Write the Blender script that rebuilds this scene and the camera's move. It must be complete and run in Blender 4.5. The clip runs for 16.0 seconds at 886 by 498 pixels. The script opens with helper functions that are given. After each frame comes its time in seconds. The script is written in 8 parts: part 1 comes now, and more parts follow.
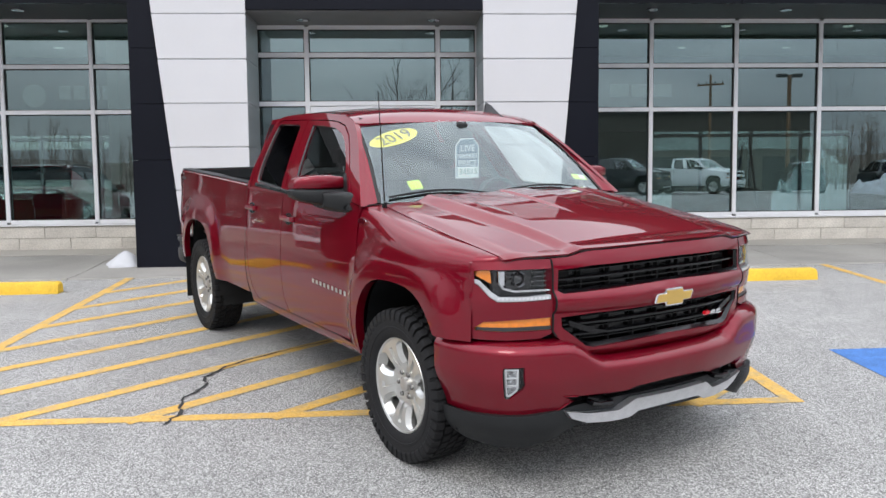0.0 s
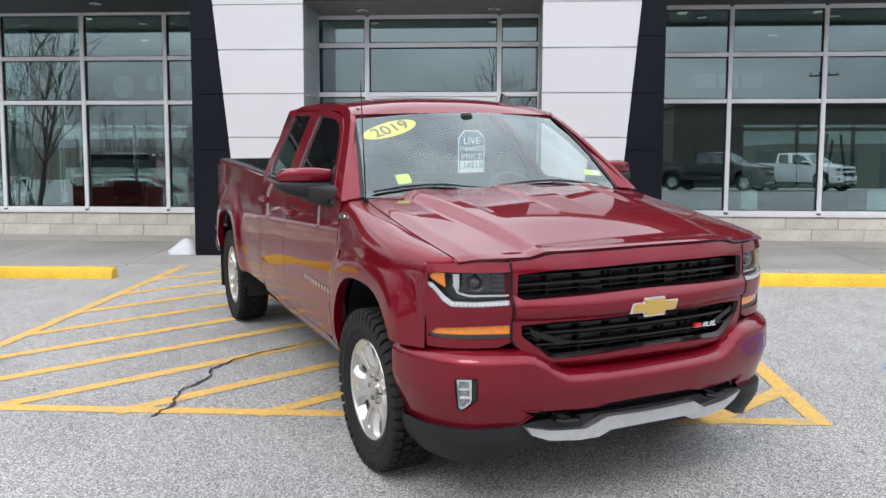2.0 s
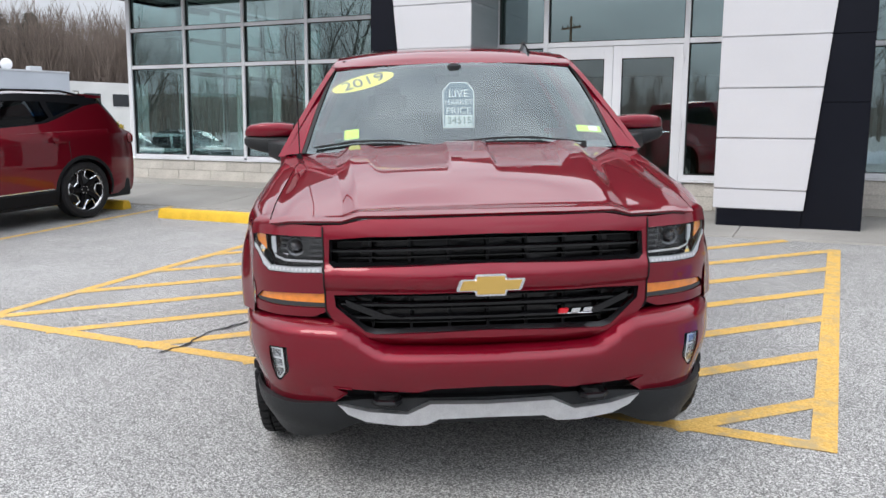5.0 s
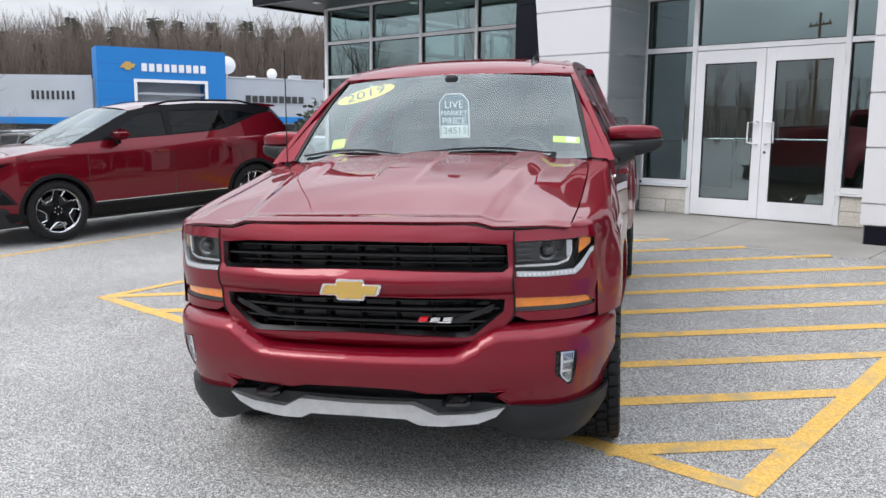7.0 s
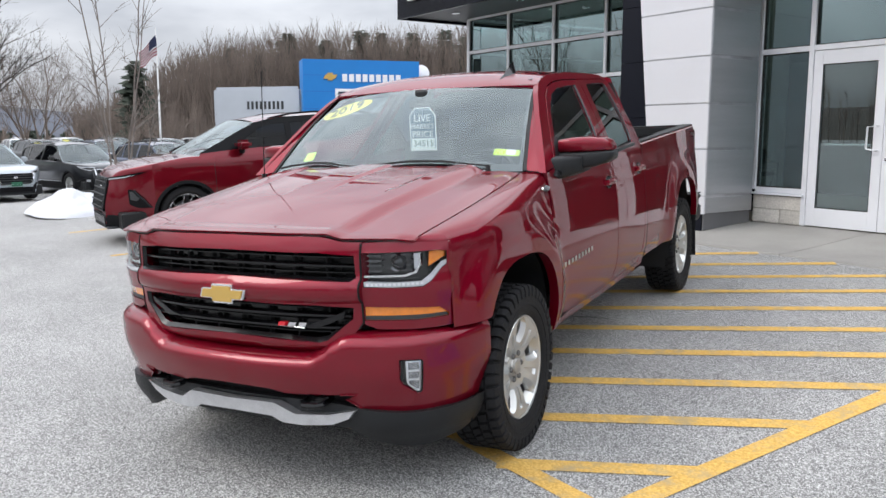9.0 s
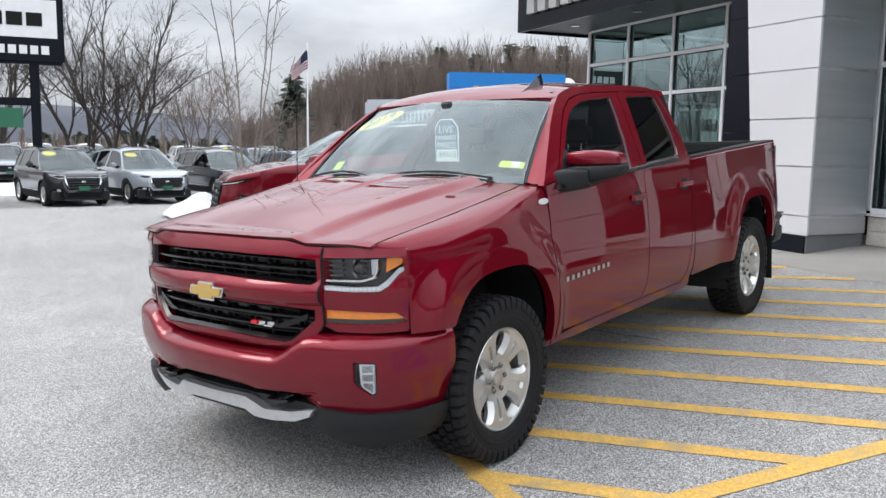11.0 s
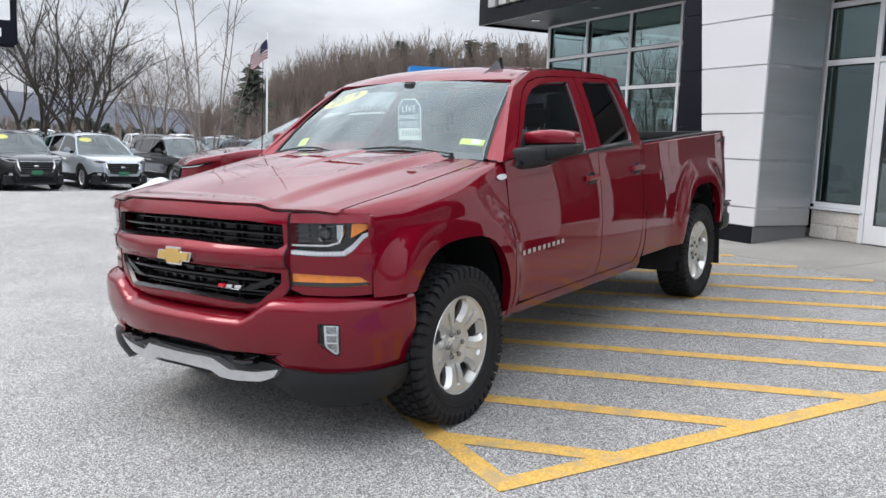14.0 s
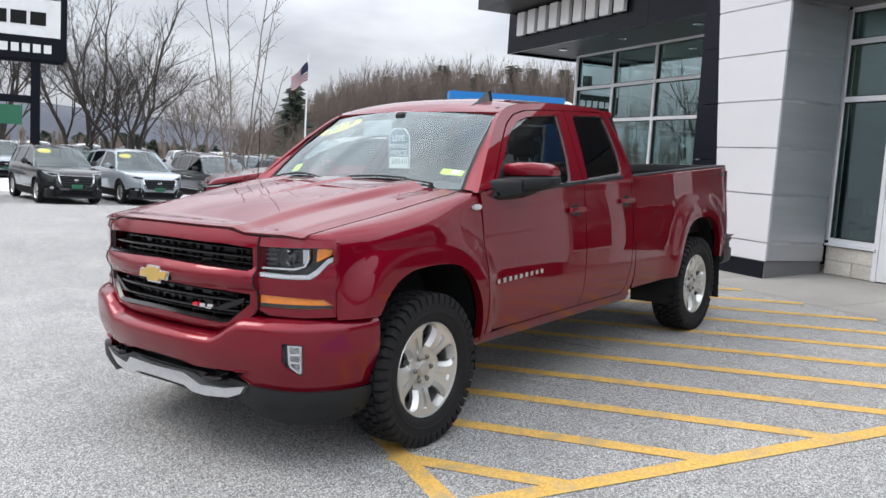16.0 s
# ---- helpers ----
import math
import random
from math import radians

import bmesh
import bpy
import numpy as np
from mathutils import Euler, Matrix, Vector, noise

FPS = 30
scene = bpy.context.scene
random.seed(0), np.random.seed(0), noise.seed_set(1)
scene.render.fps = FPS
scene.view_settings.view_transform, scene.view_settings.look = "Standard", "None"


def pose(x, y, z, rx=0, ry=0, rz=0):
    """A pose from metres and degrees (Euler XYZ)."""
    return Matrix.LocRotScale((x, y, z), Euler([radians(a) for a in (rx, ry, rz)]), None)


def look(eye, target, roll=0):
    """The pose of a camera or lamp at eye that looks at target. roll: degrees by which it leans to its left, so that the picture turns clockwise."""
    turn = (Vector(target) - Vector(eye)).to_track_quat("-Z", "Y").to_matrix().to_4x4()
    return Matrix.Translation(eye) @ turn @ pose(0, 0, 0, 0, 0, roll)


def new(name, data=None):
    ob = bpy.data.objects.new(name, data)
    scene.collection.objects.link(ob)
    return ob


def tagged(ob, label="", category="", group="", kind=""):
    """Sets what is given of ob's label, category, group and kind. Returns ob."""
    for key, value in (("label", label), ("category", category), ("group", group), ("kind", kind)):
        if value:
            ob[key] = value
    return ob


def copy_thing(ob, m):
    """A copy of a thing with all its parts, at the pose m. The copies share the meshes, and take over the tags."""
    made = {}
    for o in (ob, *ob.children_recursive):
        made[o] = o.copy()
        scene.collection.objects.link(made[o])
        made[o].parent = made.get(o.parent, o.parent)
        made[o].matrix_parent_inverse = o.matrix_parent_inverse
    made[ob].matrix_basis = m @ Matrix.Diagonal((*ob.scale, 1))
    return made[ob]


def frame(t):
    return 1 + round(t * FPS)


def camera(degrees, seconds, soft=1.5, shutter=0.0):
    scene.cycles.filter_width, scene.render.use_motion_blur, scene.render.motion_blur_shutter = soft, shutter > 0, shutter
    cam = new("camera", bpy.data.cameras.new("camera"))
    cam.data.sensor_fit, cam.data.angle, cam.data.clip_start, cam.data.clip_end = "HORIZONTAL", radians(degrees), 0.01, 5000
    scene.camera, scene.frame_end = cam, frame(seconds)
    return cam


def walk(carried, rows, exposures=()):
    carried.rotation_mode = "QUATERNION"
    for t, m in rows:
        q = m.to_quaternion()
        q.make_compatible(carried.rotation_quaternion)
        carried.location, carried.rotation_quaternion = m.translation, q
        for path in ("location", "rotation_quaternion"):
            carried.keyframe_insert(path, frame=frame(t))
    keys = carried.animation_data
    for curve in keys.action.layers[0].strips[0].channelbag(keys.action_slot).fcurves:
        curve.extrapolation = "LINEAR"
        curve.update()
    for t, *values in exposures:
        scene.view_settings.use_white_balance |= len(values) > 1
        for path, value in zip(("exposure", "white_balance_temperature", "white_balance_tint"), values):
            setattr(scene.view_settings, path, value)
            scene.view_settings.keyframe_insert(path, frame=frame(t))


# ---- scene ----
cam = camera(56.63, 16.0)
# seconds, eye, and the turn about x, y, z in degrees
ROWS = [
    (0.0, -0.046, -0.340, 1.663, 85.40, 0.57, -3.23),
    (0.5, 0.088, -0.375, 1.668, 85.53, 0.59, -2.24),
    (1.0, 0.250, -0.406, 1.671, 85.44, 0.55, -0.70),
    (1.5, 0.416, -0.279, 1.669, 85.22, 0.26, 1.53),
    (2.0, 0.594, -0.095, 1.677, 84.84, -0.20, 3.91),
    (2.5, 0.902, -0.019, 1.671, 84.23, -0.67, 6.92),
    (3.0, 1.259, 0.067, 1.674, 83.42, -0.93, 10.22),
    (3.5, 1.544, 0.258, 1.687, 82.51, -0.90, 14.18),
    (3.7, 1.636, 0.310, 1.687, 82.28, -0.89, 15.44),
    (5.8, 3.017, 0.921, 1.705, 81.47, -0.58, 32.90),
    (6.0, 3.174, 0.978, 1.729, 81.42, -0.74, 34.76),
    (6.5, 3.427, 1.178, 1.719, 81.61, -0.76, 38.81),
    (7.0, 3.676, 1.382, 1.739, 81.75, -0.58, 42.36),
    (7.5, 3.993, 1.579, 1.764, 81.92, -0.33, 45.83),
    (8.0, 4.213, 1.824, 1.750, 81.91, -0.10, 49.22),
    (8.5, 4.441, 2.085, 1.785, 82.07, 0.04, 52.88),
    (9.0, 4.697, 2.348, 1.798, 81.97, -0.02, 56.33),
    (9.5, 4.784, 2.559, 1.792, 82.03, -0.26, 59.77),
    (9.7, 4.806, 2.682, 1.804, 82.08, -0.38, 61.40),
    (11.8, 5.277, 3.032, 1.769, 82.94, -0.90, 67.27),
    (12.0, 5.291, 3.017, 1.758, 82.92, -0.93, 66.81),
    (12.5, 5.310, 2.969, 1.729, 82.82, -1.19, 65.67),
    (13.0, 5.291, 2.943, 1.715, 82.69, -1.49, 64.67),
    (13.5, 5.271, 2.914, 1.689, 82.53, -1.79, 64.18),
    (14.0, 5.275, 2.927, 1.694, 82.51, -2.08, 64.02),
    (14.5, 5.301, 2.938, 1.713, 82.71, -2.48, 64.24),
    (15.0, 5.338, 2.973, 1.737, 83.20, -2.89, 64.88),
    (15.5, 5.420, 3.079, 1.741, 83.82, -3.31, 65.86),
    (16.0, 5.534, 3.185, 1.748, 83.98, -3.52, 66.88),
]
walk(cam, [(t, pose(x, y, z, rx, ry, rz)) for t, x, y, z, rx, ry, rz in ROWS])

# ---- world and sun: a bright overcast afternoon ----
SUN_EL, SUN_AZ = radians(42), radians(205)
world = bpy.data.worlds.new("overcast_sky")
scene.world = world
world.use_nodes = True
wn, wl = world.node_tree.nodes, world.node_tree.links
wn.clear()
w_out = wn.new("ShaderNodeOutputWorld")
w_bg = wn.new("ShaderNodeBackground")
w_sky = wn.new("ShaderNodeTexSky")
w_sky.sky_type, w_sky.sun_disc = "NISHITA", False
w_sky.sun_elevation, w_sky.sun_rotation = SUN_EL, SUN_AZ
w_sky.dust_density, w_sky.air_density = 4.0, 1.2
w_co = wn.new("ShaderNodeTexCoord")
w_map = wn.new("ShaderNodeMapping")
w_map.inputs["Scale"].default_value = (1.6, 1.6, 5.0)
w_noise = wn.new("ShaderNodeTexNoise")
w_noise.inputs["Scale"].default_value, w_noise.inputs["Detail"].default_value, w_noise.inputs["Roughness"].default_value = 2.3, 5.0, 0.52
w_ramp = wn.new("ShaderNodeValToRGB")
w_ramp.color_ramp.elements[0].position, w_ramp.color_ramp.elements[0].color = 0.34, (6.1, 6.45, 7.2, 1)
w_ramp.color_ramp.elements[1].position, w_ramp.color_ramp.elements[1].color = 0.64, (9.5, 9.85, 10.6, 1)
w_mix = wn.new("ShaderNodeMixRGB")
w_mix.inputs["Fac"].default_value = 0.9
wl.new(w_co.outputs["Generated"], w_map.inputs["Vector"])
wl.new(w_map.outputs["Vector"], w_noise.inputs["Vector"])
wl.new(w_noise.outputs["Fac"], w_ramp.inputs["Fac"])
wl.new(w_sky.outputs["Color"], w_mix.inputs["Color1"])
wl.new(w_ramp.outputs["Color"], w_mix.inputs["Color2"])
w_sep = wn.new("ShaderNodeSeparateXYZ")
w_up = wn.new("ShaderNodeMapRange")
w_up.inputs["From Min"].default_value, w_up.inputs["From Max"].default_value = 0.02, 0.65
w_up.inputs["To Min"].default_value, w_up.inputs["To Max"].default_value = 0.70, 2.9
w_mul = wn.new("ShaderNodeMixRGB")
w_mul.blend_type, w_mul.inputs["Fac"].default_value = "MULTIPLY", 1.0
wl.new(w_co.outputs["Generated"], w_sep.inputs["Vector"])
wl.new(w_sep.outputs["Z"], w_up.inputs["Value"])
wl.new(w_mix.outputs["Color"], w_mul.inputs["Color1"])
wl.new(w_up.outputs["Result"], w_mul.inputs["Color2"])
wl.new(w_mul.outputs["Color"], w_bg.inputs["Color"])
wl.new(w_bg.outputs["Background"], w_out.inputs["Surface"])
w_bg.inputs["Strength"].default_value = 0.1
sun = new("sun", bpy.data.lights.new("sun", "SUN"))
sun.data.energy, sun.data.angle, sun.data.color = 1.1, radians(24), (1.0, 0.97, 0.92)
sun.matrix_world = look((0, 0, 40), (0 - 40 * math.sin(SUN_AZ) * 0.9, 0 - 40 * math.cos(SUN_AZ) * 0.9, 4))
scene.view_settings.exposure = -0.08


# ---- materials ----
def nodes_of(name):
    m = bpy.data.materials.new(name)
    m.use_nodes = True
    n, l = m.node_tree.nodes, m.node_tree.links
    return m, n, l, n["Principled BSDF"]


def surface(name, color, rough=0.5, metal=0.0, coat=0.0, coat_rough=0.03, vary=0.0, vary_scale=3.0, grain=0.0, grain_scale=80.0,
            bump=0.0, bump_scale=60.0, spec=0.5, piece=0.0, stretch=(1, 1, 1), rough_vary=0.0):
    """A surface with two scales of variation: broad stains (vary) and fine grain, and relief (bump)."""
    m, n, l, p = nodes_of(name)
    p.inputs["Base Color"].default_value = (*color, 1)
    p.inputs["Roughness"].default_value, p.inputs["Metallic"].default_value = rough, metal
    p.inputs["Coat Weight"].default_value, p.inputs["Coat Roughness"].default_value = coat, coat_rough
    p.inputs["Specular IOR Level"].default_value = spec
    co = n.new("ShaderNodeTexCoord")
    mp = n.new("ShaderNodeMapping")
    mp.inputs["Scale"].default_value = stretch
    l.new(co.outputs["Object"], mp.inputs["Vector"])
    last = None

    def noise_at(scale, detail=4.0):
        t = n.new("ShaderNodeTexNoise")
        t.inputs["Scale"].default_value, t.inputs["Detail"].default_value = scale, detail
        l.new(mp.outputs["Vector"], t.inputs["Vector"])
        return t

    def shade(fac, low, high, before):
        r = n.new("ShaderNodeMapRange")
        r.inputs["From Min"].default_value, r.inputs["From Max"].default_value = 0.3, 0.7
        r.inputs["To Min"].default_value, r.inputs["To Max"].default_value = low, high
        l.new(fac, r.inputs["Value"])
        x = n.new("ShaderNodeMixRGB")
        x.blend_type, x.inputs["Fac"].default_value = "MULTIPLY", 1.0
        if before is None:
            x.inputs["Color1"].default_value = (*color, 1)
        else:
            l.new(before, x.inputs["Color1"])
        l.new(r.outputs["Result"], x.inputs["Color2"])
        return x.outputs["Color"]

    if vary:
        last = shade(noise_at(vary_scale).outputs["Fac"], 1 - vary, 1 + vary, last)
    if grain:
        last = shade(noise_at(grain_scale, 2.0).outputs["Fac"], 1 - grain, 1 + grain, last)
    if piece:
        oi = n.new("ShaderNodeObjectInfo")
        r = n.new("ShaderNodeMapRange")
        r.inputs["To Min"].default_value, r.inputs["To Max"].default_value = 1 - piece, 1 + piece
        l.new(oi.outputs["Random"], r.inputs["Value"])
        x = n.new("ShaderNodeMixRGB")
        x.blend_type, x.inputs["Fac"].default_value = "MULTIPLY", 1.0
        if last is None:
            x.inputs["Color1"].default_value = (*color, 1)
        else:
            l.new(last, x.inputs["Color1"])
        l.new(r.outputs["Result"], x.inputs["Color2"])
        last = x.outputs["Color"]
    if last is not None:
        l.new(last, p.inputs["Base Color"])
    if rough_vary:
        r = n.new("ShaderNodeMapRange")
        r.inputs["From Min"].default_value, r.inputs["From Max"].default_value = 0.3, 0.7
        r.inputs["To Min"].default_value, r.inputs["To Max"].default_value = max(rough - rough_vary, 0.0), min(rough + rough_vary, 1.0)
        l.new(noise_at(vary_scale * 2.3).outputs["Fac"], r.inputs["Value"])
        l.new(r.outputs["Result"], p.inputs["Roughness"])
    if bump:
        b = n.new("ShaderNodeBump")
        b.inputs["Strength"].default_value, b.inputs["Distance"].default_value = min(bump, 1.0), 0.01
        l.new(noise_at(bump_scale, 3.0).outputs["Fac"], b.inputs["Height"])
        l.new(b.outputs["Normal"], p.inputs["Normal"])
    return m


def glass(name, tint, gloss=1.0, rough=0.0, ior=1.5):
    """A thin pane: what is behind it, tinted, and a mirror image that grows towards grazing angles."""
    m, n, l, p = nodes_of(name)
    n.remove(p)
    out = n["Material Output"]
    t, g, mx, lw = n.new("ShaderNodeBsdfTransparent"), n.new("ShaderNodeBsdfGlossy"), n.new("ShaderNodeMixShader"), n.new("ShaderNodeLayerWeight")
    t.inputs["Color"].default_value = (*tint, 1)
    g.inputs["Color"].default_value, g.inputs["Roughness"].default_value = (*gloss, 1) if isinstance(gloss, tuple) else (gloss, gloss, gloss, 1), rough
    lw.inputs["Blend"].default_value = 0.5
    f0 = ((ior - 1) / (ior + 1)) ** 2
    pw, mr = n.new("ShaderNodeMath"), n.new("ShaderNodeMapRange")
    pw.operation, pw.inputs[1].default_value = "POWER", 4.5
    mr.inputs["To Min"].default_value, mr.inputs["To Max"].default_value = f0, 1.0
    l.new(lw.outputs["Facing"], pw.inputs[0])
    l.new(pw.outputs["Value"], mr.inputs["Value"])
    l.new(mr.outputs["Result"], mx.inputs["Fac"])
    l.new(t.outputs["BSDF"], mx.inputs[1])
    l.new(g.outputs["BSDF"], mx.inputs[2])
    l.new(mx.outputs["Shader"], out.inputs["Surface"])
    return m


def asphalt_material():
    """Weathered light grey asphalt: pale aggregate in a grey binder, with broad stains and tyre-darkened patches."""
    m, n, l, p = nodes_of("weathered_asphalt")
    co = n.new("ShaderNodeTexCoord")
    def tex(kind, scale, detail=3.0):
        t = n.new(kind)
        t.inputs["Scale"].default_value = scale
        if kind == "ShaderNodeTexNoise":
            t.inputs["Detail"].default_value = detail
        l.new(co.outputs["Object"], t.inputs["Vector"])
        return t
    stone = tex("ShaderNodeTexVoronoi", 195.0)
    r1 = n.new("ShaderNodeValToRGB")
    r1.color_ramp.elements[0].position, r1.color_ramp.elements[0].color = 0.0, (0.078, 0.077, 0.074, 1)
    r1.color_ramp.elements[1].position, r1.color_ramp.elements[1].color = 1.0, (0.68, 0.67, 0.648, 1)
    e = r1.color_ramp.elements.new(0.55)
    e.color = (0.280, 0.275, 0.266, 1)
    sep = n.new("ShaderNodeSeparateColor")
    l.new(stone.outputs["Color"], sep.inputs["Color"])
    l.new(sep.outputs["Red"], r1.inputs["Fac"])
    broad, mid = tex("ShaderNodeTexNoise", 0.33, 5.0), tex("ShaderNodeTexNoise", 2.4, 4.0)
    last = r1.outputs["Color"]
    for t, low, high in ((broad, 0.88, 1.08), (mid, 0.92, 1.07)):
        r = n.new("ShaderNodeMapRange")
        r.inputs["From Min"].default_value, r.inputs["From Max"].default_value = 0.32, 0.68
        r.inputs["To Min"].default_value, r.inputs["To Max"].default_value = low, high
        l.new(t.outputs["Fac"], r.inputs["Value"])
        x = n.new("ShaderNodeMixRGB")
        x.blend_type, x.inputs["Fac"].default_value = "MULTIPLY", 1.0
        l.new(last, x.inputs["Color1"])
        l.new(r.outputs["Result"], x.inputs["Color2"])
        last = x.outputs["Color"]
    l.new(last, p.inputs["Base Color"])
    p.inputs["Roughness"].default_value = 0.85
    b = n.new("ShaderNodeBump")
    b.inputs["Strength"].default_value, b.inputs["Distance"].default_value = 0.6, 0.006
    l.new(stone.outputs["Distance"], b.inputs["Height"])
    l.new(b.outputs["Normal"], p.inputs["Normal"])
    return m


def line_paint_material():
    """Yellow marking paint, thin over the aggregate and worn through in spots."""
    m, n, l, p = nodes_of("worn_yellow_paint")
    co = n.new("ShaderNodeTexCoord")
    v = n.new("ShaderNodeTexVoronoi")
    v.inputs["Scale"].default_value = 105.0
    w = n.new("ShaderNodeTexNoise")
    w.inputs["Scale"].default_value, w.inputs["Detail"].default_value, w.inputs["Roughness"].default_value = 7.0, 8.0, 0.72
    for t in (v, w):
        l.new(co.outputs["Object"], t.inputs["Vector"])
    r = n.new("ShaderNodeValToRGB")
    r.color_ramp.elements[0].position, r.color_ramp.elements[0].color = 0.36, (0, 0, 0, 1)
    r.color_ramp.elements[1].position, r.color_ramp.elements[1].color = 0.52, (1, 1, 1, 1)
    l.new(w.outputs["Fac"], r.inputs["Fac"])
    sep = n.new("ShaderNodeSeparateColor")
    l.new(v.outputs["Color"], sep.inputs["Color"])
    c = n.new("ShaderNodeValToRGB")
    c.color_ramp.elements[0].color, c.color_ramp.elements[1].color = (0.52, 0.30, 0.055, 1), (0.72, 0.45, 0.12, 1)
    l.new(sep.outputs["Red"], c.inputs["Fac"])
    x = n.new("ShaderNodeMixRGB")
    x.inputs["Color1"].default_value = (0.42, 0.31, 0.15, 1)
    l.new(r.outputs["Color"], x.inputs["Fac"])
    l.new(c.outputs["Color"], x.inputs["Color2"])
    l.new(x.outputs["Color"], p.inputs["Base Color"])
    p.inputs["Roughness"].default_value = 0.8
    b = n.new("ShaderNodeBump")
    b.inputs["Strength"].default_value, b.inputs["Distance"].default_value = 0.45, 0.005
    l.new(v.outputs["Distance"], b.inputs["Height"])
    l.new(b.outputs["Normal"], p.inputs["Normal"])
    return m


ASPHALT, YELLOW_LINE = asphalt_material(), line_paint_material()
BLUE_PAINT = surface("blue_marking_paint", (0.05, 0.15, 0.40), 0.8, vary=0.2, vary_scale=6, grain=0.35, grain_scale=100)
CONCRETE = surface("walk_concrete", (0.30, 0.287, 0.265), 0.85, vary=0.16, vary_scale=0.9, grain=0.12, grain_scale=120, bump=0.25, bump_scale=150)
STONE = surface("split_face_block", (0.55, 0.52, 0.47), 0.9, vary=0.12, vary_scale=3, grain=0.14, grain_scale=40, bump=0.9, bump_scale=26, piece=0.09)
MORTAR = surface("mortar", (0.54, 0.51, 0.465), 0.95, grain=0.1)
WHITE_PANEL = surface("white_composite_panel", (0.585, 0.585, 0.61), 0.42, vary=0.03, vary_scale=0.8, grain=0.015, piece=0.02)
GREY_PANEL = surface("brushed_grey_panel", (0.43, 0.44, 0.455), 0.42, metal=0.75, vary=0.06, vary_scale=0.7, grain=0.04, grain_scale=30, stretch=(1, 1, 14), piece=0.05)
BLACK_PANEL = surface("black_composite_panel", (0.008, 0.009, 0.014), 0.22, coat=0.0, spec=0.13, vary=0.15, vary_scale=0.6)
DARK_SOFFIT = surface("dark_soffit", (0.012, 0.012, 0.014), 0.5, vary=0.1)
GREY_SOFFIT = surface("grey_soffit", (0.15, 0.15, 0.155), 0.55, vary=0.08)
REVEAL = surface("seam_reveal_metal", (0.42, 0.42, 0.44), 0.35, metal=0.7, vary=0.3, vary_scale=2.5)
ALU = surface("white_aluminium_frame", (0.74, 0.75, 0.78), 0.4, metal=0.1, vary=0.05, vary_scale=1.5)
GASKET = surface("black_gasket", (0.012, 0.012, 0.012), 0.7)
PANE = glass("tinted_glazing", (0.46, 0.57, 0.56), (0.80, 0.96, 1.0), ior=3.0)
DOOR_PANE = glass("door_glazing", (0.66, 0.73, 0.73), (0.86, 0.96, 0.98), ior=2.3)
CLEAR_PANE = glass("clear_glazing", (0.92, 0.96, 0.95), 0.9, ior=1.4)
CURB_YELLOW = surface("yellow_painted_concrete", (0.74, 0.46, 0.03), 0.6, vary=0.12, vary_scale=5, grain=0.12, grain_scale=60, bump=0.3)
SNOW = surface("old_snow", (0.56, 0.57, 0.60), 0.75, vary=0.05, vary_scale=4, bump=0.8, bump_scale=9)
PLASTER = surface("interior_plaster", (0.58, 0.57, 0.54), 0.8, vary=0.08, vary_scale=1)
CARPET = surface("showroom_tile", (0.34, 0.32, 0.29), 0.35, vary=0.1, vary_scale=0.7)
WOODY = surface("brown_wood", (0.16, 0.085, 0.04), 0.5, vary=0.2, vary_scale=2, stretch=(1, 1, 8))
BLACK_PLASTIC = surface("textured_black_plastic", (0.012, 0.013, 0.014), 0.5, spec=0.3, vary=0.12, vary_scale=6, bump=0.15, bump_scale=400)
STEEL = surface("satin_steel", (0.6, 0.6, 0.62), 0.25, metal=1.0)
WHITE_PAINT = surface("white_paint", (0.78, 0.78, 0.78), 0.45, vary=0.04)


# ---- mesh helpers ----
def finish(bm, sharp=0.55):
    """Smooth faces, with sharp edges where they bend strongly."""
    bm.normal_update()
    for f in bm.faces:
        f.smooth = True
    for e in bm.edges:
        if len(e.link_faces) != 2 or e.calc_face_angle(0) > sharp:
            e.smooth = False


def part(name, bm, material, parent=None, label="", sharp=0.55):
    """Links a bmesh as one mesh object, under a thing where one is given."""
    finish(bm, sharp)
    me = bpy.data.meshes.new(name)
    bm.to_mesh(me)
    bm.free()
    for m in (material if isinstance(material, (list, tuple)) else [material]):
        me.materials.append(m)
    ob = new(name, me)
    if parent is not None:
        ob.parent = parent
    if label:
        ob["label"] = label
    return ob


def thing(name, m, label, category, group="", kind=""):
    """An Empty at a thing's base, to hold its parts."""
    ob = new(name)
    ob.matrix_basis = m
    ob.empty_display_size = 0.2
    return tagged(ob, label, category, group, kind)


def box(x0, x1, y0, y1, z0, z1, bevel=0.0, bm=None, seg=1):
    """A box between two corners, its edges rounded by bevel."""
    own = bmesh.new()
    vs = [own.verts.new((x, y, z)) for x in (x0, x1) for y in (y0, y1) for z in (z0, z1)]
    for q in ((0, 1, 3, 2), (4, 6, 7, 5), (0, 4, 5, 1), (2, 3, 7, 6), (0, 2, 6, 4), (1, 5, 7, 3)):
        own.faces.new([vs[i] for i in q])
    if bevel:
        bmesh.ops.bevel(own, geom=own.edges[:], offset=bevel, segments=seg, affect="EDGES", clamp_overlap=True)
    return own if bm is None else absorb(bm, own)


def absorb(bm, other):
    """Adds one bmesh to another."""
    table = {v: bm.verts.new(v.co) for v in other.verts}
    for f in other.faces:
        try:
            g = bm.faces.new([table[v] for v in f.verts])
            g.material_index = f.material_index
        except ValueError:
            pass
    other.free()
    return bm


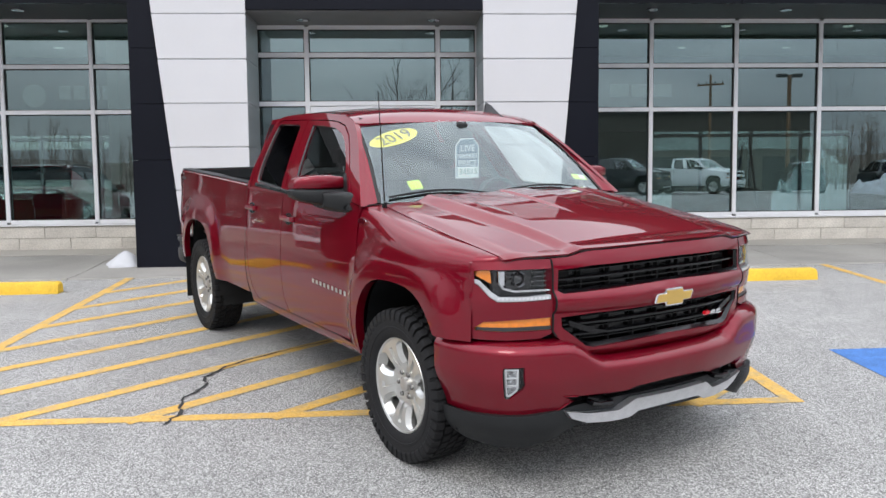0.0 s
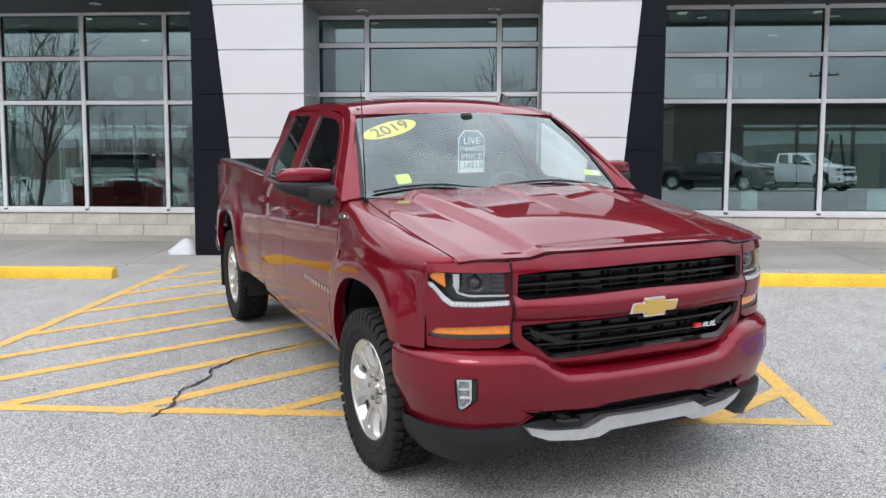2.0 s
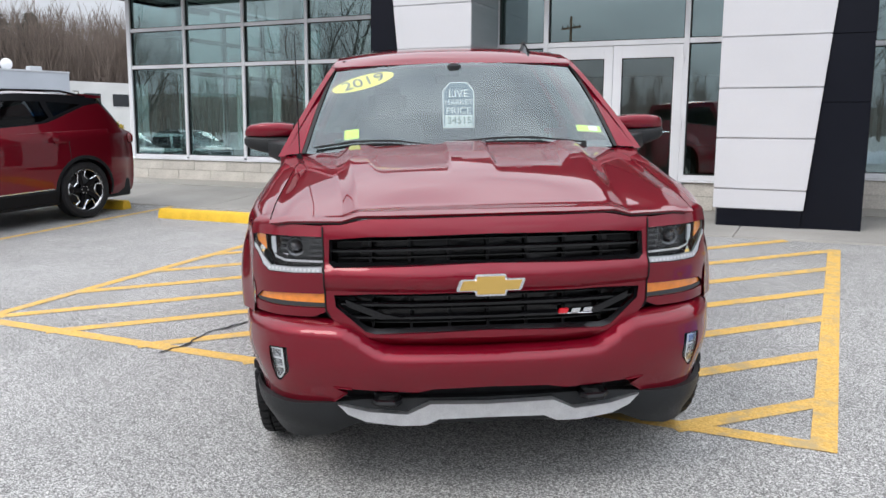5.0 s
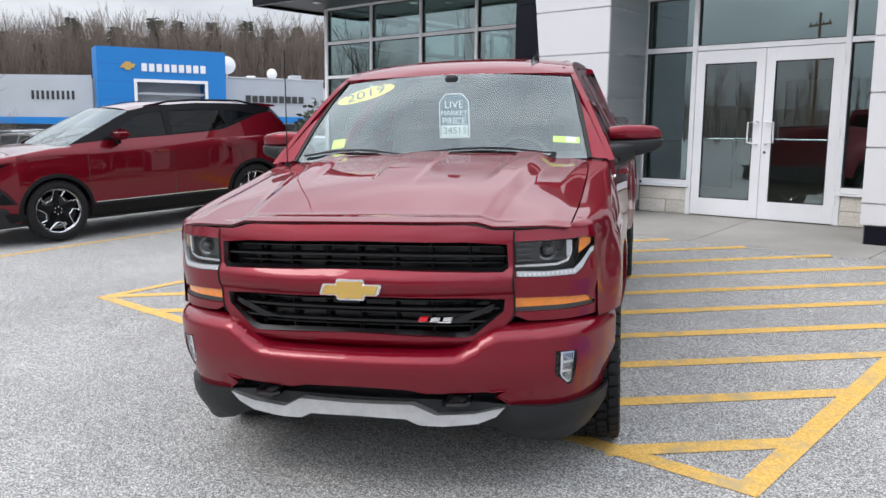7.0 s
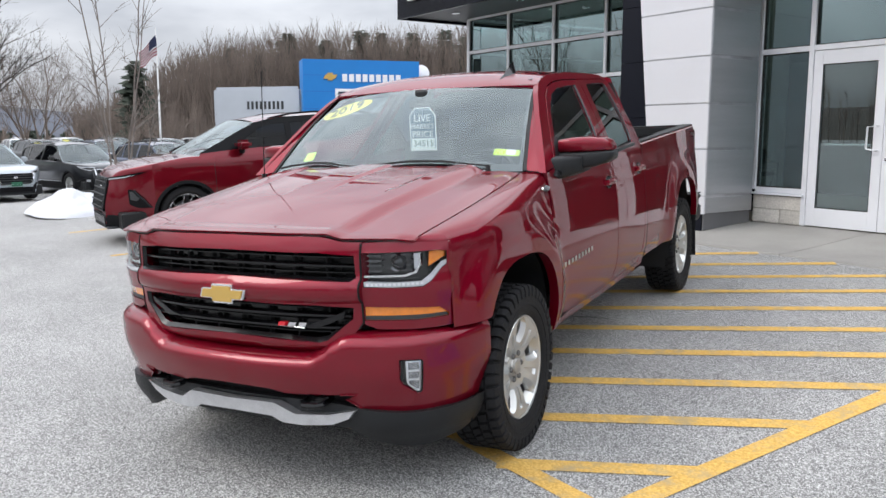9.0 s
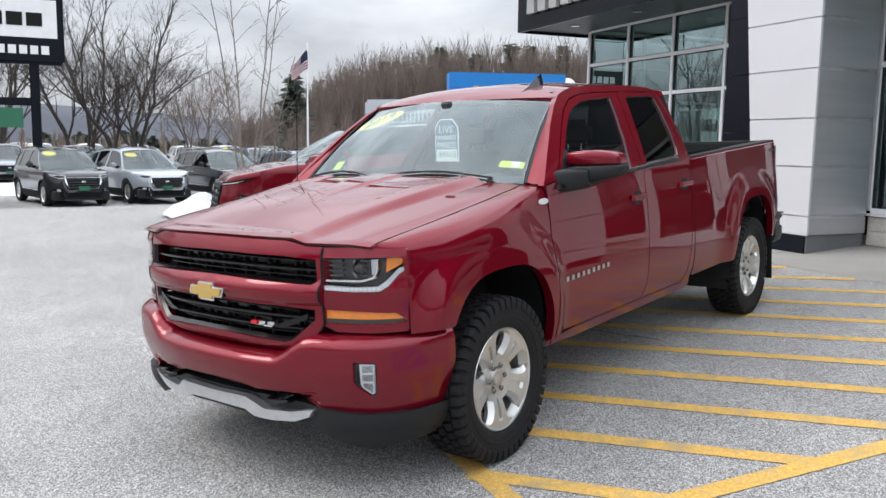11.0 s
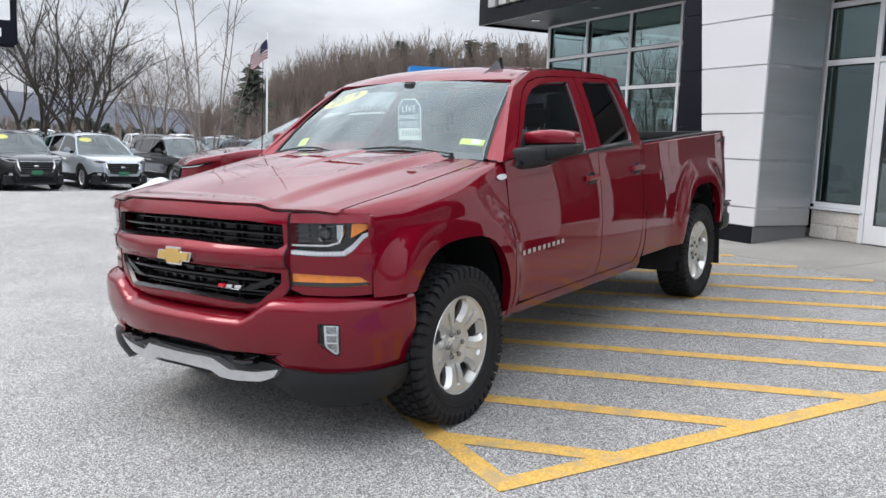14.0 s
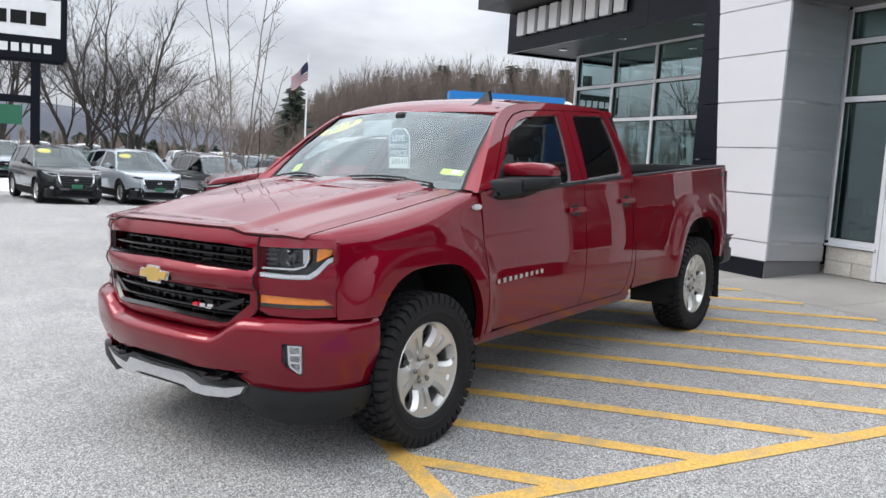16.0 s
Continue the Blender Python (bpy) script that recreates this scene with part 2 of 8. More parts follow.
def loft(sections, closed=False, caps=False, bm=None):
    """A skin over sections with equal numbers of points; closed joins each section's ends."""
    bm = bm or bmesh.new()
    rings = [[bm.verts.new(p) for p in s] for s in sections]
    k = len(rings[0])
    for a, b in zip(rings, rings[1:]):
        for i in range(k if closed else k - 1):
            j = (i + 1) % k
            q = [a[i], a[j], b[j], b[i]]
            if len({(round(v.co.x, 5), round(v.co.y, 5), round(v.co.z, 5)) for v in q}) > 2:
                bm.faces.new(q)
    if caps:
        bm.faces.new(rings[0][::-1])
        bm.faces.new(rings[-1])
    bmesh.ops.remove_doubles(bm, verts=bm.verts[:], dist=1e-5)
    bmesh.ops.recalc_face_normals(bm, faces=bm.faces[:])
    return bm


def tube(points, radius, sides=8, bm=None, taper=None, caps=True):
    """A round bar along points; taper gives the radius at its end."""
    pts = [Vector(p) for p in points]
    rings = []
    for i, p in enumerate(pts):
        d = (pts[min(i + 1, len(pts) - 1)] - pts[max(i - 1, 0)]).normalized()
        a = d.cross(Vector((0, 0, 1)) if abs(d.z) < 0.9 else Vector((1, 0, 0))).normalized()
        b = d.cross(a)
        r = radius if taper is None else radius + (taper - radius) * i / (len(pts) - 1)
        rings.append([p + r * (math.cos(2 * math.pi * k / sides) * a + math.sin(2 * math.pi * k / sides) * b) for k in range(sides)])
    own = loft(rings, closed=True, caps=caps)
    return own if bm is None else absorb(bm, own)


def prism(poly, lay, depth, bevel=0.0, bm=None):
    """A polygon, laid into space by lay(u, v), given depth (a vector)."""
    own = bmesh.new()
    f = own.faces.new([own.verts.new(lay(u, v)) for u, v in poly])
    ex = bmesh.ops.extrude_face_region(own, geom=[f])
    bmesh.ops.translate(own, vec=depth, verts=[g for g in ex["geom"] if isinstance(g, bmesh.types.BMVert)])
    bmesh.ops.recalc_face_normals(own, faces=own.faces[:])
    if bevel:
        bmesh.ops.bevel(own, geom=own.edges[:], offset=bevel, segments=2, affect="EDGES", clamp_overlap=True)
    return own if bm is None else absorb(bm, own)


def sheet(outer, holes, lay, step, depth=None, bm=None):
    """A flat outline with holes, cut into a grid of steps and laid into space by lay(u, v); its rim is folded back by depth (a vector, or a function of a vertex)."""
    own = bmesh.new()
    for ring in (outer, *holes):
        vs = [own.verts.new((u, v, 0)) for u, v in ring]
        for a, b in zip(vs, vs[1:] + vs[:1]):
            own.edges.new((a, b))
    bmesh.ops.triangle_fill(own, edges=own.edges[:], use_beauty=True, use_dissolve=False)
    us, vs_ = [u for u, _ in outer], [v for _, v in outer]
    for lo, hi, axis in ((min(us), max(us), 0), (min(vs_), max(vs_), 1)):
        if not step[axis]:
            continue
        k = math.ceil(lo / step[axis]) * step[axis]
        while k < hi - 1e-6:
            no = (1, 0, 0) if axis == 0 else (0, 1, 0)
            co = (k, 0, 0) if axis == 0 else (0, k, 0)
            bmesh.ops.bisect_plane(own, geom=own.verts[:] + own.edges[:] + own.faces[:], plane_co=co, plane_no=no, dist=1e-5)
            k += step[axis]
    bmesh.ops.dissolve_limit(own, angle_limit=0.001, use_dissolve_boundaries=False, verts=[], edges=[])
    rim = [e for e in own.edges if len(e.link_faces) == 1]
    for v in own.verts:
        v.co = lay(v.co.x, v.co.y)
    if depth is not None:
        ex = bmesh.ops.extrude_edge_only(own, edges=rim)
        for g in ex["geom"]:
            if isinstance(g, bmesh.types.BMVert):
                g.co += Vector(depth(g.co) if callable(depth) else depth)
    bmesh.ops.recalc_face_normals(own, faces=own.faces[:])
    return own if bm is None else absorb(bm, own)


def mirrored(bm):
    """The same mesh on the other side of x = 0."""
    for v in bm.verts:
        v.co.x = -v.co.x
    bmesh.ops.reverse_faces(bm, faces=bm.faces[:])
    return bm


def curve(table):
    """A smooth function through (place, value) pairs."""
    xs, ys = [a for a, _ in table], [b for _, b in table]
    n = len(xs)
    ms = []
    for i in range(n):
        if i in (0, n - 1):
            j = max(i, 1)
            ms.append((ys[j] - ys[j - 1]) / (xs[j] - xs[j - 1]))
        else:
            a, b = (ys[i] - ys[i - 1]) / (xs[i] - xs[i - 1]), (ys[i + 1] - ys[i]) / (xs[i + 1] - xs[i])
            ms.append(0.0 if a * b <= 0 else 2 * a * b / (a + b))

    def f(x):
        if x <= xs[0]:
            return ys[0]
        if x >= xs[-1]:
            return ys[-1]
        i = max(k for k in range(n - 1) if xs[k] <= x)
        h = xs[i + 1] - xs[i]
        t = (x - xs[i]) / h
        return ((2 * t**3 - 3 * t**2 + 1) * ys[i] + (t**3 - 2 * t**2 + t) * h * ms[i] + (-2 * t**3 + 3 * t**2) * ys[i + 1] + (t**3 - t**2) * h * ms[i + 1])

    return f


def smooth(a, b, x):
    t = min(max((x - a) / (b - a), 0.0), 1.0)
    return t * t * (3 - 2 * t)


# the lot falls away from the building, flattens out further off and rises again to a bank across the way
def lot(x, y):
    near = 0.0036 + 0.0048 * max(min(x, 12.0), -14.0) + 0.0543 * max(min(y, 10.0), -5.0)
    far = 0.10 - 0.24 * smooth(-13.0, -21.0, x)
    k = smooth(12.0, 20.0, math.hypot(x + 2, (y - 4) * 0.8))
    bank = 0.85 * smooth(-5.5, -11.5, y) * smooth(5.0, 9.0, x) * (1 - smooth(-24.0, -40.0, y)) * (1 - smooth(30.0, 50.0, x))
    return near * (1 - k) + far * k + bank


# ---- ground ----
def ground_sheet():
    xs = sorted({*[-400, -250, -160, -110, -80, -60, -45, -35], *[round(-30 + 0.6 * i, 2) for i in range(101)], *[35, 45, 60, 80, 110, 160, 250, 400]})
    ys = sorted({*[-300, -200, -140, -100, -70, -50, -38], *[round(-30 + 0.6 * i, 2) for i in range(101)], *[34, 42, 55, 70, 100, 140, 200, 320, 500]})
    bm = bmesh.new()
    grid = [[bm.verts.new((x, y, lot(x, y))) for x in xs] for y in ys]
    for a, b in zip(grid, grid[1:]):
        for i in range(len(xs) - 1):
            bm.faces.new((a[i], a[i + 1], b[i + 1], b[i]))
    return bm


tagged(part("ground", ground_sheet(), ASPHALT, sharp=3), "weathered light grey asphalt lot with pale aggregate", "ground", kind="structure")


def on_lot(poly, lift, step=0.25):
    """A thin coat of paint that follows the lot."""
    return sheet(poly, (), lambda u, v: (u, v, lot(u, v) + lift), (step, step))


def stripe(a, b, width, lift=0.003):
    (x0, y0), (x1, y1) = a, b
    d = Vector((x1 - x0, y1 - y0)).normalized() * width / 2
    n = Vector((-d.y, d.x))
    return on_lot([(x0 + n.x, y0 + n.y), (x0 - n.x, y0 - n.y), (x1 - n.x, y1 - n.y), (x1 + n.x, y1 + n.y)], lift)


# the hatched no-parking box under the truck, and stall lines
HX0, HX1, HY0, HY1 = -3.34, 2.44, 4.60, 9.95
LINES = "yellow painted parking line, worn, on asphalt"


def road_line(a, b, width, name="parking_line", lift=0.003):
    return tagged(part(name, stripe(a, b, width, lift), YELLOW_LINE), LINES, "road marking", "yellow lot markings", "structure")


road_line((HX0 - 0.05, HY0 + 0.05), (HX1 + 0.055, HY0 + 0.05), 0.105)
road_line((HX0, HY0 - 0.0), (HX0, HY1), 0.105, lift=0.0045)
road_line((HX1, HY0 - 0.0), (HX1, HY1 - 0.4), 0.115, lift=0.0045)
SLOPE = 0.98
for k in range(12):
    c = 2.86 + 0.85 * k
    xa, xb = max(HX0, (HY0 - c) / SLOPE), min(HX1, (HY1 - 0.05 - c) / SLOPE)
    if xb - xa > 0.1:
        road_line((xa, c + SLOPE * xa), (xb, c + SLOPE * xb), 0.115, "hatch_line", 0.0038)
for x in (-6.42, -9.5, -12.6):
    road_line((x, 4.6), (x, 9.9), 0.1)
road_line((5.42, 4.6), (5.42, 9.9), 0.1)
road_line((8.4, 4.6), (8.4, 9.9), 0.1)
tagged(part("accessible_bay_mark", on_lot([(3.3, 5.81), (3.3, 4.5), (4.6, 4.5), (4.6, 5.81)], 0.004), BLUE_PAINT), "blue painted accessible parking square", "road marking", kind="structure")
wheelchair = bmesh.new()
for k in range(14):
    a0, a1 = radians(-200 + 17 * k), radians(-200 + 17 * (k + 1))
    absorb(wheelchair, on_lot([(3.95 + r * math.cos(a), 5.0 + r * math.sin(a)) for r, a in ((0.27, a0), (0.33, a0), (0.33, a1), (0.27, a1))], 0.008))
absorb(wheelchair, on_lot([(3.9, 5.1), (3.97, 5.1), (3.97, 5.62), (3.9, 5.62)], 0.008))
tagged(part("accessible_bay_symbol", wheelchair, YELLOW_LINE), "yellow painted accessible symbol lines", "road marking", kind="structure")


def crack():
    rng = random.Random(5)
    pts = [(-1.45, 4.52), (-1.40, 4.75), (-1.46, 5.0), (-1.37, 5.3), (-1.42, 5.5), (-1.36, 5.72), (-1.15, 6.0), (-0.86, 6.28), (-0.6, 6.5), (-0.2, 6.62), (0.4, 6.9)]
    fine = []
    for (ax, ay), (bx, by) in zip(pts, pts[1:]):
        for k in range(6):
            fine.append((ax + (bx - ax) * k / 6 + rng.uniform(-0.014, 0.014), ay + (by - ay) * k / 6 + rng.uniform(-0.014, 0.014)))
    rows = []
    for i, (x, y) in enumerate(fine):
        w = 0.005 + 0.011 * rng.random() * (1 if 4 < i < 40 else 0.5)
        rows.append([(x - w, y + w * 0.3, lot(x, y) + 0.0075), (x + w, y - w * 0.3, lot(x, y) + 0.0075)])
    return loft(rows)


tagged(part("crack", crack(), surface("dark_crack", (0.03, 0.03, 0.03), 0.95, grain=0.3)), "dark crack across the hatched asphalt", "crack", kind="structure")

# ---- the walk along the building ----
WALK_Z = 0.655


def walk_height(y):
    return 0.553 + (WALK_Z - 0.553) * smooth(9.9, 11.9, y)


def walk_slab(x0, x1):
    ys = [9.93, 9.95, 10.2, 10.6, 11.0, 11.4, 11.9, 12.4, 13.15]
    top = [[(x, y, (lot(x, 9.93) - 0.02 if y == 9.93 else lot(x, y) + 0.012 if y == 9.95 else walk_height(y) + 0.0048 * x * (1 - smooth(9.9, 12, y)))) for x in (x0 + 0.006, (x0 + x1) / 2, x1 - 0.006)] for y in ys]
    bm = loft(top)
    ex = bmesh.ops.extrude_face_region(bm, geom=bm.faces[:])
    bmesh.ops.translate(bm, vec=(0, 0, -0.15), verts=[g for g in ex["geom"] if isinstance(g, bmesh.types.BMVert)])
    bmesh.ops.recalc_face_normals(bm, faces=bm.faces[:])
    return bm


pavement = tagged(new("pavement"), "pale concrete walk along the showroom front", "pavement", kind="structure")
for i in range(-8, 9):
    part("slab", walk_slab(i * 1.85 - 0.4, i * 1.85 + 1.45), CONCRETE, pavement)

# ---- the showroom: frame by frame ----
WIN_Y, DOOR_Y, PIL_Y = 13.1, 11.74, 10.69
SILL, H1, H2, TOP = 1.12, 2.83, 3.54, 4.26
LEFT_X = [-10.4, -9.0, -7.6, -6.2, -4.82, -3.42]
RIGHT_X = [2.72, 4.14, 5.56, 6.98, 8.4, 9.82, 11.24]


def stone_wall(name, x0, x1, y0, z0, z1, depth=0.3):
    """A low wall of split-faced blocks in courses, each proud of its joints."""
    base = tagged(part(name, box(x0, x1, y0 + 0.02, y0 + depth, z0 - 0.25, z1 - 0.005), MORTAR), "low wall of pale split-faced blocks under the glazing", "wall", kind="structure")
    h = (z1 - z0) / 2
    meshes = {}
    for row in range(2):
        x = x0 + (0.0 if row else -0.4)
        while x < x1 - 0.03:
            a, b = max(x, x0), min(x + 0.8, x1)
            w = round(b - a - 0.005, 3)
            if w > 0.03:
                if w not in meshes:
                    bm = box(0, w, 0, 0.06, 0, h - 0.005, 0.006)
                    finish(bm)
                    meshes[w] = bpy.data.meshes.new("block")
                    bm.to_mesh(meshes[w])
                    bm.free()
                    meshes[w].materials.append(STONE)
                ob = new("block", meshes[w])
                ob.parent = base
                ob.location = (a + 0.0025, y0 + 0.001 * ((row * 7 + int(x * 10)) % 5), z0 + row * h + 0.0025)
            x += 0.8
    return base


def glazing(name, xs, zs, y, label, skip=(), pane=None, fw=0.065, doors=()):
    """A storefront frame of mullions and transoms, with a pane in each opening."""
    root = tagged(new(name), label, "window", kind="structure")
    for x in xs:
        part("mullion", box(x - fw / 2, x + fw / 2, y - 0.03, y + 0.09, zs[0], zs[-1], 0.003), ALU, root)
    for z in zs:
        for i, (a, b) in enumerate(zip(xs, xs[1:])):
            if i in doors and z == zs[0]:
                continue
            part("transom", box(a + fw / 2, b - fw / 2, y - 0.026, y + 0.08, z - fw / 2, z + fw / 2, 0.003), ALU, root)
    for i, (a, b) in enumerate(zip(xs, xs[1:])):
        for j, (c, d) in enumerate(zip(zs, zs[1:])):
            if (i, j) in skip:
                continue
            part("pane", box(a + fw / 2, b - fw / 2, y + 0.03, y + 0.036, c + fw / 2, d - fw / 2), pane or PANE, root)
            g = bmesh.new()
            for q in ((a + fw / 2, a + fw / 2 + 0.012, c + fw / 2, d - fw / 2), (b - fw / 2 - 0.012, b - fw / 2, c + fw / 2, d - fw / 2)):
                box(q[0], q[1], y + 0.0, y + 0.029, q[2], q[3], 0, g)
            for q in ((c + fw / 2, c + fw / 2 + 0.012), (d - fw / 2 - 0.012, d - fw / 2)):
                box(a + fw / 2 + 0.012, b - fw / 2 - 0.012, y + 0.0, y + 0.029, q[0], q[1], 0, g)
            part("gasket", g, GASKET, root)
    if doors:
        spans = [(a, b) for i, (a, b) in enumerate(zip(xs, xs[1:])) if i not in doors]
    else:
        spans = [(xs[0] - 0.03, xs[-1] + 0.03)]
    for a, b in spans:
        part("sill", box(a, b, y - 0.06, y + 0.1, zs[0] - fw / 2 - 0.03, zs[0] - fw / 2 - 0.002, 0.004), ALU, root)
    return root


ZS = [SILL - 0.02, H1, H2, TOP]
glazing("window_1", LEFT_X, ZS, WIN_Y, "showroom glazing with white frames and tinted panes")
glazing("window_2", RIGHT_X, ZS, WIN_Y, "showroom glazing with white frames and tinted panes")
stone_wall("wall_base_west", LEFT_X[0] - 0.05, -3.45, WIN_Y - 0.03, WALK_Z, SILL - 0.09)
stone_wall("wall_base_east", 2.66, RIGHT_X[-1] + 0.6, WIN_Y - 0.03, WALK_Z, SILL - 0.09)
# the west end of the showroom turns the corner in glass too
west = glazing("window_3", [0.0, 1.4, 2.8, 4.2, 5.6, 7.0], ZS, 0.0, "side glazing of the showroom, white frames", pane=CLEAR_PANE)
west.matrix_basis = pose(LEFT_X[0] - 0.02, WIN_Y + 0.04, 0, 0, 0, 90) @ pose(0, 0, 0)
w4 = stone_wall("wall_base_side", 0.0, 6.0, 0.0, WALK_Z - 0.2, SILL - 0.09)
w4.matrix_basis = pose(LEFT_X[0] - 0.05, WIN_Y + 0.28, 0, 0, 0, 90)

# pillars of white and grey panels on black plinths, flanked by black fins
SEAMS = [0.79, 1.02, 1.60, 2.16, 2.73, 3.30, 3.88, 4.45, 5.02]


def pillar(name, inner, outer_low, outer_high, side):
    """side is +1 where the inner face looks towards +x."""
    root = tagged(new(name), "entrance pillar clad in white and grey panels over a black plinth", "pillar", kind="structure")
    lo, hi = SEAMS[0], SEAMS[-1]
    def outer(z):
        return outer_low + (outer_high - outer_low) * (z - lo) / (4.06 - lo)
    back_y = 11.63
    depth = back_y - PIL_Y
    part("core", prism([(inner - side * 0.03, 0.5), (outer(0.5) + side * 0.03, 0.5), (outer(hi) + side * 0.03, hi), (inner - side * 0.03, hi)], lambda u, v: (u, PIL_Y + 0.03, v), (0, depth - 0.03, 0)), GREY_SOFFIT, root)
    for z in SEAMS[1:-1]:
        part("reveal", prism([(inner - side * 0.008, z - 0.02), (outer(z) + side * 0.008, z - 0.02), (outer(z) + side * 0.008, z + 0.02), (inner - side * 0.008, z + 0.02)], lambda u, v: (u, PIL_Y + 0.012, v), (0, depth - 0.02, 0)), REVEAL, root)
    part("plinth", box(min(inner - side * 0.045, outer_low + side * 0.02), max(inner - side * 0.045, outer_low + side * 0.02), PIL_Y + 0.012, back_y - 0.02, 0.45, lo - 0.004, 0.004), BLACK_PANEL, root)
    for a, b in zip(SEAMS, SEAMS[1:]):
        poly = [(inner, a + 0.008), (outer(a), a + 0.008), (outer(b), b - 0.008), (inner, b - 0.008)]
        part("front_panel", prism(poly, lambda u, v: (u, PIL_Y, v), (0, 0.028, 0), 0.003), WHITE_PANEL, root)
        x0, x1 = sorted((inner, inner - side * 0.028))
        part("side_panel", box(x0, x1, PIL_Y + 0.03, back_y, a + 0.017, b - 0.017, 0.003), GREY_PANEL, root)
    return root


pillar("pillar_west", -1.98, -2.86, -3.20, 1)
pillar("pillar_east", 1.13, 2.10, 2.39, -1)


def fin(name, x_out, x_low, x_high):
    """A black slab whose inner edge leans, beside a pillar."""
    root = tagged(new(name), "glossy black slanted fin beside the entrance pillar", "wall panel", kind="structure")
    s = 1 if x_low > x_out else -1
    zs = [0.55, 2.0, 2.73, 3.45, 4.2, 5.02]
    for a, b in zip(zs, zs[1:]):
        at = lambda z: x_low + (x_high - x_low) * (z - 0.79) / (4.06 - 0.79)
        part("panel", prism([(x_out, a + 0.003), (at(a) + 0.06 * s, a + 0.003), (at(b) + 0.06 * s, b - 0.003), (x_out, b - 0.003)], lambda u, v: (u, PIL_Y + 0.04, v), (0, WIN_Y - PIL_Y - 0.08, 0), 0.002), BLACK_PANEL, root)
    return root


fin("fin_west", -3.5, -2.90, -3.24)
fin("fin_east", 2.69, 2.14, 2.43)

# canopies and fascias over the glazing, and the lintel over the entrance
def canopy(name, x0, x1, y0, z0):
    root = tagged(new(name), "black fascia canopy with a dark soffit over the glazing", "canopy", kind="structure")
    n = max(1, round((x1 - x0) / 2.45))
    for i in range(n):
        a, b = x0 + (x1 - x0) * i / n, x0 + (x1 - x0) * (i + 1) / n
        part("fascia_panel", box(a + 0.003, b - 0.003, y0, y0 + 0.05, z0, z0 + 1.25, 0.003), BLACK_PANEL, root)
    part("soffit", box(x0, x1, y0 + 0.052, WIN_Y + 0.35, z0 + 0.06, z0 + 0.12), DARK_SOFFIT, root)
    part("end_panel", box(x0 - 0.05 if x0 < 0 else x1, x0 if x0 < 0 else x1 + 0.05, y0, WIN_Y + 3, z0, z0 + 1.25, 0.003), BLACK_PANEL, root)
    part("top", box(x0, x1, y0 + 0.05, WIN_Y + 4, z0 + 1.18, z0 + 1.24), DARK_SOFFIT, root)
    x = x0 + 1.2
    while x < x1 - 0.4:
        part("downlight", tube([(x, 12.3, z0 + 0.035), (x, 12.3, z0 + 0.06)], 0.09, 16), STEEL, root)
        x += 2.1
    return root


canopy("canopy_west", -10.96, -3.52, 11.63, 4.21)
canopy("canopy_east", 2.7, 12.0, 11.63, 4.23)
part("lintel", box(-1.98, 1.13, PIL_Y + 0.02, DOOR_Y, 3.94, 5.0, 0.004), BLACK_PANEL)["kind"] = "structure"
tagged(bpy.data.objects["lintel"], "black lintel over the recessed entrance", "lintel")
part("entrance_soffit", box(-1.98, 1.13, PIL_Y + 0.06, DOOR_Y + 0.1, 3.925, 3.938), GREY_SOFFIT)["kind"] = "structure"
tagged(bpy.data.objects["entrance_soffit"], "grey soffit of the recessed entrance", "soffit")
for x in (-1.3, 0.5):
    tagged(part("recessed_downlight", tube([(x, 11.3, 3.91), (x, 11.3, 3.925)], 0.09, 18), STEEL), "round recessed downlight in the entrance soffit", "light")

# raised letters on the fascia stand as plain bars
letters = tagged(new("fascia_sign"), "row of raised white letter blocks on a black fascia", "sign")
for i in range(9):
    x = -10.43 + 0.445 * i
    part("letter_block", box(x, x + 0.30, 11.52, 11.60, 4.52, 5.0, 0.006), WHITE_PAINT, letters)
    part("stand_off", box(x + 0.1, x + 0.2, 11.60, 11.63, 4.55, 4.95), BLACK_PLASTIC, letters)

# ---- the entrance: double doors with side lights ----
DX = [-2.03, -1.306, 0.576, 1.15]
DZ = [WALK_Z + 0.42, 2.817, 3.509, 3.904]
entrance = glazing("window_4", DX, DZ, DOOR_Y, "entrance glazing with white frames round the double doors", skip=((1, 0),), pane=PANE, doors=(1,))
for name, a, b in (("wall_base_left", DX[0], DX[1] - 0.03), ("wall_base_right", DX[2] + 0.03, DX[3])):
    stone_wall(name, a, b, DOOR_Y - 0.02, WALK_Z, DZ[0] - 0.07, 0.2)
for x in (DX[1], DX[2]):
    part("jamb", box(x - 0.0325, x + 0.0325, DOOR_Y - 0.028, DOOR_Y + 0.088, WALK_Z, DZ[0] - 0.002, 0.003), ALU, entrance)


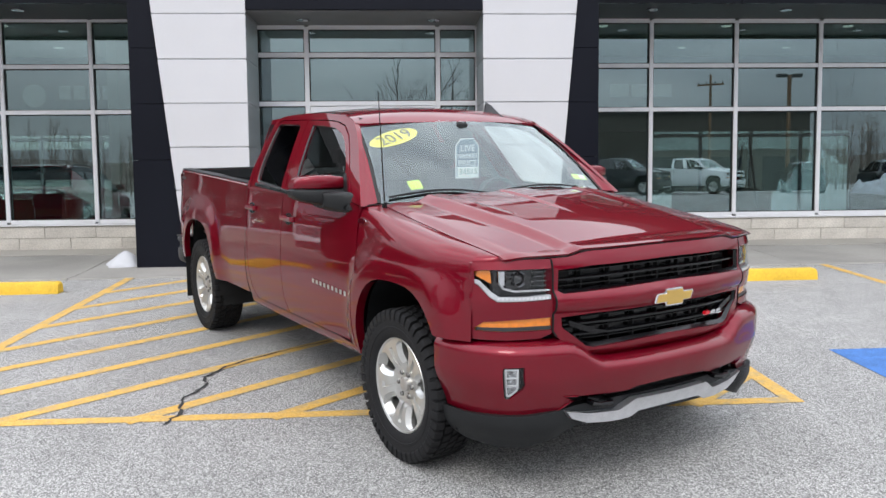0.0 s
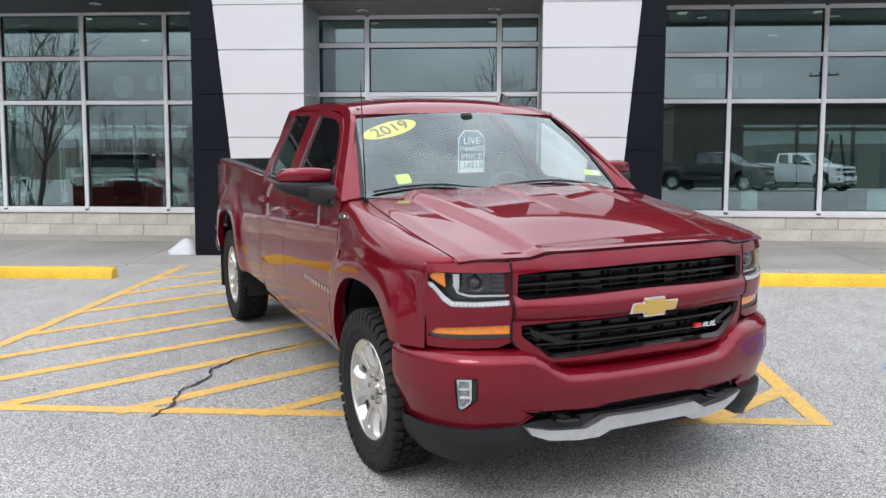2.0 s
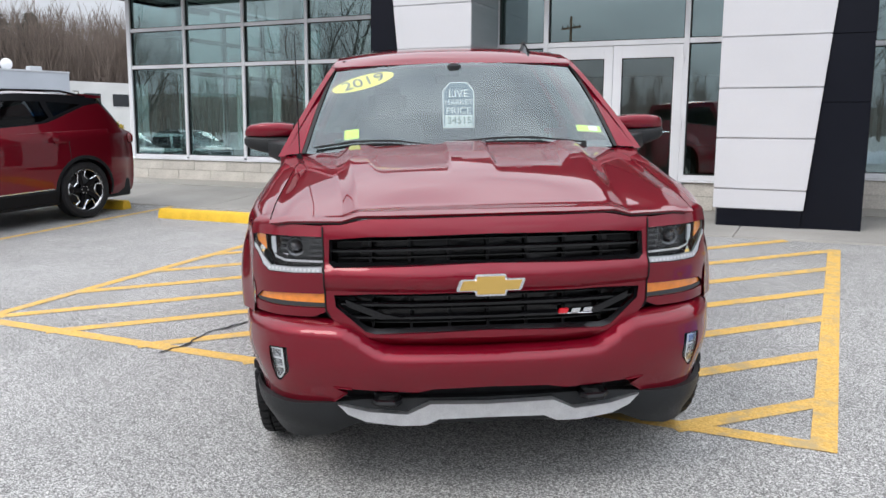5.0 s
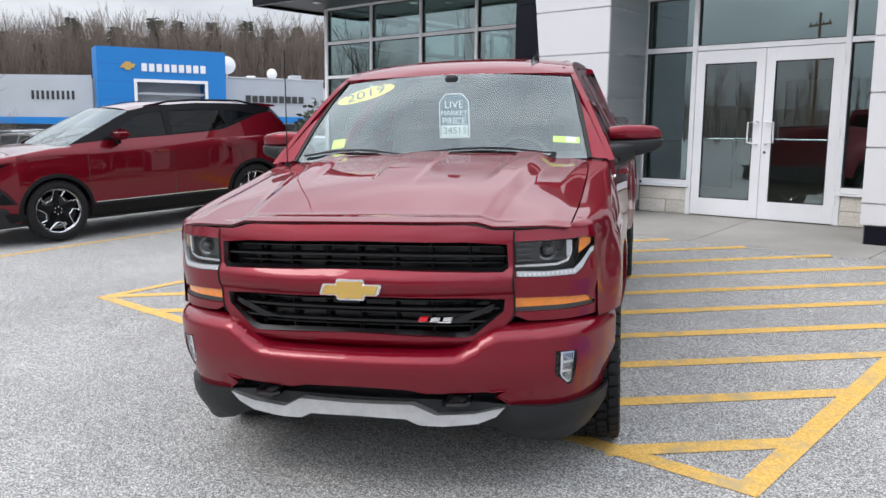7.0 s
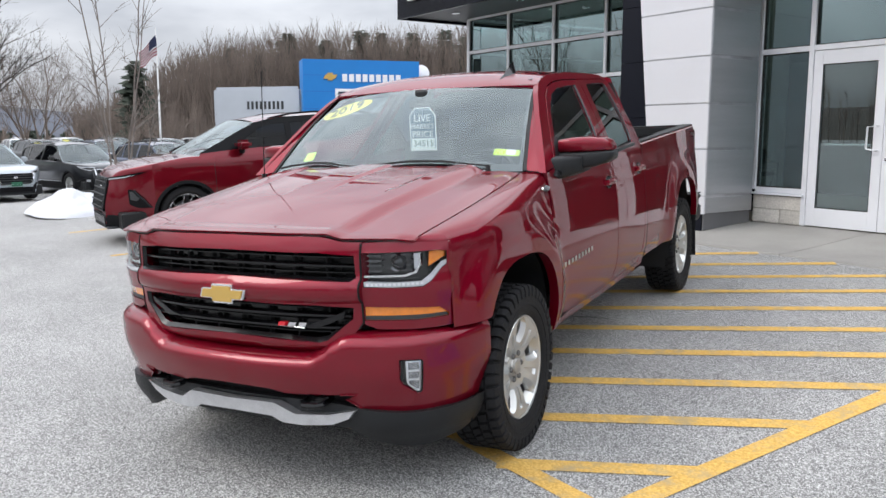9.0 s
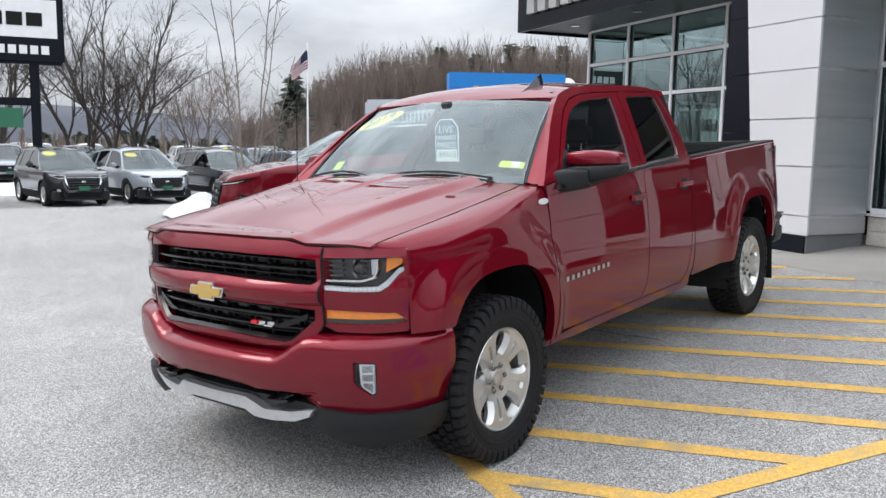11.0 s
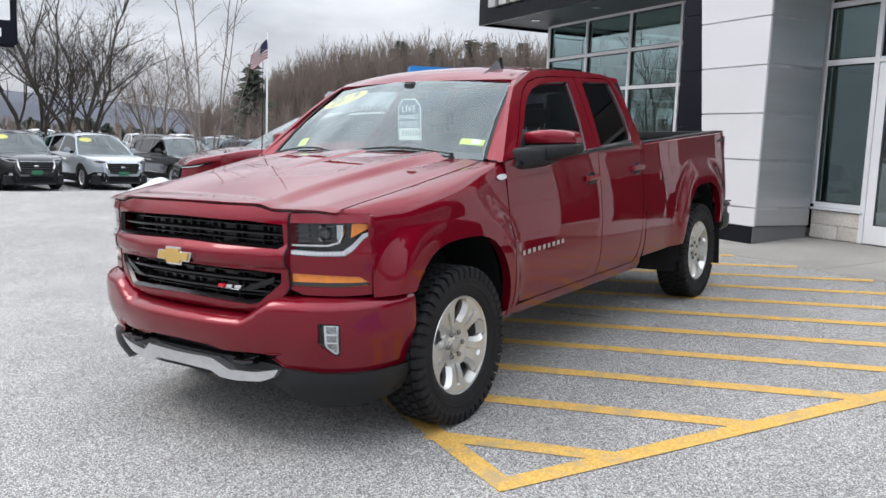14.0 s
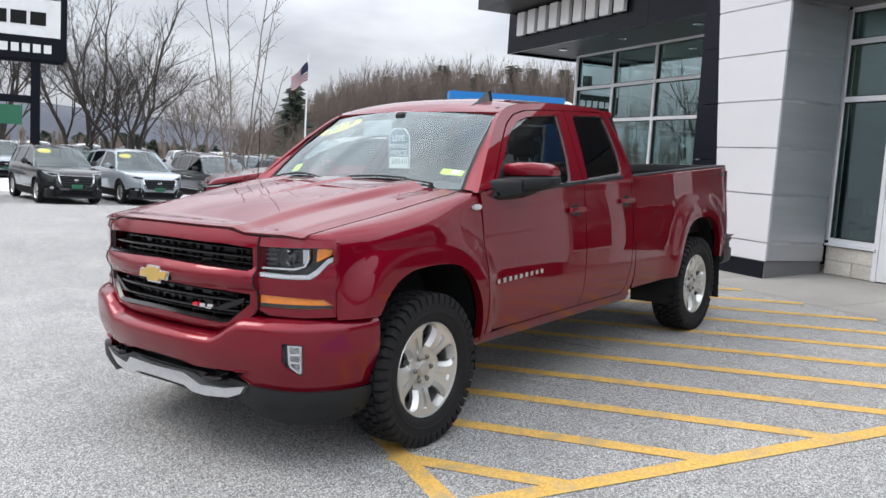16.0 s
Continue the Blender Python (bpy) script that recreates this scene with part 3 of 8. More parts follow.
def door_leaf(name, x0, x1, hinge_left):
    root = tagged(new(name), "white aluminium glass entrance door, closed", "door", "entrance doors", "structure")
    z0, z1 = WALK_Z + 0.012, 2.777
    st, top, bot = 0.115, 0.16, 0.22
    frame_bm = bmesh.new()
    for q in ((x0, x0 + st, z0, z1), (x1 - st, x1, z0, z1), (x0 + st, x1 - st, z1 - top, z1), (x0 + st, x1 - st, z0, z0 + bot)):
        box(q[0], q[1], DOOR_Y - 0.02, DOOR_Y + 0.025, q[2], q[3], 0.002, frame_bm)
    part("door_frame", frame_bm, ALU, root)
    part("pane", box(x0 + st, x1 - st, DOOR_Y, DOOR_Y + 0.006, z0 + bot, z1 - top), DOOR_PANE, root)
    part("gasket", loft([[(x0 + st + d, DOOR_Y - 0.012, z0 + bot + d), (x1 - st - d, DOOR_Y - 0.012, z0 + bot + d), (x1 - st - d, DOOR_Y - 0.012, z1 - top - d), (x0 + st + d, DOOR_Y - 0.012, z1 - top - d)] for d in (0, 0.012)], closed=True), GASKET, root)
    part("push_bar", tube([(x0 + st, DOOR_Y + 0.05, 1.66), (x1 - st, DOOR_Y + 0.05, 1.66)], 0.014), STEEL, root)
    hx = x1 - 0.055 if hinge_left else x0 + 0.055
    s = -1 if hinge_left else 1
    part("handle", tube([(hx, DOOR_Y - 0.02, 1.88), (hx, DOOR_Y - 0.075, 1.88), (hx + s * 0.1, DOOR_Y - 0.075, 1.87), (hx + s * 0.105, DOOR_Y - 0.075, 1.62), (hx, DOOR_Y - 0.075, 1.60), (hx, DOOR_Y - 0.02, 1.60)], 0.011, 8), ALU, root)
    ex = x0 - 0.012 if hinge_left else x1 + 0.012
    for z in (0.95, 1.75, 2.6):
        part("hinge", tube([(ex, DOOR_Y - 0.03, z - 0.06), (ex, DOOR_Y - 0.03, z + 0.06)], 0.011, 8), ALU, root)
    return root


mid = -0.367
door_leaf("door_1", DX[1] + 0.036, mid - 0.003, True)
d2 = door_leaf("door_2", mid + 0.003, DX[2] - 0.036, False)
part("lock", tube([(mid + 0.05, DOOR_Y - 0.021, 1.50), (mid + 0.05, DOOR_Y - 0.03, 1.50)], 0.02, 12), STEEL, d2)

# ---- behind the glass ----
def room_box(name, q, mat, label, cat):
    return tagged(part(name, box(*q), mat), label, cat, kind="structure")


room_box("floor", (-10.5, 12.2, 11.95, 21.0, WALK_Z - 0.1, WALK_Z + 0.01), CARPET, "dark tiled showroom floor", "floor")
room_box("wall_north", (-4.6, 6.6, 21.0, 21.2, WALK_Z, 4.5), PLASTER, "plain showroom back wall", "wall")
glazing("window_5", [-10.4, -8.95, -7.5, -6.05, -4.6], [WALK_Z + 0.1, H1, TOP], 21.0, "rear glazing of the showroom with white frames", pane=CLEAR_PANE)
glazing("window_6", [6.6, 7.95, 9.3, 10.65, 12.0], [WALK_Z + 0.1, H1, TOP], 21.0, "rear glazing of the showroom with white frames", pane=CLEAR_PANE)
room_box("header_beam", (-9.0, 11.5, 17.72, 17.9, 2.75, 4.38), GREY_SOFFIT, "dark header beam hung from the showroom ceiling", "beam")
room_box("wall_east", (12.0, 12.2, 11.8, 21.0, WALK_Z - 0.5, 5.4), BLACK_PANEL, "dark end wall of the showroom", "wall")
room_box("ceiling", (-10.6, 12.2, 11.7, 21.2, 4.38, 4.5), PLASTER, "plain showroom ceiling", "ceiling")
room_box("roof", (-10.9, 12.2, 10.8, 21.2, 5.05, 5.3), DARK_SOFFIT, "flat roof of the showroom", "roof")

# makers' names on the header stand as pale bars
header_sign = tagged(new("header_sign"), "pale letter bars on the dark header in the showroom", "sign")
for x0, n, w, step in ((4.66, 3, 0.42, 0.48), (-7.15, 5, 0.24, 0.30)):
    for i in range(n):
        part("letter_bar", box(x0 + i * step, x0 + i * step + w, 17.69, 17.72, 3.50, 3.79, 0.01), WHITE_PAINT, header_sign)
part("round_badge", tube([(-7.66, 17.69, 3.58), (-7.66, 17.72, 3.58)], 0.24, 24), WHITE_PAINT, header_sign)

# recessed lights in the showroom ceiling
LAMP_GLOW = bpy.data.materials.new("lamp_glow")
LAMP_GLOW.use_nodes = True
LAMP_GLOW.node_tree.nodes["Principled BSDF"].inputs["Emission Color"].default_value = (1.0, 0.93, 0.82, 1)
LAMP_GLOW.node_tree.nodes["Principled BSDF"].inputs["Emission Strength"].default_value = 1.2
for x in (-8.8, -6.6, -4.4, 3.6, 5.8, 8.0, 10.2):
    for y in (14.1, 16.4):
        c = tagged(part("recessed_downlight", tube([(x, y, 4.365), (x, y, 4.385)], 0.11, 16), STEEL), "round recessed downlight in the showroom ceiling", "light", "showroom downlights")
        part("glow_disc", tube([(x, y, 4.358), (x, y, 4.366)], 0.085, 16), LAMP_GLOW, c)
# wide fill lights added under the ceiling to brighten the room, not real fixtures
for x, w in ((-6.6, 6.0), (0.0, 5.0), (7.0, 7.0)):
    room_fill = new("ceiling_lamp", bpy.data.lights.new("ceiling_lamp", "AREA"))
    room_fill.data.shape, room_fill.data.size, room_fill.data.size_y = "RECTANGLE", w, 4.5
    room_fill.data.energy, room_fill.data.color = 6.0 * w, (1.0, 0.94, 0.85)
    room_fill.matrix_world = pose(x, 15.4, 4.34)


# ---- the pickup truck ----
RED = surface("dark_red_metallic_paint", (0.190, 0.0023, 0.0140), 0.48, metal=0.64, coat=1.0, coat_rough=0.0, grain=0.05, grain_scale=600, spec=0.1)
RED.node_tree.nodes["Principled BSDF"].inputs["Coat IOR"].default_value = 1.48
RED.node_tree.nodes["Principled BSDF"].inputs["Specular Tint"].default_value = (0.40, 0.03, 0.06, 1)
GLOSS_BLACK = surface("gloss_black", (0.005, 0.005, 0.006), 0.22, coat=0.15, spec=0.35)
DARK_TRIM = surface("dark_grey_trim", (0.03, 0.032, 0.034), 0.5, vary=0.12, vary_scale=5, bump=0.1, bump_scale=300)
RUBBER = surface("tyre_rubber", (0.011, 0.011, 0.012), 0.7, spec=0.25, vary=0.18, vary_scale=7, grain=0.15, grain_scale=90, bump=0.2, bump_scale=120)
RIM = surface("silver_wheel_paint", (0.62, 0.62, 0.60), 0.30, metal=0.85, vary=0.04, vary_scale=8, coat=0.0)
CHROME = surface("chrome", (0.78, 0.78, 0.80), 0.08, metal=1.0)
SKID = surface("cast_silver_paint", (0.70, 0.71, 0.73), 0.28, metal=0.9, vary=0.08, vary_scale=20, grain=0.08, grain_scale=250)
GOLD = surface("gold_enamel", (0.62, 0.40, 0.10), 0.30, metal=0.5, vary=0.05, coat=0.6)
AMBER = surface("amber_lens", (0.75, 0.22, 0.015), 0.12, coat=1.0, vary=0.1, vary_scale=40)
CLEAR_LAMP = surface("clear_lamp_reflector", (0.42, 0.43, 0.45), 0.15, metal=0.0, vary=0.10, vary_scale=90, coat=0.5)
FOG_SILVER = surface("fog_lamp_frame", (0.72, 0.73, 0.74), 0.2, metal=0.6, coat=0.6)
LAMP_FIN = surface("lamp_reflector_fin", (0.13, 0.132, 0.138), 0.22, metal=0.7, vary=0.3, vary_scale=60)
FOG_CELL = surface("fog_lamp_cell", (0.34, 0.35, 0.36), 0.22, metal=0.85, vary=0.45, vary_scale=70)
LED = surface("running_light_cell", (0.60, 0.61, 0.63), 0.2, coat=1.0)
LAMP_DARK = surface("lamp_housing", (0.035, 0.036, 0.038), 0.25, metal=0.4, coat=0.4)
LENS = glass("lamp_lens", (0.96, 0.97, 0.98), 0.9, ior=1.3)
WINDSHIELD = glass("windshield_glass", (0.88, 0.94, 0.93), (0.90, 1.0, 1.0), ior=2.2)
SIDE_GLASS = glass("side_glass", (0.68, 0.74, 0.72), 1.0, ior=1.8)
PRIVACY = glass("privacy_glass", (0.06, 0.07, 0.075), 1.0, ior=1.7)
SEAT = surface("dark_seat_cloth", (0.035, 0.036, 0.038), 0.85, vary=0.15, bump=0.3, bump_scale=200)
DASH = surface("dark_dashboard", (0.045, 0.047, 0.05), 0.6, vary=0.1, bump=0.15, bump_scale=300)
TAIL_RED = surface("tail_lamp_red", (0.10, 0.006, 0.008), 0.1, coat=1.0)
YELLOW_VINYL = surface("yellow_vinyl", (0.80, 0.66, 0.01), 0.4, vary=0.03)
INK = surface("black_ink", (0.008, 0.008, 0.008), 0.6, spec=0.2)
LIME = surface("lime_paper", (0.55, 0.80, 0.03), 0.5, vary=0.04)
NAVY_CARD = surface("slate_blue_card", (0.045, 0.11, 0.17), 0.45, vary=0.05)
WHITE_CARD = surface("white_card", (0.78, 0.82, 0.80), 0.5, vary=0.03)
BADGE_RED = surface("red_enamel", (0.55, 0.01, 0.02), 0.25, coat=0.5)

TRUCK = Matrix(((0.87842, -0.47667, -0.00483, 0.8250), (0.47694, 0.87791, -0.05421, 4.3637), (0.03015, 0.04536, 0.99852, 0.2445), (0, 0, 0, 1)))
AXLE_R, TYRE_R = 3.645, 0.402

side_base = curve([(0.40, 0.925), (0.50, 0.958), (0.58, 0.979), (0.66, 0.990), (0.74, 0.9945), (0.84, 0.9945), (0.94, 0.9905), (1.04, 0.9835), (1.12, 0.9765), (1.19, 0.969), (1.28, 0.957), (1.40, 0.942)])


def flare(y, z):
    b = 0.0
    for c, zt in ((0.0, 0.0), (AXLE_R, 0.03)):
        r = (abs((y - c) / 0.455) ** 3 + abs(max(z - 0.40, 0) / (0.55 + zt)) ** 3) ** (1 / 3)
        b = max(b, 1 - smooth(1.12, 1.42, r))
    return 0.036 * b


def side_x(y, z):
    """Half-width of the body below the belt."""
    x = side_base(z) + flare(y, z)
    x -= 0.085 * smooth(-0.34, -0.78, y)
    return x - 0.012 * smooth(3.9, 4.42, y)


def cab_x(y, z):
    """Half-width of the cab above the belt."""
    return 0.952 - 0.50 * (z - 1.32) - 0.10 * (z - 1.32) ** 2


def door_x(y, z):
    k = smooth(1.285, 1.335, z)
    return side_x(y, z) * (1 - k) + (cab_x(y, z) + 0.004) * k


def arch(y, c, zt):
    u = abs((y - c) / 0.455)
    return None if u >= 1 else 0.40 + (zt - 0.40) * (1 - u**3.0) ** (1 / 2.6)


hood_edge_x = curve([(-0.74, 0.838), (-0.4, 0.85), (0.1, 0.845), (0.40, 0.825), (0.48, 0.81)])
hood_edge_z = curve([(-0.74, 1.136), (-0.5, 1.172), (-0.2, 1.212), (0.15, 1.262), (0.48, 1.305)])
nose_y = curve([(0.0, -0.872), (0.25, -0.866), (0.45, -0.845), (0.58, -0.815), (0.70, -0.775), (0.84, -0.715)])


def hood_back(y):
    return smooth(-0.85, 0.35, y)


def ridge_x(y):
    """Where the raised middle of the hood ends, at the top of its bevel."""
    return 0.490 + 0.09 * hood_back(y)


def ramp(a, b, x):
    return min(max((x - a) / (b - a), 0.0), 1.0)


def hood_z(x, y):
    a = abs(x)
    xe, ze = hood_edge_x(y), hood_edge_z(y)
    t = a / xe
    back = hood_back(y)
    w = ridge_x(y)
    z = ze + (0.012 + 0.022 * back) * (1 - t**2.2)
    z += 0.026 * math.sin(math.pi * min(max((y + 0.86) / 1.22, 0.0), 1.0)) * (1 - t**2.0)
    z += (0.020 + 0.014 * back) * (1 - ramp(w, w + 0.065, a))
    # a shallow dished panel on either side of the spine
    z -= 0.011 * smooth(-0.42, 0.05, y) * ramp(0.095, 0.115, a) * (1 - ramp(w - 0.13, w - 0.085, a))
    z -= 0.007 * (1 - smooth(0.0, 0.05, y - nose_y(a))) ** 2
    return z + 0.002 + 0.010 * (1 - smooth(0.90, 1.0, t))


truck = thing("pickup_truck", TRUCK, "dark red metallic pickup truck parked over the hatched lines", "pickup truck")


def both(name, make, material, label="", parent=None, sharp=0.55):
    """The same part on the left and, mirrored, on the right."""
    return [part(name, make(), material, parent or truck, label, sharp), part(name, mirrored(make()), material, parent or truck, label, sharp)]


IN = lambda d: (lambda co: (-math.copysign(d, co.x), 0, 0))


def fender():
    ys = [-0.603, -0.58, -0.54, -0.50, -0.47, -0.4552, -0.4548, -0.452, -0.446, -0.435, -0.42, -0.40, -0.37, -0.33, -0.28, -0.22, -0.15, -0.07, 0.0, 0.07, 0.15, 0.22, 0.28, 0.33, 0.37, 0.40, 0.42, 0.435, 0.446, 0.452, 0.4548, 0.4552, 0.465, 0.483]
    secs = []
    for y in ys:
        low = arch(y, 0.0, 0.952) or (0.752 if y < 0 else 0.468)
        low = max(low, 0.752) if y < -0.3 else max(low, 0.468)
        pts = [(side_x(y, low + (1.06 - low) * i / 14), y, low + (1.06 - low) * i / 14) for i in range(15)]
        x1, xe, ze = side_x(y, 1.06), hood_edge_x(y) + 0.004, hood_edge_z(y)
        for i in range(1, 11):
            a = radians(9 * i)
            k = smooth(0.0, 0.47, y)
            zz = 1.06 + (ze - 1.06) * math.sin(a) ** 0.95
            xx = x1 * (1 - k) + door_x(y, zz) * k
            pts.append((xe + (xx - xe) * max(math.cos(a), 0.0) ** (0.75 - 0.58 * k), y, zz))
        secs.append([(side_x(y, low) - 0.05, y, low + 0.004), (side_x(y, low) - 0.018, y, low)] + pts + [(xe - 0.002, y, ze - 0.03)])
    return loft(secs)


both("front_fender", fender, RED)


def hood_columns(y):
    """Places across one half of the hood, with a line on each crease."""
    w, e = ridge_x(y), hood_edge_x(y) - 0.002
    knots = [(0.0, 0), (0.090, 4), (0.095, 1), (0.115, 2), (0.120, 1), (w - 0.135, 10), (w - 0.130, 1), (w - 0.085, 2), (w - 0.080, 1), (w - 0.003, 3), (w + 0.003, 1), (w + 0.062, 3), (w + 0.068, 1), (e - 0.03, 9), (e, 4)]
    xs = [0.0]
    for (a, _), (b, n) in zip(knots, knots[1:]):
        xs += [a + (b - a) * (i + 1) / n for i in range(n)]
    return xs


def hood():
    first = hood_columns(-0.78)
    signed = [(-1, i) for i in range(len(first) - 1, 0, -1)] + [(1, i) for i in range(len(first))]
    secs = []
    for k in range(41):
        t = (k / 40) ** 1.15
        row = []
        for s, i in signed:
            y0, y1 = nose_y(first[i]), 0.33 + 0.17 * first[i] ** 2
            y = y0 + (y1 - y0) * t
            x = s * hood_columns(y)[i]
            row.append((x, y, hood_z(x, y)))
        secs.append(row)
    bm = loft(secs)
    rim = [e for e in bm.edges if len(e.link_faces) == 1]
    ex = bmesh.ops.extrude_edge_only(bm, edges=rim)
    for g in ex["geom"]:
        if isinstance(g, bmesh.types.BMVert):
            g.co.z -= 0.008 if g.co.y < -0.6 else 0.022
            g.co.y += 0.006 if g.co.y < -0.6 else 0
    bmesh.ops.recalc_face_normals(bm, faces=bm.faces[:])
    return bm


part("hood", hood(), RED, truck, sharp=0.9)
part("hood_gap", loft([[(x, nose_y(abs(x)) + 0.010, hood_z(x, nose_y(abs(x)) + 0.001) + dz) for dz in (-0.013, -0.003)] for x in [-0.80 + 0.02 * i for i in range(81)]]), GASKET, truck)

# doors, each with its window frame
FRONT_DOOR = [(0.492, 0.505), (1.60, 0.505), (1.638, 0.60), (1.655, 0.9), (1.655, 1.25), (1.662, 1.35), (1.715, 1.52), (1.78, 1.70), (1.812, 1.806), (1.50, 1.797), (1.30, 1.784), (1.15, 1.752), (1.03, 1.692), (0.90, 1.588), (0.72, 1.42), (0.60, 1.315), (0.492, 1.30)]
FRONT_WIN = [(0.64, 1.298), (0.74, 1.395), (0.86, 1.505), (0.95, 1.588), (1.05, 1.660), (1.16, 1.714), (1.30, 1.747), (1.48, 1.762), (1.695, 1.771), (1.655, 1.66), (1.585, 1.49), (1.515, 1.355), (1.475, 1.320)]
REAR_DOOR = [(1.607, 0.505), (2.24, 0.505), (2.30, 0.56), (2.345, 0.75), (2.362, 1.0), (2.366, 1.30), (2.40, 1.50), (2.412, 1.70), (2.395, 1.785), (2.34, 1.812), (1.819, 1.807), (1.787, 1.70), (1.722, 1.52), (1.669, 1.35), (1.662, 1.25), (1.662, 0.9), (1.645, 0.60)]
REAR_WIN = [(1.728, 1.338), (1.79, 1.48), (1.865, 1.66), (1.905, 1.762), (1.935, 1.778), (2.325, 1.789), (2.360, 1.772), (2.363, 1.70), (2.335, 1.53), (2.295, 1.43), (2.262, 1.378), (2.22, 1.366)]
side_lay = lambda y, z: (door_x(y, z), y, z)
fd = both("front_door", lambda: sheet(FRONT_DOOR, [FRONT_WIN], side_lay, (0.05, 0.02), IN(0.03)), RED)
rd = both("rear_door", lambda: sheet(REAR_DOOR, [REAR_WIN], side_lay, (0.05, 0.02), IN(0.03)), RED)
CAB_SIDE = [(0.452, 1.302), (0.60, 1.44), (0.80, 1.615), (0.95, 1.725), (1.06, 1.785), (1.25, 1.828), (1.6, 1.85), (2.0, 1.854), (2.32, 1.847), (2.44, 1.825), (2.475, 1.75), (2.455, 1.45), (2.412, 1.30), (2.402, 0.60), (2.38, 0.50), (2.25, 0.50), (2.31, 0.56), (2.352, 0.75), (2.37, 1.0), (2.374, 1.30), (2.408, 1.50), (2.42, 1.70), (2.403, 1.79), (2.345, 1.819), (1.50, 1.804), (1.30, 1.791), (1.145, 1.759), (1.022, 1.699), (0.895, 1.595), (0.715, 1.427), (0.59, 1.322), (0.490, 1.305)]
both("cab_side", lambda: sheet(CAB_SIDE, [], side_lay, (0.06, 0.03), IN(0.03)), RED)
both("rocker_panel", lambda: loft([[(side_x(y, 0.498) - 0.002, y, 0.498), (side_x(y, 0.47), y, 0.47), (0.93, y, 0.435), (0.86, y, 0.43)] for y in (0.40, 0.8, 1.4, 2.0, 2.40)]), RED)
both("belt_moulding", lambda: loft([[(cab_x(y, 1.290 + 0.040 * (y - 0.7)) + d, y, 1.290 + 0.040 * (y - 0.7) + h) for d, h in ((0.004, -0.012), (0.017, -0.010), (0.014, 0.010), (0.0, 0.014))] for y in (0.62, 1.1, 1.5, 1.9, 2.24)]), GLOSS_BLACK)


def window_pane(outline, inset):
    return sheet(outline, [], lambda y, z: (cab_x(y, z) - inset, y, z), (0.08, 0.04))


for d, o, m in ((fd, FRONT_WIN, SIDE_GLASS), (rd, REAR_WIN, PRIVACY)):
    part("window_glass", window_pane(o, 0.012), m, d[0])
    part("window_glass", mirrored(window_pane(o, 0.012)), m, d[1])


def window_seal(outline):
    cy, cz = sum(p[0] for p in outline) / len(outline), sum(p[1] for p in outline) / len(outline)
    inner = [(cy + (y - cy) * 0.965, cz + (z - cz) * 0.955) for y, z in outline]
    return loft([[(cab_x(y, z) + 0.001, y, z) for y, z in outline], [(cab_x(y, z) - 0.008, y, z) for y, z in inner]], closed=True)


for d, o in ((fd, FRONT_WIN), (rd, REAR_WIN)):
    part("window_seal", window_seal(o), GLOSS_BLACK, d[0])
    part("window_seal", mirrored(window_seal(o)), GLOSS_BLACK, d[1])


def door_handle(y, z):
    x = side_x(y, z)
    return loft([[(x + dx, y + s, z + dz + 0.01 * s) for dx, dz in ((0.0, -0.018), (0.030 * k, -0.016), (0.036 * k, 0.0), (0.030 * k, 0.016), (0.0, 0.018))] for s, k in ((-0.11, 0.5), (-0.09, 0.95), (-0.03, 1.0), (0.05, 1.0), (0.085, 0.95), (0.10, 0.5))], closed=True, caps=True)


def handle_cup(y, z):
    return prism([(y - 0.075 + 0.15 * (0.5 + 0.5 * math.cos(radians(30 * k))), z - 0.004 + 0.04 * math.sin(radians(30 * k))) for k in range(12)], lambda u, v: (side_x(u, v) - 0.004, u, v), (0.006, 0, 0))


for d, y, z in ((fd, 1.53, 1.155), (rd, 2.265, 1.182)):
    for o, f in ((d[0], lambda b: b), (d[1], mirrored)):
        part("handle", f(door_handle(y, z)), RED, o)
        part("handle_cup", f(handle_cup(y, z)), GLOSS_BLACK, o)

# roof, windscreen and back of the cab
rail_z = curve([(0.95, 1.725), (1.06, 1.785), (1.25, 1.828), (1.6, 1.85), (2.0, 1.854), (2.32, 1.847), (2.44, 1.825), (2.475, 1.78)])


def roof():
    secs = []
    for i in range(25):
        t = i / 24
        row = []
        for k in range(33):
            s = -1 + k / 16
            y = (0.945 + 0.085 * s * s) * (1 - t) + 2.475 * t
            zr = rail_z(y)
            xr = cab_x(y, zr) + 0.002
            row.append((s * xr, y, zr + 0.045 * (1 - abs(s) ** 2.4) * smooth(-0.6, 0.8, 1 - t + 0.3) - 0.002))
        secs.append(row)
    return loft(secs)


part("roof", roof(), RED, truck)


def roof_edge(s):
    y = 0.945 + 0.085 * s * s
    return (s * (cab_x(y, rail_z(y)) + 0.002), y, rail_z(y) + 0.045 * (1 - abs(s) ** 2.4) * smooth(-0.6, 0.8, 1.3) - 0.002)

both("roof_ditch", lambda: loft([[((cab_x(y, rail_z(y)) - 0.055) + dx, y, rail_z(y) + 0.045 * (1 - 0.92**2.4) + 0.001) for dx in (-0.010, 0.010)] for y in (1.08, 1.3, 1.6, 2.0, 2.3)]), GLOSS_BLACK)


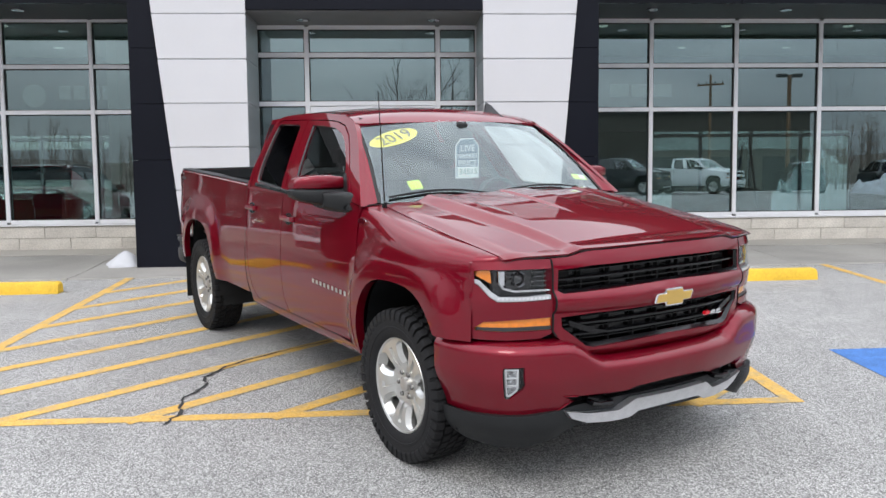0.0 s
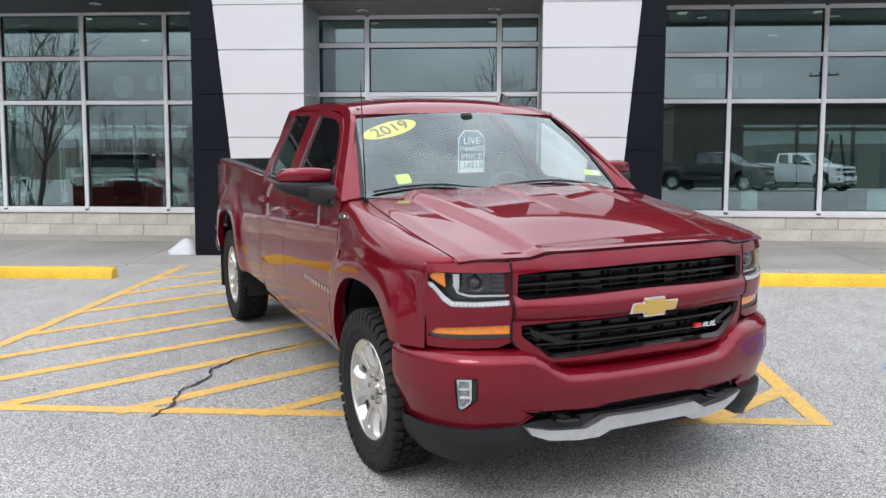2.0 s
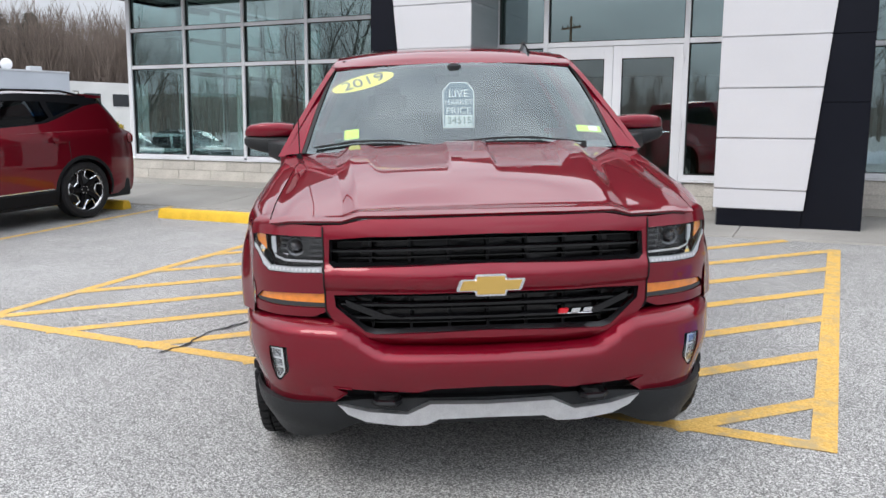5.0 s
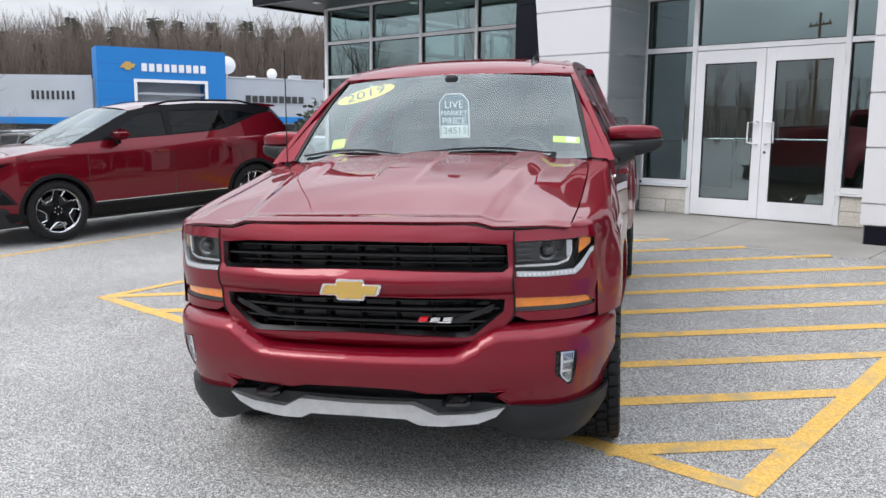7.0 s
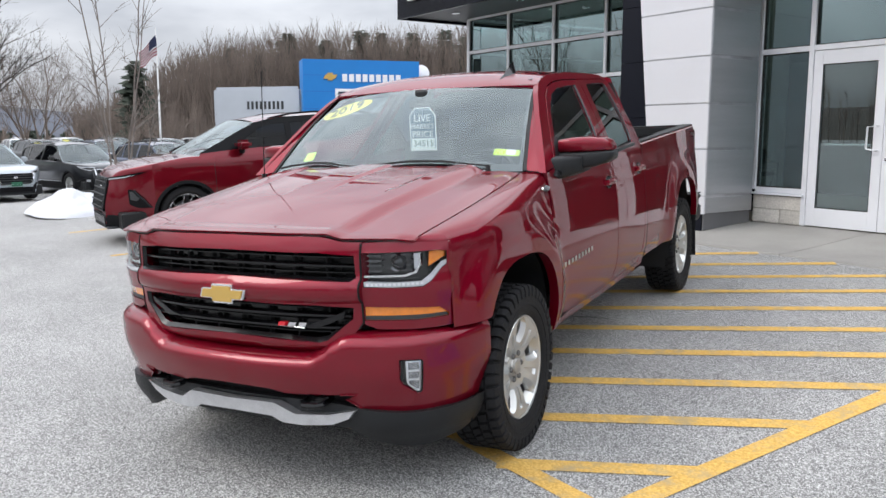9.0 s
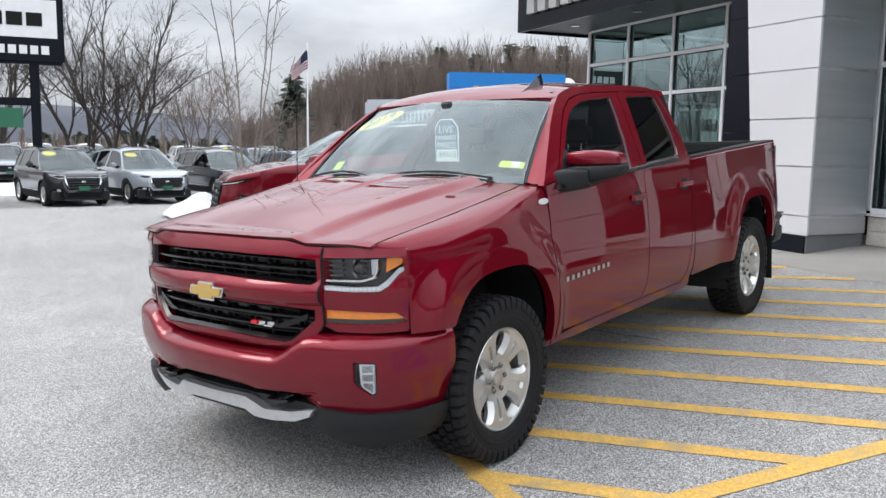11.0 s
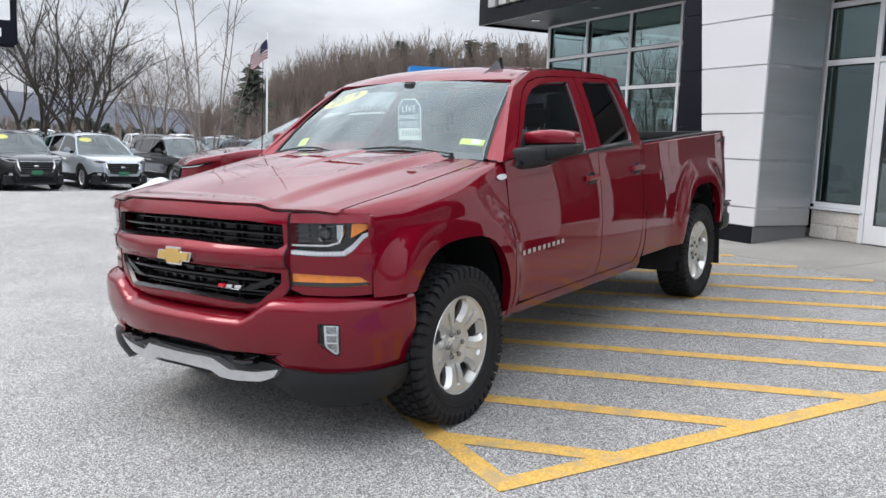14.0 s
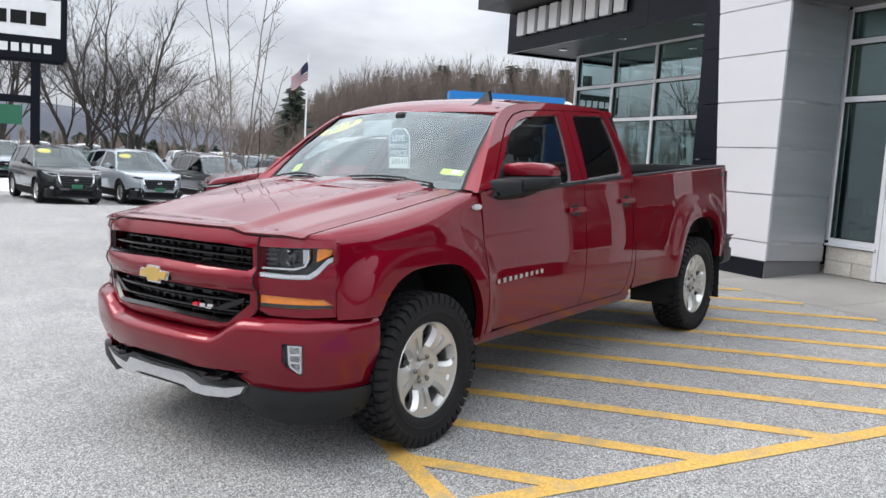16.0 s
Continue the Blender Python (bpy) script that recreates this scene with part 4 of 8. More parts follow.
def screen_point(s, t, inset=0.0):
    """Across (-1 to 1) and up (0 to 1) the windscreen."""
    x0, x1 = 0.842 * s, 0.700 * s
    y0, y1 = 0.345 + 0.140 * s * s, 0.945 + 0.078 * s * s
    z0, z1 = 1.322 - 0.012 * s * s, 1.782 - 0.032 * s * s
    x, y, z = x0 + (x1 - x0) * t, y0 + (y1 - y0) * t, z0 + (z1 - z0) * t
    b = 0.022 * math.sin(math.pi * t)
    return (x, y - 0.6 * b + inset * 0.6, z + 0.8 * b - inset * 0.8)


def screen_patch(s0, s1, t0, t1, n=24, m=10, inset=0.0):
    return loft([[screen_point(s0 + (s1 - s0) * k / n, t0 + (t1 - t0) * i / m, inset) for k in range(n + 1)] for i in range(m + 1)])


part("roof_header", loft([[tuple(Vector(screen_point(s, 0.992)) + Vector((0, 0.004, 0.003))), tuple(Vector(roof_edge(s)).lerp(Vector(screen_point(s, 1.0)), 0.45) + Vector((0, -0.006, 0.003))), tuple(Vector(roof_edge(s)) + Vector((0, 0.004, 0.0)))] for s in [-1 + 0.05 * i for i in range(41)]]), RED, truck)
windscreen = part("windshield", screen_patch(-1, 1, 0, 1), WINDSHIELD, truck)
band = bmesh.new()
for q in ((-1, -0.955, 0, 1), (0.955, 1, 0, 1), (-0.955, 0.955, 0.965, 1), (-0.955, 0.955, 0.0, 0.075)):
    absorb(band, screen_patch(*q, 16, 6, 0.004))
part("screen_border", band, GLOSS_BLACK, windscreen)


def a_pillar():
    secs = []
    for i in range(15):
        t = i / 14
        a = Vector(screen_point(1.0, t))
        zc = 1.302 + 0.44 * t + 0.046 * t * t
        c = Vector((cab_x(0.0, zc) + 0.003, 0.452 + 0.53 * t + 0.078 * t * t, zc))
        m = a.lerp(c, 0.5) + Vector((0.012, -0.010, 0.008))
        secs.append([a + Vector((0, 0, -0.004)), a + Vector((0.004, -0.004, 0.006))] + [a.lerp(m, f) * (1 - f) + m.lerp(c, f) * f for f in (0.2, 0.4, 0.6, 0.8)] + [c])
    return loft(secs)


both("a_pillar", a_pillar, RED)
both("screen_moulding", lambda: loft([[tuple(Vector(screen_point(s, t)) + Vector((0, -0.003, 0.004))) for s in (0.978, 1.004)] for t in [i / 12 for i in range(13)]]), GASKET, parent=windscreen)
part("back_panel", loft([[(x, 2.404, z) for x, z in ((-0.94, 0.5), (-0.94, 1.3), (0.94, 1.3), (0.94, 0.5))], [(x, 2.425, z) for x, z in ((-0.94, 0.52), (-0.94, 1.3), (0.94, 1.3), (0.94, 0.52))]], closed=True, caps=True), RED, truck)
part("rear_window", sheet([(-0.90, 1.32), (0.90, 1.32), (0.73, 1.79), (-0.73, 1.79)], [], lambda x, z: (x, 2.412 + 0.055 * smooth(1.35, 1.80, z), z), (0, 0.05)), PRIVACY, truck)
part("roof_back", sheet([(-0.95, 1.29), (0.95, 1.29), (0.715, 1.82), (0.67, 1.832), (-0.67, 1.832), (-0.715, 1.82)], [[(-0.82, 1.36), (0.82, 1.36), (0.64, 1.74), (-0.64, 1.74)]], lambda x, z: (x, 2.418 + 0.055 * smooth(1.35, 1.80, z), z), (0, 0.05)), RED, truck)

# cowl and wipers
part("cowl", loft([[(x, 0.335 + 0.14 * x * x + dy, 1.300 - 0.02 * x * x + dz) for x in [-0.82 + 0.082 * i for i in range(21)]] for dy, dz in ((-0.03, 0.0), (0.03, 0.012), (0.10, 0.012))]), BLACK_PLASTIC, truck)


def wiper(x_pivot, x_tip):
    bm = bmesh.new()
    pts = []
    for i in range(9):
        x = x_pivot + (x_tip - x_pivot) * i / 8
        s = x / 0.80
        p = Vector(screen_point(s, 0.035 + 0.05 * math.sin(math.pi * i / 8)))
        pts.append(p + Vector((0, -0.010, 0.011)))
    tube(pts, 0.005, 6, bm)
    tube([p + Vector((0, 0.006, 0.004)) for p in pts[2:]], 0.004, 5, bm)
    tube([pts[0] + Vector((0, -0.02, -0.035)), pts[0] + Vector((0, -0.01, 0.004))], 0.014, 10, bm)
    return bm


part("wiper", wiper(0.62, -0.10), BLACK_PLASTIC, truck)
part("wiper", wiper(-0.15, -0.74), BLACK_PLASTIC, truck)

# ---- the nose ----
def plan(points):
    """A curve in plan, walked by arc length; gives the place and the inward normal."""
    fx, fy = curve([(i, p[0]) for i, p in enumerate(points)]), curve([(i, p[1]) for i, p in enumerate(points)])
    n = 40 * (len(points) - 1)
    fine = [(fx(i / 40), fy(i / 40)) for i in range(n + 1)]
    ds = [0.0]
    for a, b in zip(fine, fine[1:]):
        ds.append(ds[-1] + math.hypot(b[0] - a[0], b[1] - a[1]))

    def at(u):
        u = min(max(u, 0.0), ds[-1])
        i = min(max(int(np.searchsorted(ds, u)) - 1, 0), n - 1)
        t = (u - ds[i]) / max(ds[i + 1] - ds[i], 1e-9)
        a, b = fine[i], fine[i + 1]
        tx, ty = b[0] - a[0], b[1] - a[1]
        h = math.hypot(tx, ty)
        return a[0] + tx * t, a[1] + ty * t, -ty / h, tx / h

    def find(x):
        return float(np.interp(x, [p[0] for p in fine], ds))

    return at, find, ds[-1]


LAMP_AT, _, _ = plan([(0.60, -0.812), (0.70, -0.776), (0.80, -0.728), (0.88, -0.667), (0.935, -0.595), (0.958, -0.53), (0.962, -0.47)])
BUMP_AT, bump_u, BUMP_LEN = plan([(0.0, -0.968), (0.2, -0.962), (0.4, -0.935), (0.6, -0.885), (0.75, -0.83), (0.86, -0.755), (0.935, -0.65), (0.983, -0.53), (1.006, -0.42), (1.008, -0.38)])
face_prof = curve([(0.66, 0.035), (0.70, -0.004), (0.78, 0.0), (0.885, -0.004), (0.90, -0.022), (0.935, -0.028), (0.968, -0.018), (0.985, 0.0), (1.09, 0.004), (1.105, 0.007), (1.14, 0.019), (1.18, 0.038)])
face_y = curve([(0.0, -0.905), (0.25, -0.895), (0.45, -0.862), (0.58, -0.825), (0.64, -0.802)])


def face(x, z, back=0.0):
    return (x, face_y(abs(x)) + face_prof(z) + back, z)


def sym(half):
    """A closed outline from its half, given from the middle top to the middle bottom on the left."""
    return half + [(-x, z) for x, z in reversed(half) if x > 1e-6]


SURROUND = sym([(0.0, 1.161), (0.45, 1.156), (0.49, 1.150), (0.555, 1.134), (0.632, 1.131), (0.632, 0.80), (0.615, 0.775), (0.50, 0.672), (0.44, 0.655), (0.0, 0.664)])
UPPER_MOUTH = sym([(0.0, 1.100), (0.45, 1.092), (0.605, 1.078), (0.610, 0.985), (0.59, 0.972), (0.0, 0.988)])
LOWER_MOUTH = sym([(0.0, 0.878), (0.45, 0.872), (0.595, 0.862), (0.590, 0.815), (0.478, 0.722), (0.44, 0.712), (0.0, 0.728)])
grille = part("grille_surround", sheet(SURROUND, [UPPER_MOUTH, LOWER_MOUTH], face, (0.05, 0.02), (0, 0.06, 0)), RED, truck)
part("grille_backing", sheet(sym([(0.0, 1.12), (0.62, 1.10), (0.62, 0.80), (0.48, 0.69), (0.0, 0.70)]), [], lambda x, z: face(x, z, 0.11), (0.1, 0.1)), GLOSS_BLACK, grille)


def mouth_rim(outline, d):
    cz = sum(p[1] for p in outline) / len(outline)
    ins = [(x * (1 - d / 0.6), cz + (z - cz) * (1 - d / 0.06)) for x, z in outline]
    return loft([[face(x, z, 0.004) for x, z in outline], [face(x, z, 0.022) for x, z in ins]], closed=True)


for m in (UPPER_MOUTH, LOWER_MOUTH):
    part("mouth_frame", mouth_rim(m, 0.012), GLOSS_BLACK, grille)


def bar(z, half, height, bow, deep=0.03):
    """A blade across the mouth with a rounded front."""
    secs = []
    for i in range(25):
        x = -half + 2 * half * i / 24
        zc = z + bow * (x / half) ** 2
        h = height * (1 - 0.35 * abs(x / half) ** 6)
        secs.append([face(x, zc + dz * h, deep + dy) for dz, dy in ((0.5, 0.03), (0.5, 0.010), (0.2, 0.0), (-0.3, 0.0), (-0.5, 0.012), (-0.5, 0.03))])
    return loft(secs, caps=True)


for z, h, t, d in ((1.042, 0.598, 0.018, 0.022), (1.072, 0.598, 0.008, 0.06), (1.008, 0.594, 0.008, 0.06), (0.826, 0.57, 0.020, 0.022), (0.850, 0.57, 0.007, 0.06), (0.775, 0.53, 0.018, 0.022), (0.800, 0.54, 0.007, 0.06), (0.748, 0.49, 0.007, 0.06)):
    part("grille_bar", bar(z, h, t, -0.012 if z > 0.9 else -0.004, d), GLOSS_BLACK, grille)
for i in range(-3, 4):
    x = 0.15 * i
    part("grille_rib", box(x - 0.005, x + 0.005, face_y(abs(x)) + 0.075, face_y(abs(x)) + 0.10, 0.975, 1.095), BLACK_PLASTIC, grille)
    if abs(x) < 0.5:
        part("grille_rib", box(x - 0.005, x + 0.005, face_y(abs(x)) + 0.075, face_y(abs(x)) + 0.10, 0.72, 0.875), BLACK_PLASTIC, grille)
both("grille_blade", lambda: sheet([(0.33, 0.775), (0.40, 0.788), (0.552, 0.842), (0.545, 0.815), (0.42, 0.768)], [], lambda x, z: face(x, z, 0.012), (0, 0), (0, 0.02, 0)), GLOSS_BLACK, parent=grille)

both("panel_gap", lambda: sheet([(0.6275, 1.126), (0.6275, 0.799), (0.611, 0.775), (0.616, 0.770), (0.6335, 0.797), (0.6335, 1.126)], [], lambda x, z: face(x, z, -0.003), (0.02, 0.02), (0, 0.006, 0)), INK, parent=grille)

# a cross-shaped maker's badge, kept plain, and a small side-model badge as bars
CROSS = [(-0.140, 0.884), (-0.122, 0.940), (-0.062, 0.940), (-0.062, 0.963), (0.062, 0.963), (0.062, 0.940), (0.140, 0.940), (0.122, 0.884), (0.062, 0.884), (0.062, 0.860), (-0.062, 0.860), (-0.062, 0.884)]
CROSS = [(0.94 * x, 0.912 + 0.82 * (z - 0.912)) for x, z in CROSS]
emblem = part("emblem", prism(CROSS, lambda x, z: (x, face_y(0) - 0.042 + 0.05 * abs(x) ** 2, z), (0, 0.03, 0), 0.004), CHROME, truck, "silver-edged badge")
part("emblem_face", prism([(x * 0.90, 0.912 + (z - 0.912) * 0.80) for x, z in CROSS], lambda x, z: (x, face_y(0) - 0.047 + 0.05 * abs(x) ** 2, z), (0, 0.006, 0), 0.002), GOLD, emblem, "gold enamel face")
badge = part("grille_badge", box(0.262, 0.394, face_y(0.33) - 0.012, face_y(0.33) + 0.01, 0.7785, 0.7815, 0.001), CHROME, truck, "small badge of red and silver bars")
for i, (a, m) in enumerate(((0.262, BADGE_RED), (0.310, CHROME), (0.358, CHROME))):
    part("badge_bar", prism([(a, 0.783), (a + 0.034, 0.783), (a + 0.041, 0.799), (a + 0.007, 0.799)], lambda x, z: (x, face_y(x) - 0.014, z), (0, 0.02, 0), 0.001), m, badge)

# lamps
def lamp_lay(off, back=0.0):
    def lay(u, z):
        x, y, nx, ny = LAMP_AT(u)
        o = off + face_prof(min(max(z, 0.78), 1.18)) * (0.9 if z > 1.09 else 0.25)
        return (x + nx * o, y + ny * o + back, z)
    return lay


SHRINK = lambda poly: [(u if u < 0.28 else 0.28 + 0.62 * (u - 0.28), z) for u, z in poly]
HEAD = SHRINK([(0.036, 1.088), (0.036, 0.946), (0.16, 0.940), (0.285, 0.940), (0.345, 0.962), (0.425, 1.012), (0.458, 1.022), (0.462, 1.078), (0.40, 1.086)])
TURN = SHRINK([(0.034, 0.864), (0.034, 0.806), (0.25, 0.802), (0.455, 0.806), (0.462, 0.818), (0.39, 0.848), (0.20, 0.858)])
CORNER = SHRINK([(0.028, 1.128), (0.028, 0.815), (0.034, 0.79), (0.09, 0.768), (0.25, 0.764), (0.487, 0.766), (0.487, 1.112), (0.44, 1.124), (0.24, 1.132)])
for sgn, f in ((1, lambda b: b), (-1, mirrored)):
    c = part("lamp_surround", f(sheet(CORNER, [HEAD, TURN], lamp_lay(0.0), (0.03, 0.03), lambda co: (0, 0.03, 0))), RED, truck)
    h = part("headlight", f(sheet(HEAD, [], lamp_lay(0.055), (0.05, 0.05))), LAMP_DARK, truck, "clear headlight with a white running-light strip")
    part("lens", f(sheet(HEAD, [], lamp_lay(0.004), (0.04, 0.04))), LENS, h)
    part("running_light", f(sheet(SHRINK([(0.040, 0.968), (0.040, 0.949), (0.16, 0.943), (0.285, 0.943), (0.345, 0.965), (0.425, 1.015), (0.456, 1.024), (0.456, 1.042), (0.42, 1.037), (0.335, 0.988), (0.275, 0.963), (0.16, 0.962)]), [], lamp_lay(0.002), (0.03, 0.03), lambda co: (0, 0.02, 0))), CLEAR_LAMP, h)
    part("light_pipe", f(sheet([(0.040, 0.992), (0.040, 0.984), (0.21, 0.982), (0.262, 0.996), (0.280, 1.03), (0.280, 1.075), (0.271, 1.075), (0.268, 1.03), (0.254, 1.003), (0.205, 0.991)], [], lamp_lay(0.012), (0.03, 0.03), lambda co: (0, 0.015, 0))), CHROME, h)
    part("light_block", f(sheet([(0.252, 1.078), (0.252, 1.012), (0.270, 1.022), (0.276, 1.078)], [], lamp_lay(0.010), (0, 0), lambda co: (0, 0.015, 0))), CLEAR_LAMP, h)
    for k in range(13):
        u = 0.050 + 0.0185 * k
        part("led", f(sheet([(u, 0.9615), (u, 0.9505), (u + 0.011, 0.9495), (u + 0.011, 0.9605)], [], lamp_lay(-0.001), (0, 0), lambda co: (0, 0.003, 0))), LED, h)
    part("side_reflector", f(sheet(SHRINK([(0.345, 1.08), (0.335, 1.02), (0.385, 1.035), (0.452, 1.054), (0.456, 1.075), (0.40, 1.082)]), [], lamp_lay(0.016), (0.03, 0.03), lambda co: (0, 0.015, 0))), AMBER, h)
    px, py, _, _ = LAMP_AT(0.155)
    part("projector", f(loft([[(px + r * math.cos(radians(24 * k)), py + dy, 1.036 + r * math.sin(radians(24 * k))) for k in range(15)] for r, dy in ((0.030, 0.080), (0.030, 0.052), (0.025, 0.048), (0.021, 0.044), (0.013, 0.036), (0.001, 0.033))], closed=True)), LAMP_DARK, h)
    for z in (1.008, 1.030, 1.052, 1.072):
        for u0, u1 in ((0.050, 0.112), (0.196, 0.244)):
            part("reflector_fin", f(sheet([(u0, z), (u0, z - 0.006), (u1, z - 0.006), (u1, z)], [], lamp_lay(0.036), (0.03, 0), lambda co: (0, 0.018, 0))), LAMP_FIN, h)
    part("projector_ring", f(loft([[(px + r * math.cos(radians(24 * k)), py + dy, 1.036 + r * math.sin(radians(24 * k))) for k in range(15)] for r, dy in ((0.030, 0.051), (0.037, 0.047), (0.039, 0.052), (0.039, 0.070))], closed=True)), LAMP_FIN, h)
    t = part("turn_lamp", f(sheet(TURN, [], lamp_lay(0.010), (0.05, 0.05), lambda co: (0, 0.02, 0))), AMBER, truck)
    part("lens_strip", f(sheet(SHRINK([(0.036, 0.824), (0.036, 0.808), (0.25, 0.804), (0.452, 0.808), (0.44, 0.820)]), [], lamp_lay(0.006), (0.05, 0.05), lambda co: (0, 0.01, 0))), DARK_TRIM, t)

def fender_nose():
    """The shoulder over the lamp, from the lamp's top edge up to the hood's edge."""
    secs = []
    for i in range(13):
        t = i / 12
        u = 0.215 + (0.408 - 0.215) * t
        a = lamp_lay(0.0)(u, 1.127 - 0.012 * t)
        y = -0.712 + 0.112 * t
        b = (hood_edge_x(y) + 0.004, y, min(hood_edge_z(y), hood_z(hood_edge_x(y) - 0.002, y) - 0.003))
        row = []
        for k in range(9):
            g = radians(11.25 * k)
            c, d = math.cos(g), math.sin(g)
            row.append((b[0] + (a[0] - b[0]) * c, b[1] + (a[1] - b[1]) * c, a[2] + (b[2] - a[2]) * d))
        secs.append(row)
    return loft(secs)


both("fender_nose", fender_nose, RED)


# bumper
def bump_prof(u, z):
    mid = 1 - smooth(0.40, 0.60, u)
    z0, z1 = 0.612 + 0.088 * (1 - mid), 0.664 + 0.096 * (1 - mid)
    q = min(max((z - z0) / (z1 - z0), 0.0), 1.0)
    return 0.088 * (1 - math.sqrt(1 - 0.98 * q * q)) + 0.055 * smooth(0.62, 0.38, z)


def bump_lay(off):
    def lay(u, z):
        x, y, nx, ny = BUMP_AT(abs(u))
        o = off + bump_prof(abs(u), z)
        return (math.copysign(x + nx * o, u) if abs(u) > 1e-9 else 0.0, y + ny * o, z)
    return lay


BU = lambda x: bump_u(x)
END = BUMP_LEN - 0.052
BUMPER = [(0.0, 0.660), (0.40, 0.664), (0.44, 0.676), (0.50, 0.708), (0.56, 0.742), (0.62, 0.757), (0.70, 0.758), (0.95, 0.757), (END, 0.752), (END, 0.60), (END - 0.035, 0.41), (1.05, 0.405), (0.80, 0.415), (0.645, 0.428), (0.575, 0.478), (0.625, 0.502), (0.55, 0.497), (0.29, 0.492), (0.22, 0.508), (0.0, 0.514)]
FOG = [(BU(0.790), 0.655), (BU(0.862), 0.650), (BU(0.868), 0.642), (BU(0.867), 0.510), (BU(0.862), 0.499), (BU(0.846), 0.500), (BU(0.797), 0.548), (BU(0.787), 0.572)]
NEG = lambda poly: [(-u, z) for u, z in reversed(poly)]
full = BUMPER + NEG(BUMPER)[1:-1]
part("front_bumper", sheet(full, [FOG, NEG(FOG)], bump_lay(0.0), (0.03, 0.0125), lambda co: (0, 0.05, 0)), RED, truck, sharp=0.9)
for sgn, poly in ((1, FOG), (-1, NEG(FOG))):
    fog = part("fog_lamp", sheet(poly, [], bump_lay(0.009), (0, 0)), GLOSS_BLACK, truck, "clear stacked fog lamp")
    cu, cz = sum(p[0] for p in poly) / len(poly), sum(p[1] for p in poly) / len(poly)
    rim = [(cu + (u - cu) * 0.90, cz + (z - cz) * 0.95) for u, z in poly]
    part("bezel", loft([[bump_lay(0.002)(u, z) for u, z in poly], [bump_lay(0.006)(u, z) for u, z in rim], [bump_lay(0.008)(u, z) for u, z in rim]], closed=True), GLOSS_BLACK, fog)
    lamp_poly = [(BU(0.812), 0.646), (BU(0.862), 0.643), (BU(0.861), 0.516), (BU(0.856), 0.507), (BU(0.845), 0.511), (BU(0.818), 0.542), (BU(0.813), 0.558)]
    side = (lambda q: q) if sgn > 0 else NEG
    cells = [[(BU(0.819), 0.640), (BU(0.856), 0.637), (BU(0.856), 0.606), (BU(0.819), 0.608)], [(BU(0.819), 0.600), (BU(0.856), 0.598), (BU(0.856), 0.567), (BU(0.819), 0.569)], [(BU(0.819), 0.561), (BU(0.856), 0.559), (BU(0.855), 0.520), (BU(0.848), 0.517), (BU(0.820), 0.547)]]
    part("reflector", sheet(side(lamp_poly), [side(q) for q in cells], bump_lay(0.005), (0, 0), lambda co: (0, 0.010, 0)), FOG_SILVER, fog)
    for q in cells:
        part("lamp_cell", sheet(side(q), [], bump_lay(0.0085), (0.012, 0.012)), FOG_CELL, fog)
    part("lens", sheet(rim, [], bump_lay(0.003), (0.02, 0.02)), LENS, fog)

# lower valance, air dam, tow hooks and the silver skid
DAM = [(0.0, 0.455), (0.30, 0.455), (0.62, 0.436), (0.80, 0.420), (1.05, 0.412), (END - 0.03, 0.415), (END - 0.045, 0.290), (END - 0.10, 0.262), (1.0, 0.250), (0.95, 0.245), (0.80, 0.252), (0.66, 0.288), (0.56, 0.335), (0.0, 0.352)]


def dam_lay(u, z):
    x, y, nx, ny = BUMP_AT(abs(u))
    o = 0.026 + 0.060 * smooth(0.40, 0.24, z) ** 1.5 + 0.045 * (1 - smooth(0.5, 0.7, abs(u)))
    return (math.copysign(x + nx * o, u) if abs(u) > 1e-9 else 0.0, y + ny * o, z)


part("air_dam", sheet(DAM + NEG(DAM)[1:-1], [], dam_lay, (0.06, 0.03), lambda co: (0, 0.05, 0)), BLACK_PLASTIC, truck, "matt black lower air dam")
part("valance", sheet([(-0.64, 0.43), (0.64, 0.43), (0.60, 0.52), (-0.60, 0.52)], [], bump_lay(0.075), (0.06, 0.03), lambda co: (0, 0.03, 0)), BLACK_PLASTIC, truck)
SKIDP = sym([(0.0, 0.448), (0.238, 0.452), (0.330, 0.402), (0.49, 0.408), (0.610, 0.432), (0.575, 0.390), (0.50, 0.362), (0.36, 0.351), (0.262, 0.356), (0.205, 0.382), (0.0, 0.386)])
part("skid_plate", sheet(SKIDP, [], lambda u, z: bump_lay(-0.032 + 0.14 * (0.452 - z))(u, z), (0.05, 0.02), lambda co: (0, 0.05, -0.004)), SKID, truck, "silver skid plate strip")


def tow_hook():
    bm = tube([(0.36, -0.85, 0.452), (0.36, -0.905, 0.450), (0.375, -0.925, 0.450), (0.435, -0.915, 0.450), (0.45, -0.895, 0.450), (0.45, -0.84, 0.452)], 0.014, 8)
    return box(0.355, 0.455, -0.86, -0.80, 0.43, 0.48, 0.008, bm)


both("tow_hook", tow_hook, GLOSS_BLACK)
both("notch_trim", lambda: tube([bump_lay(-0.003)(*p) for p in ((0.645, 0.428), (0.575, 0.478), (0.625, 0.502), (0.55, 0.497))], 0.004, 5), RED)

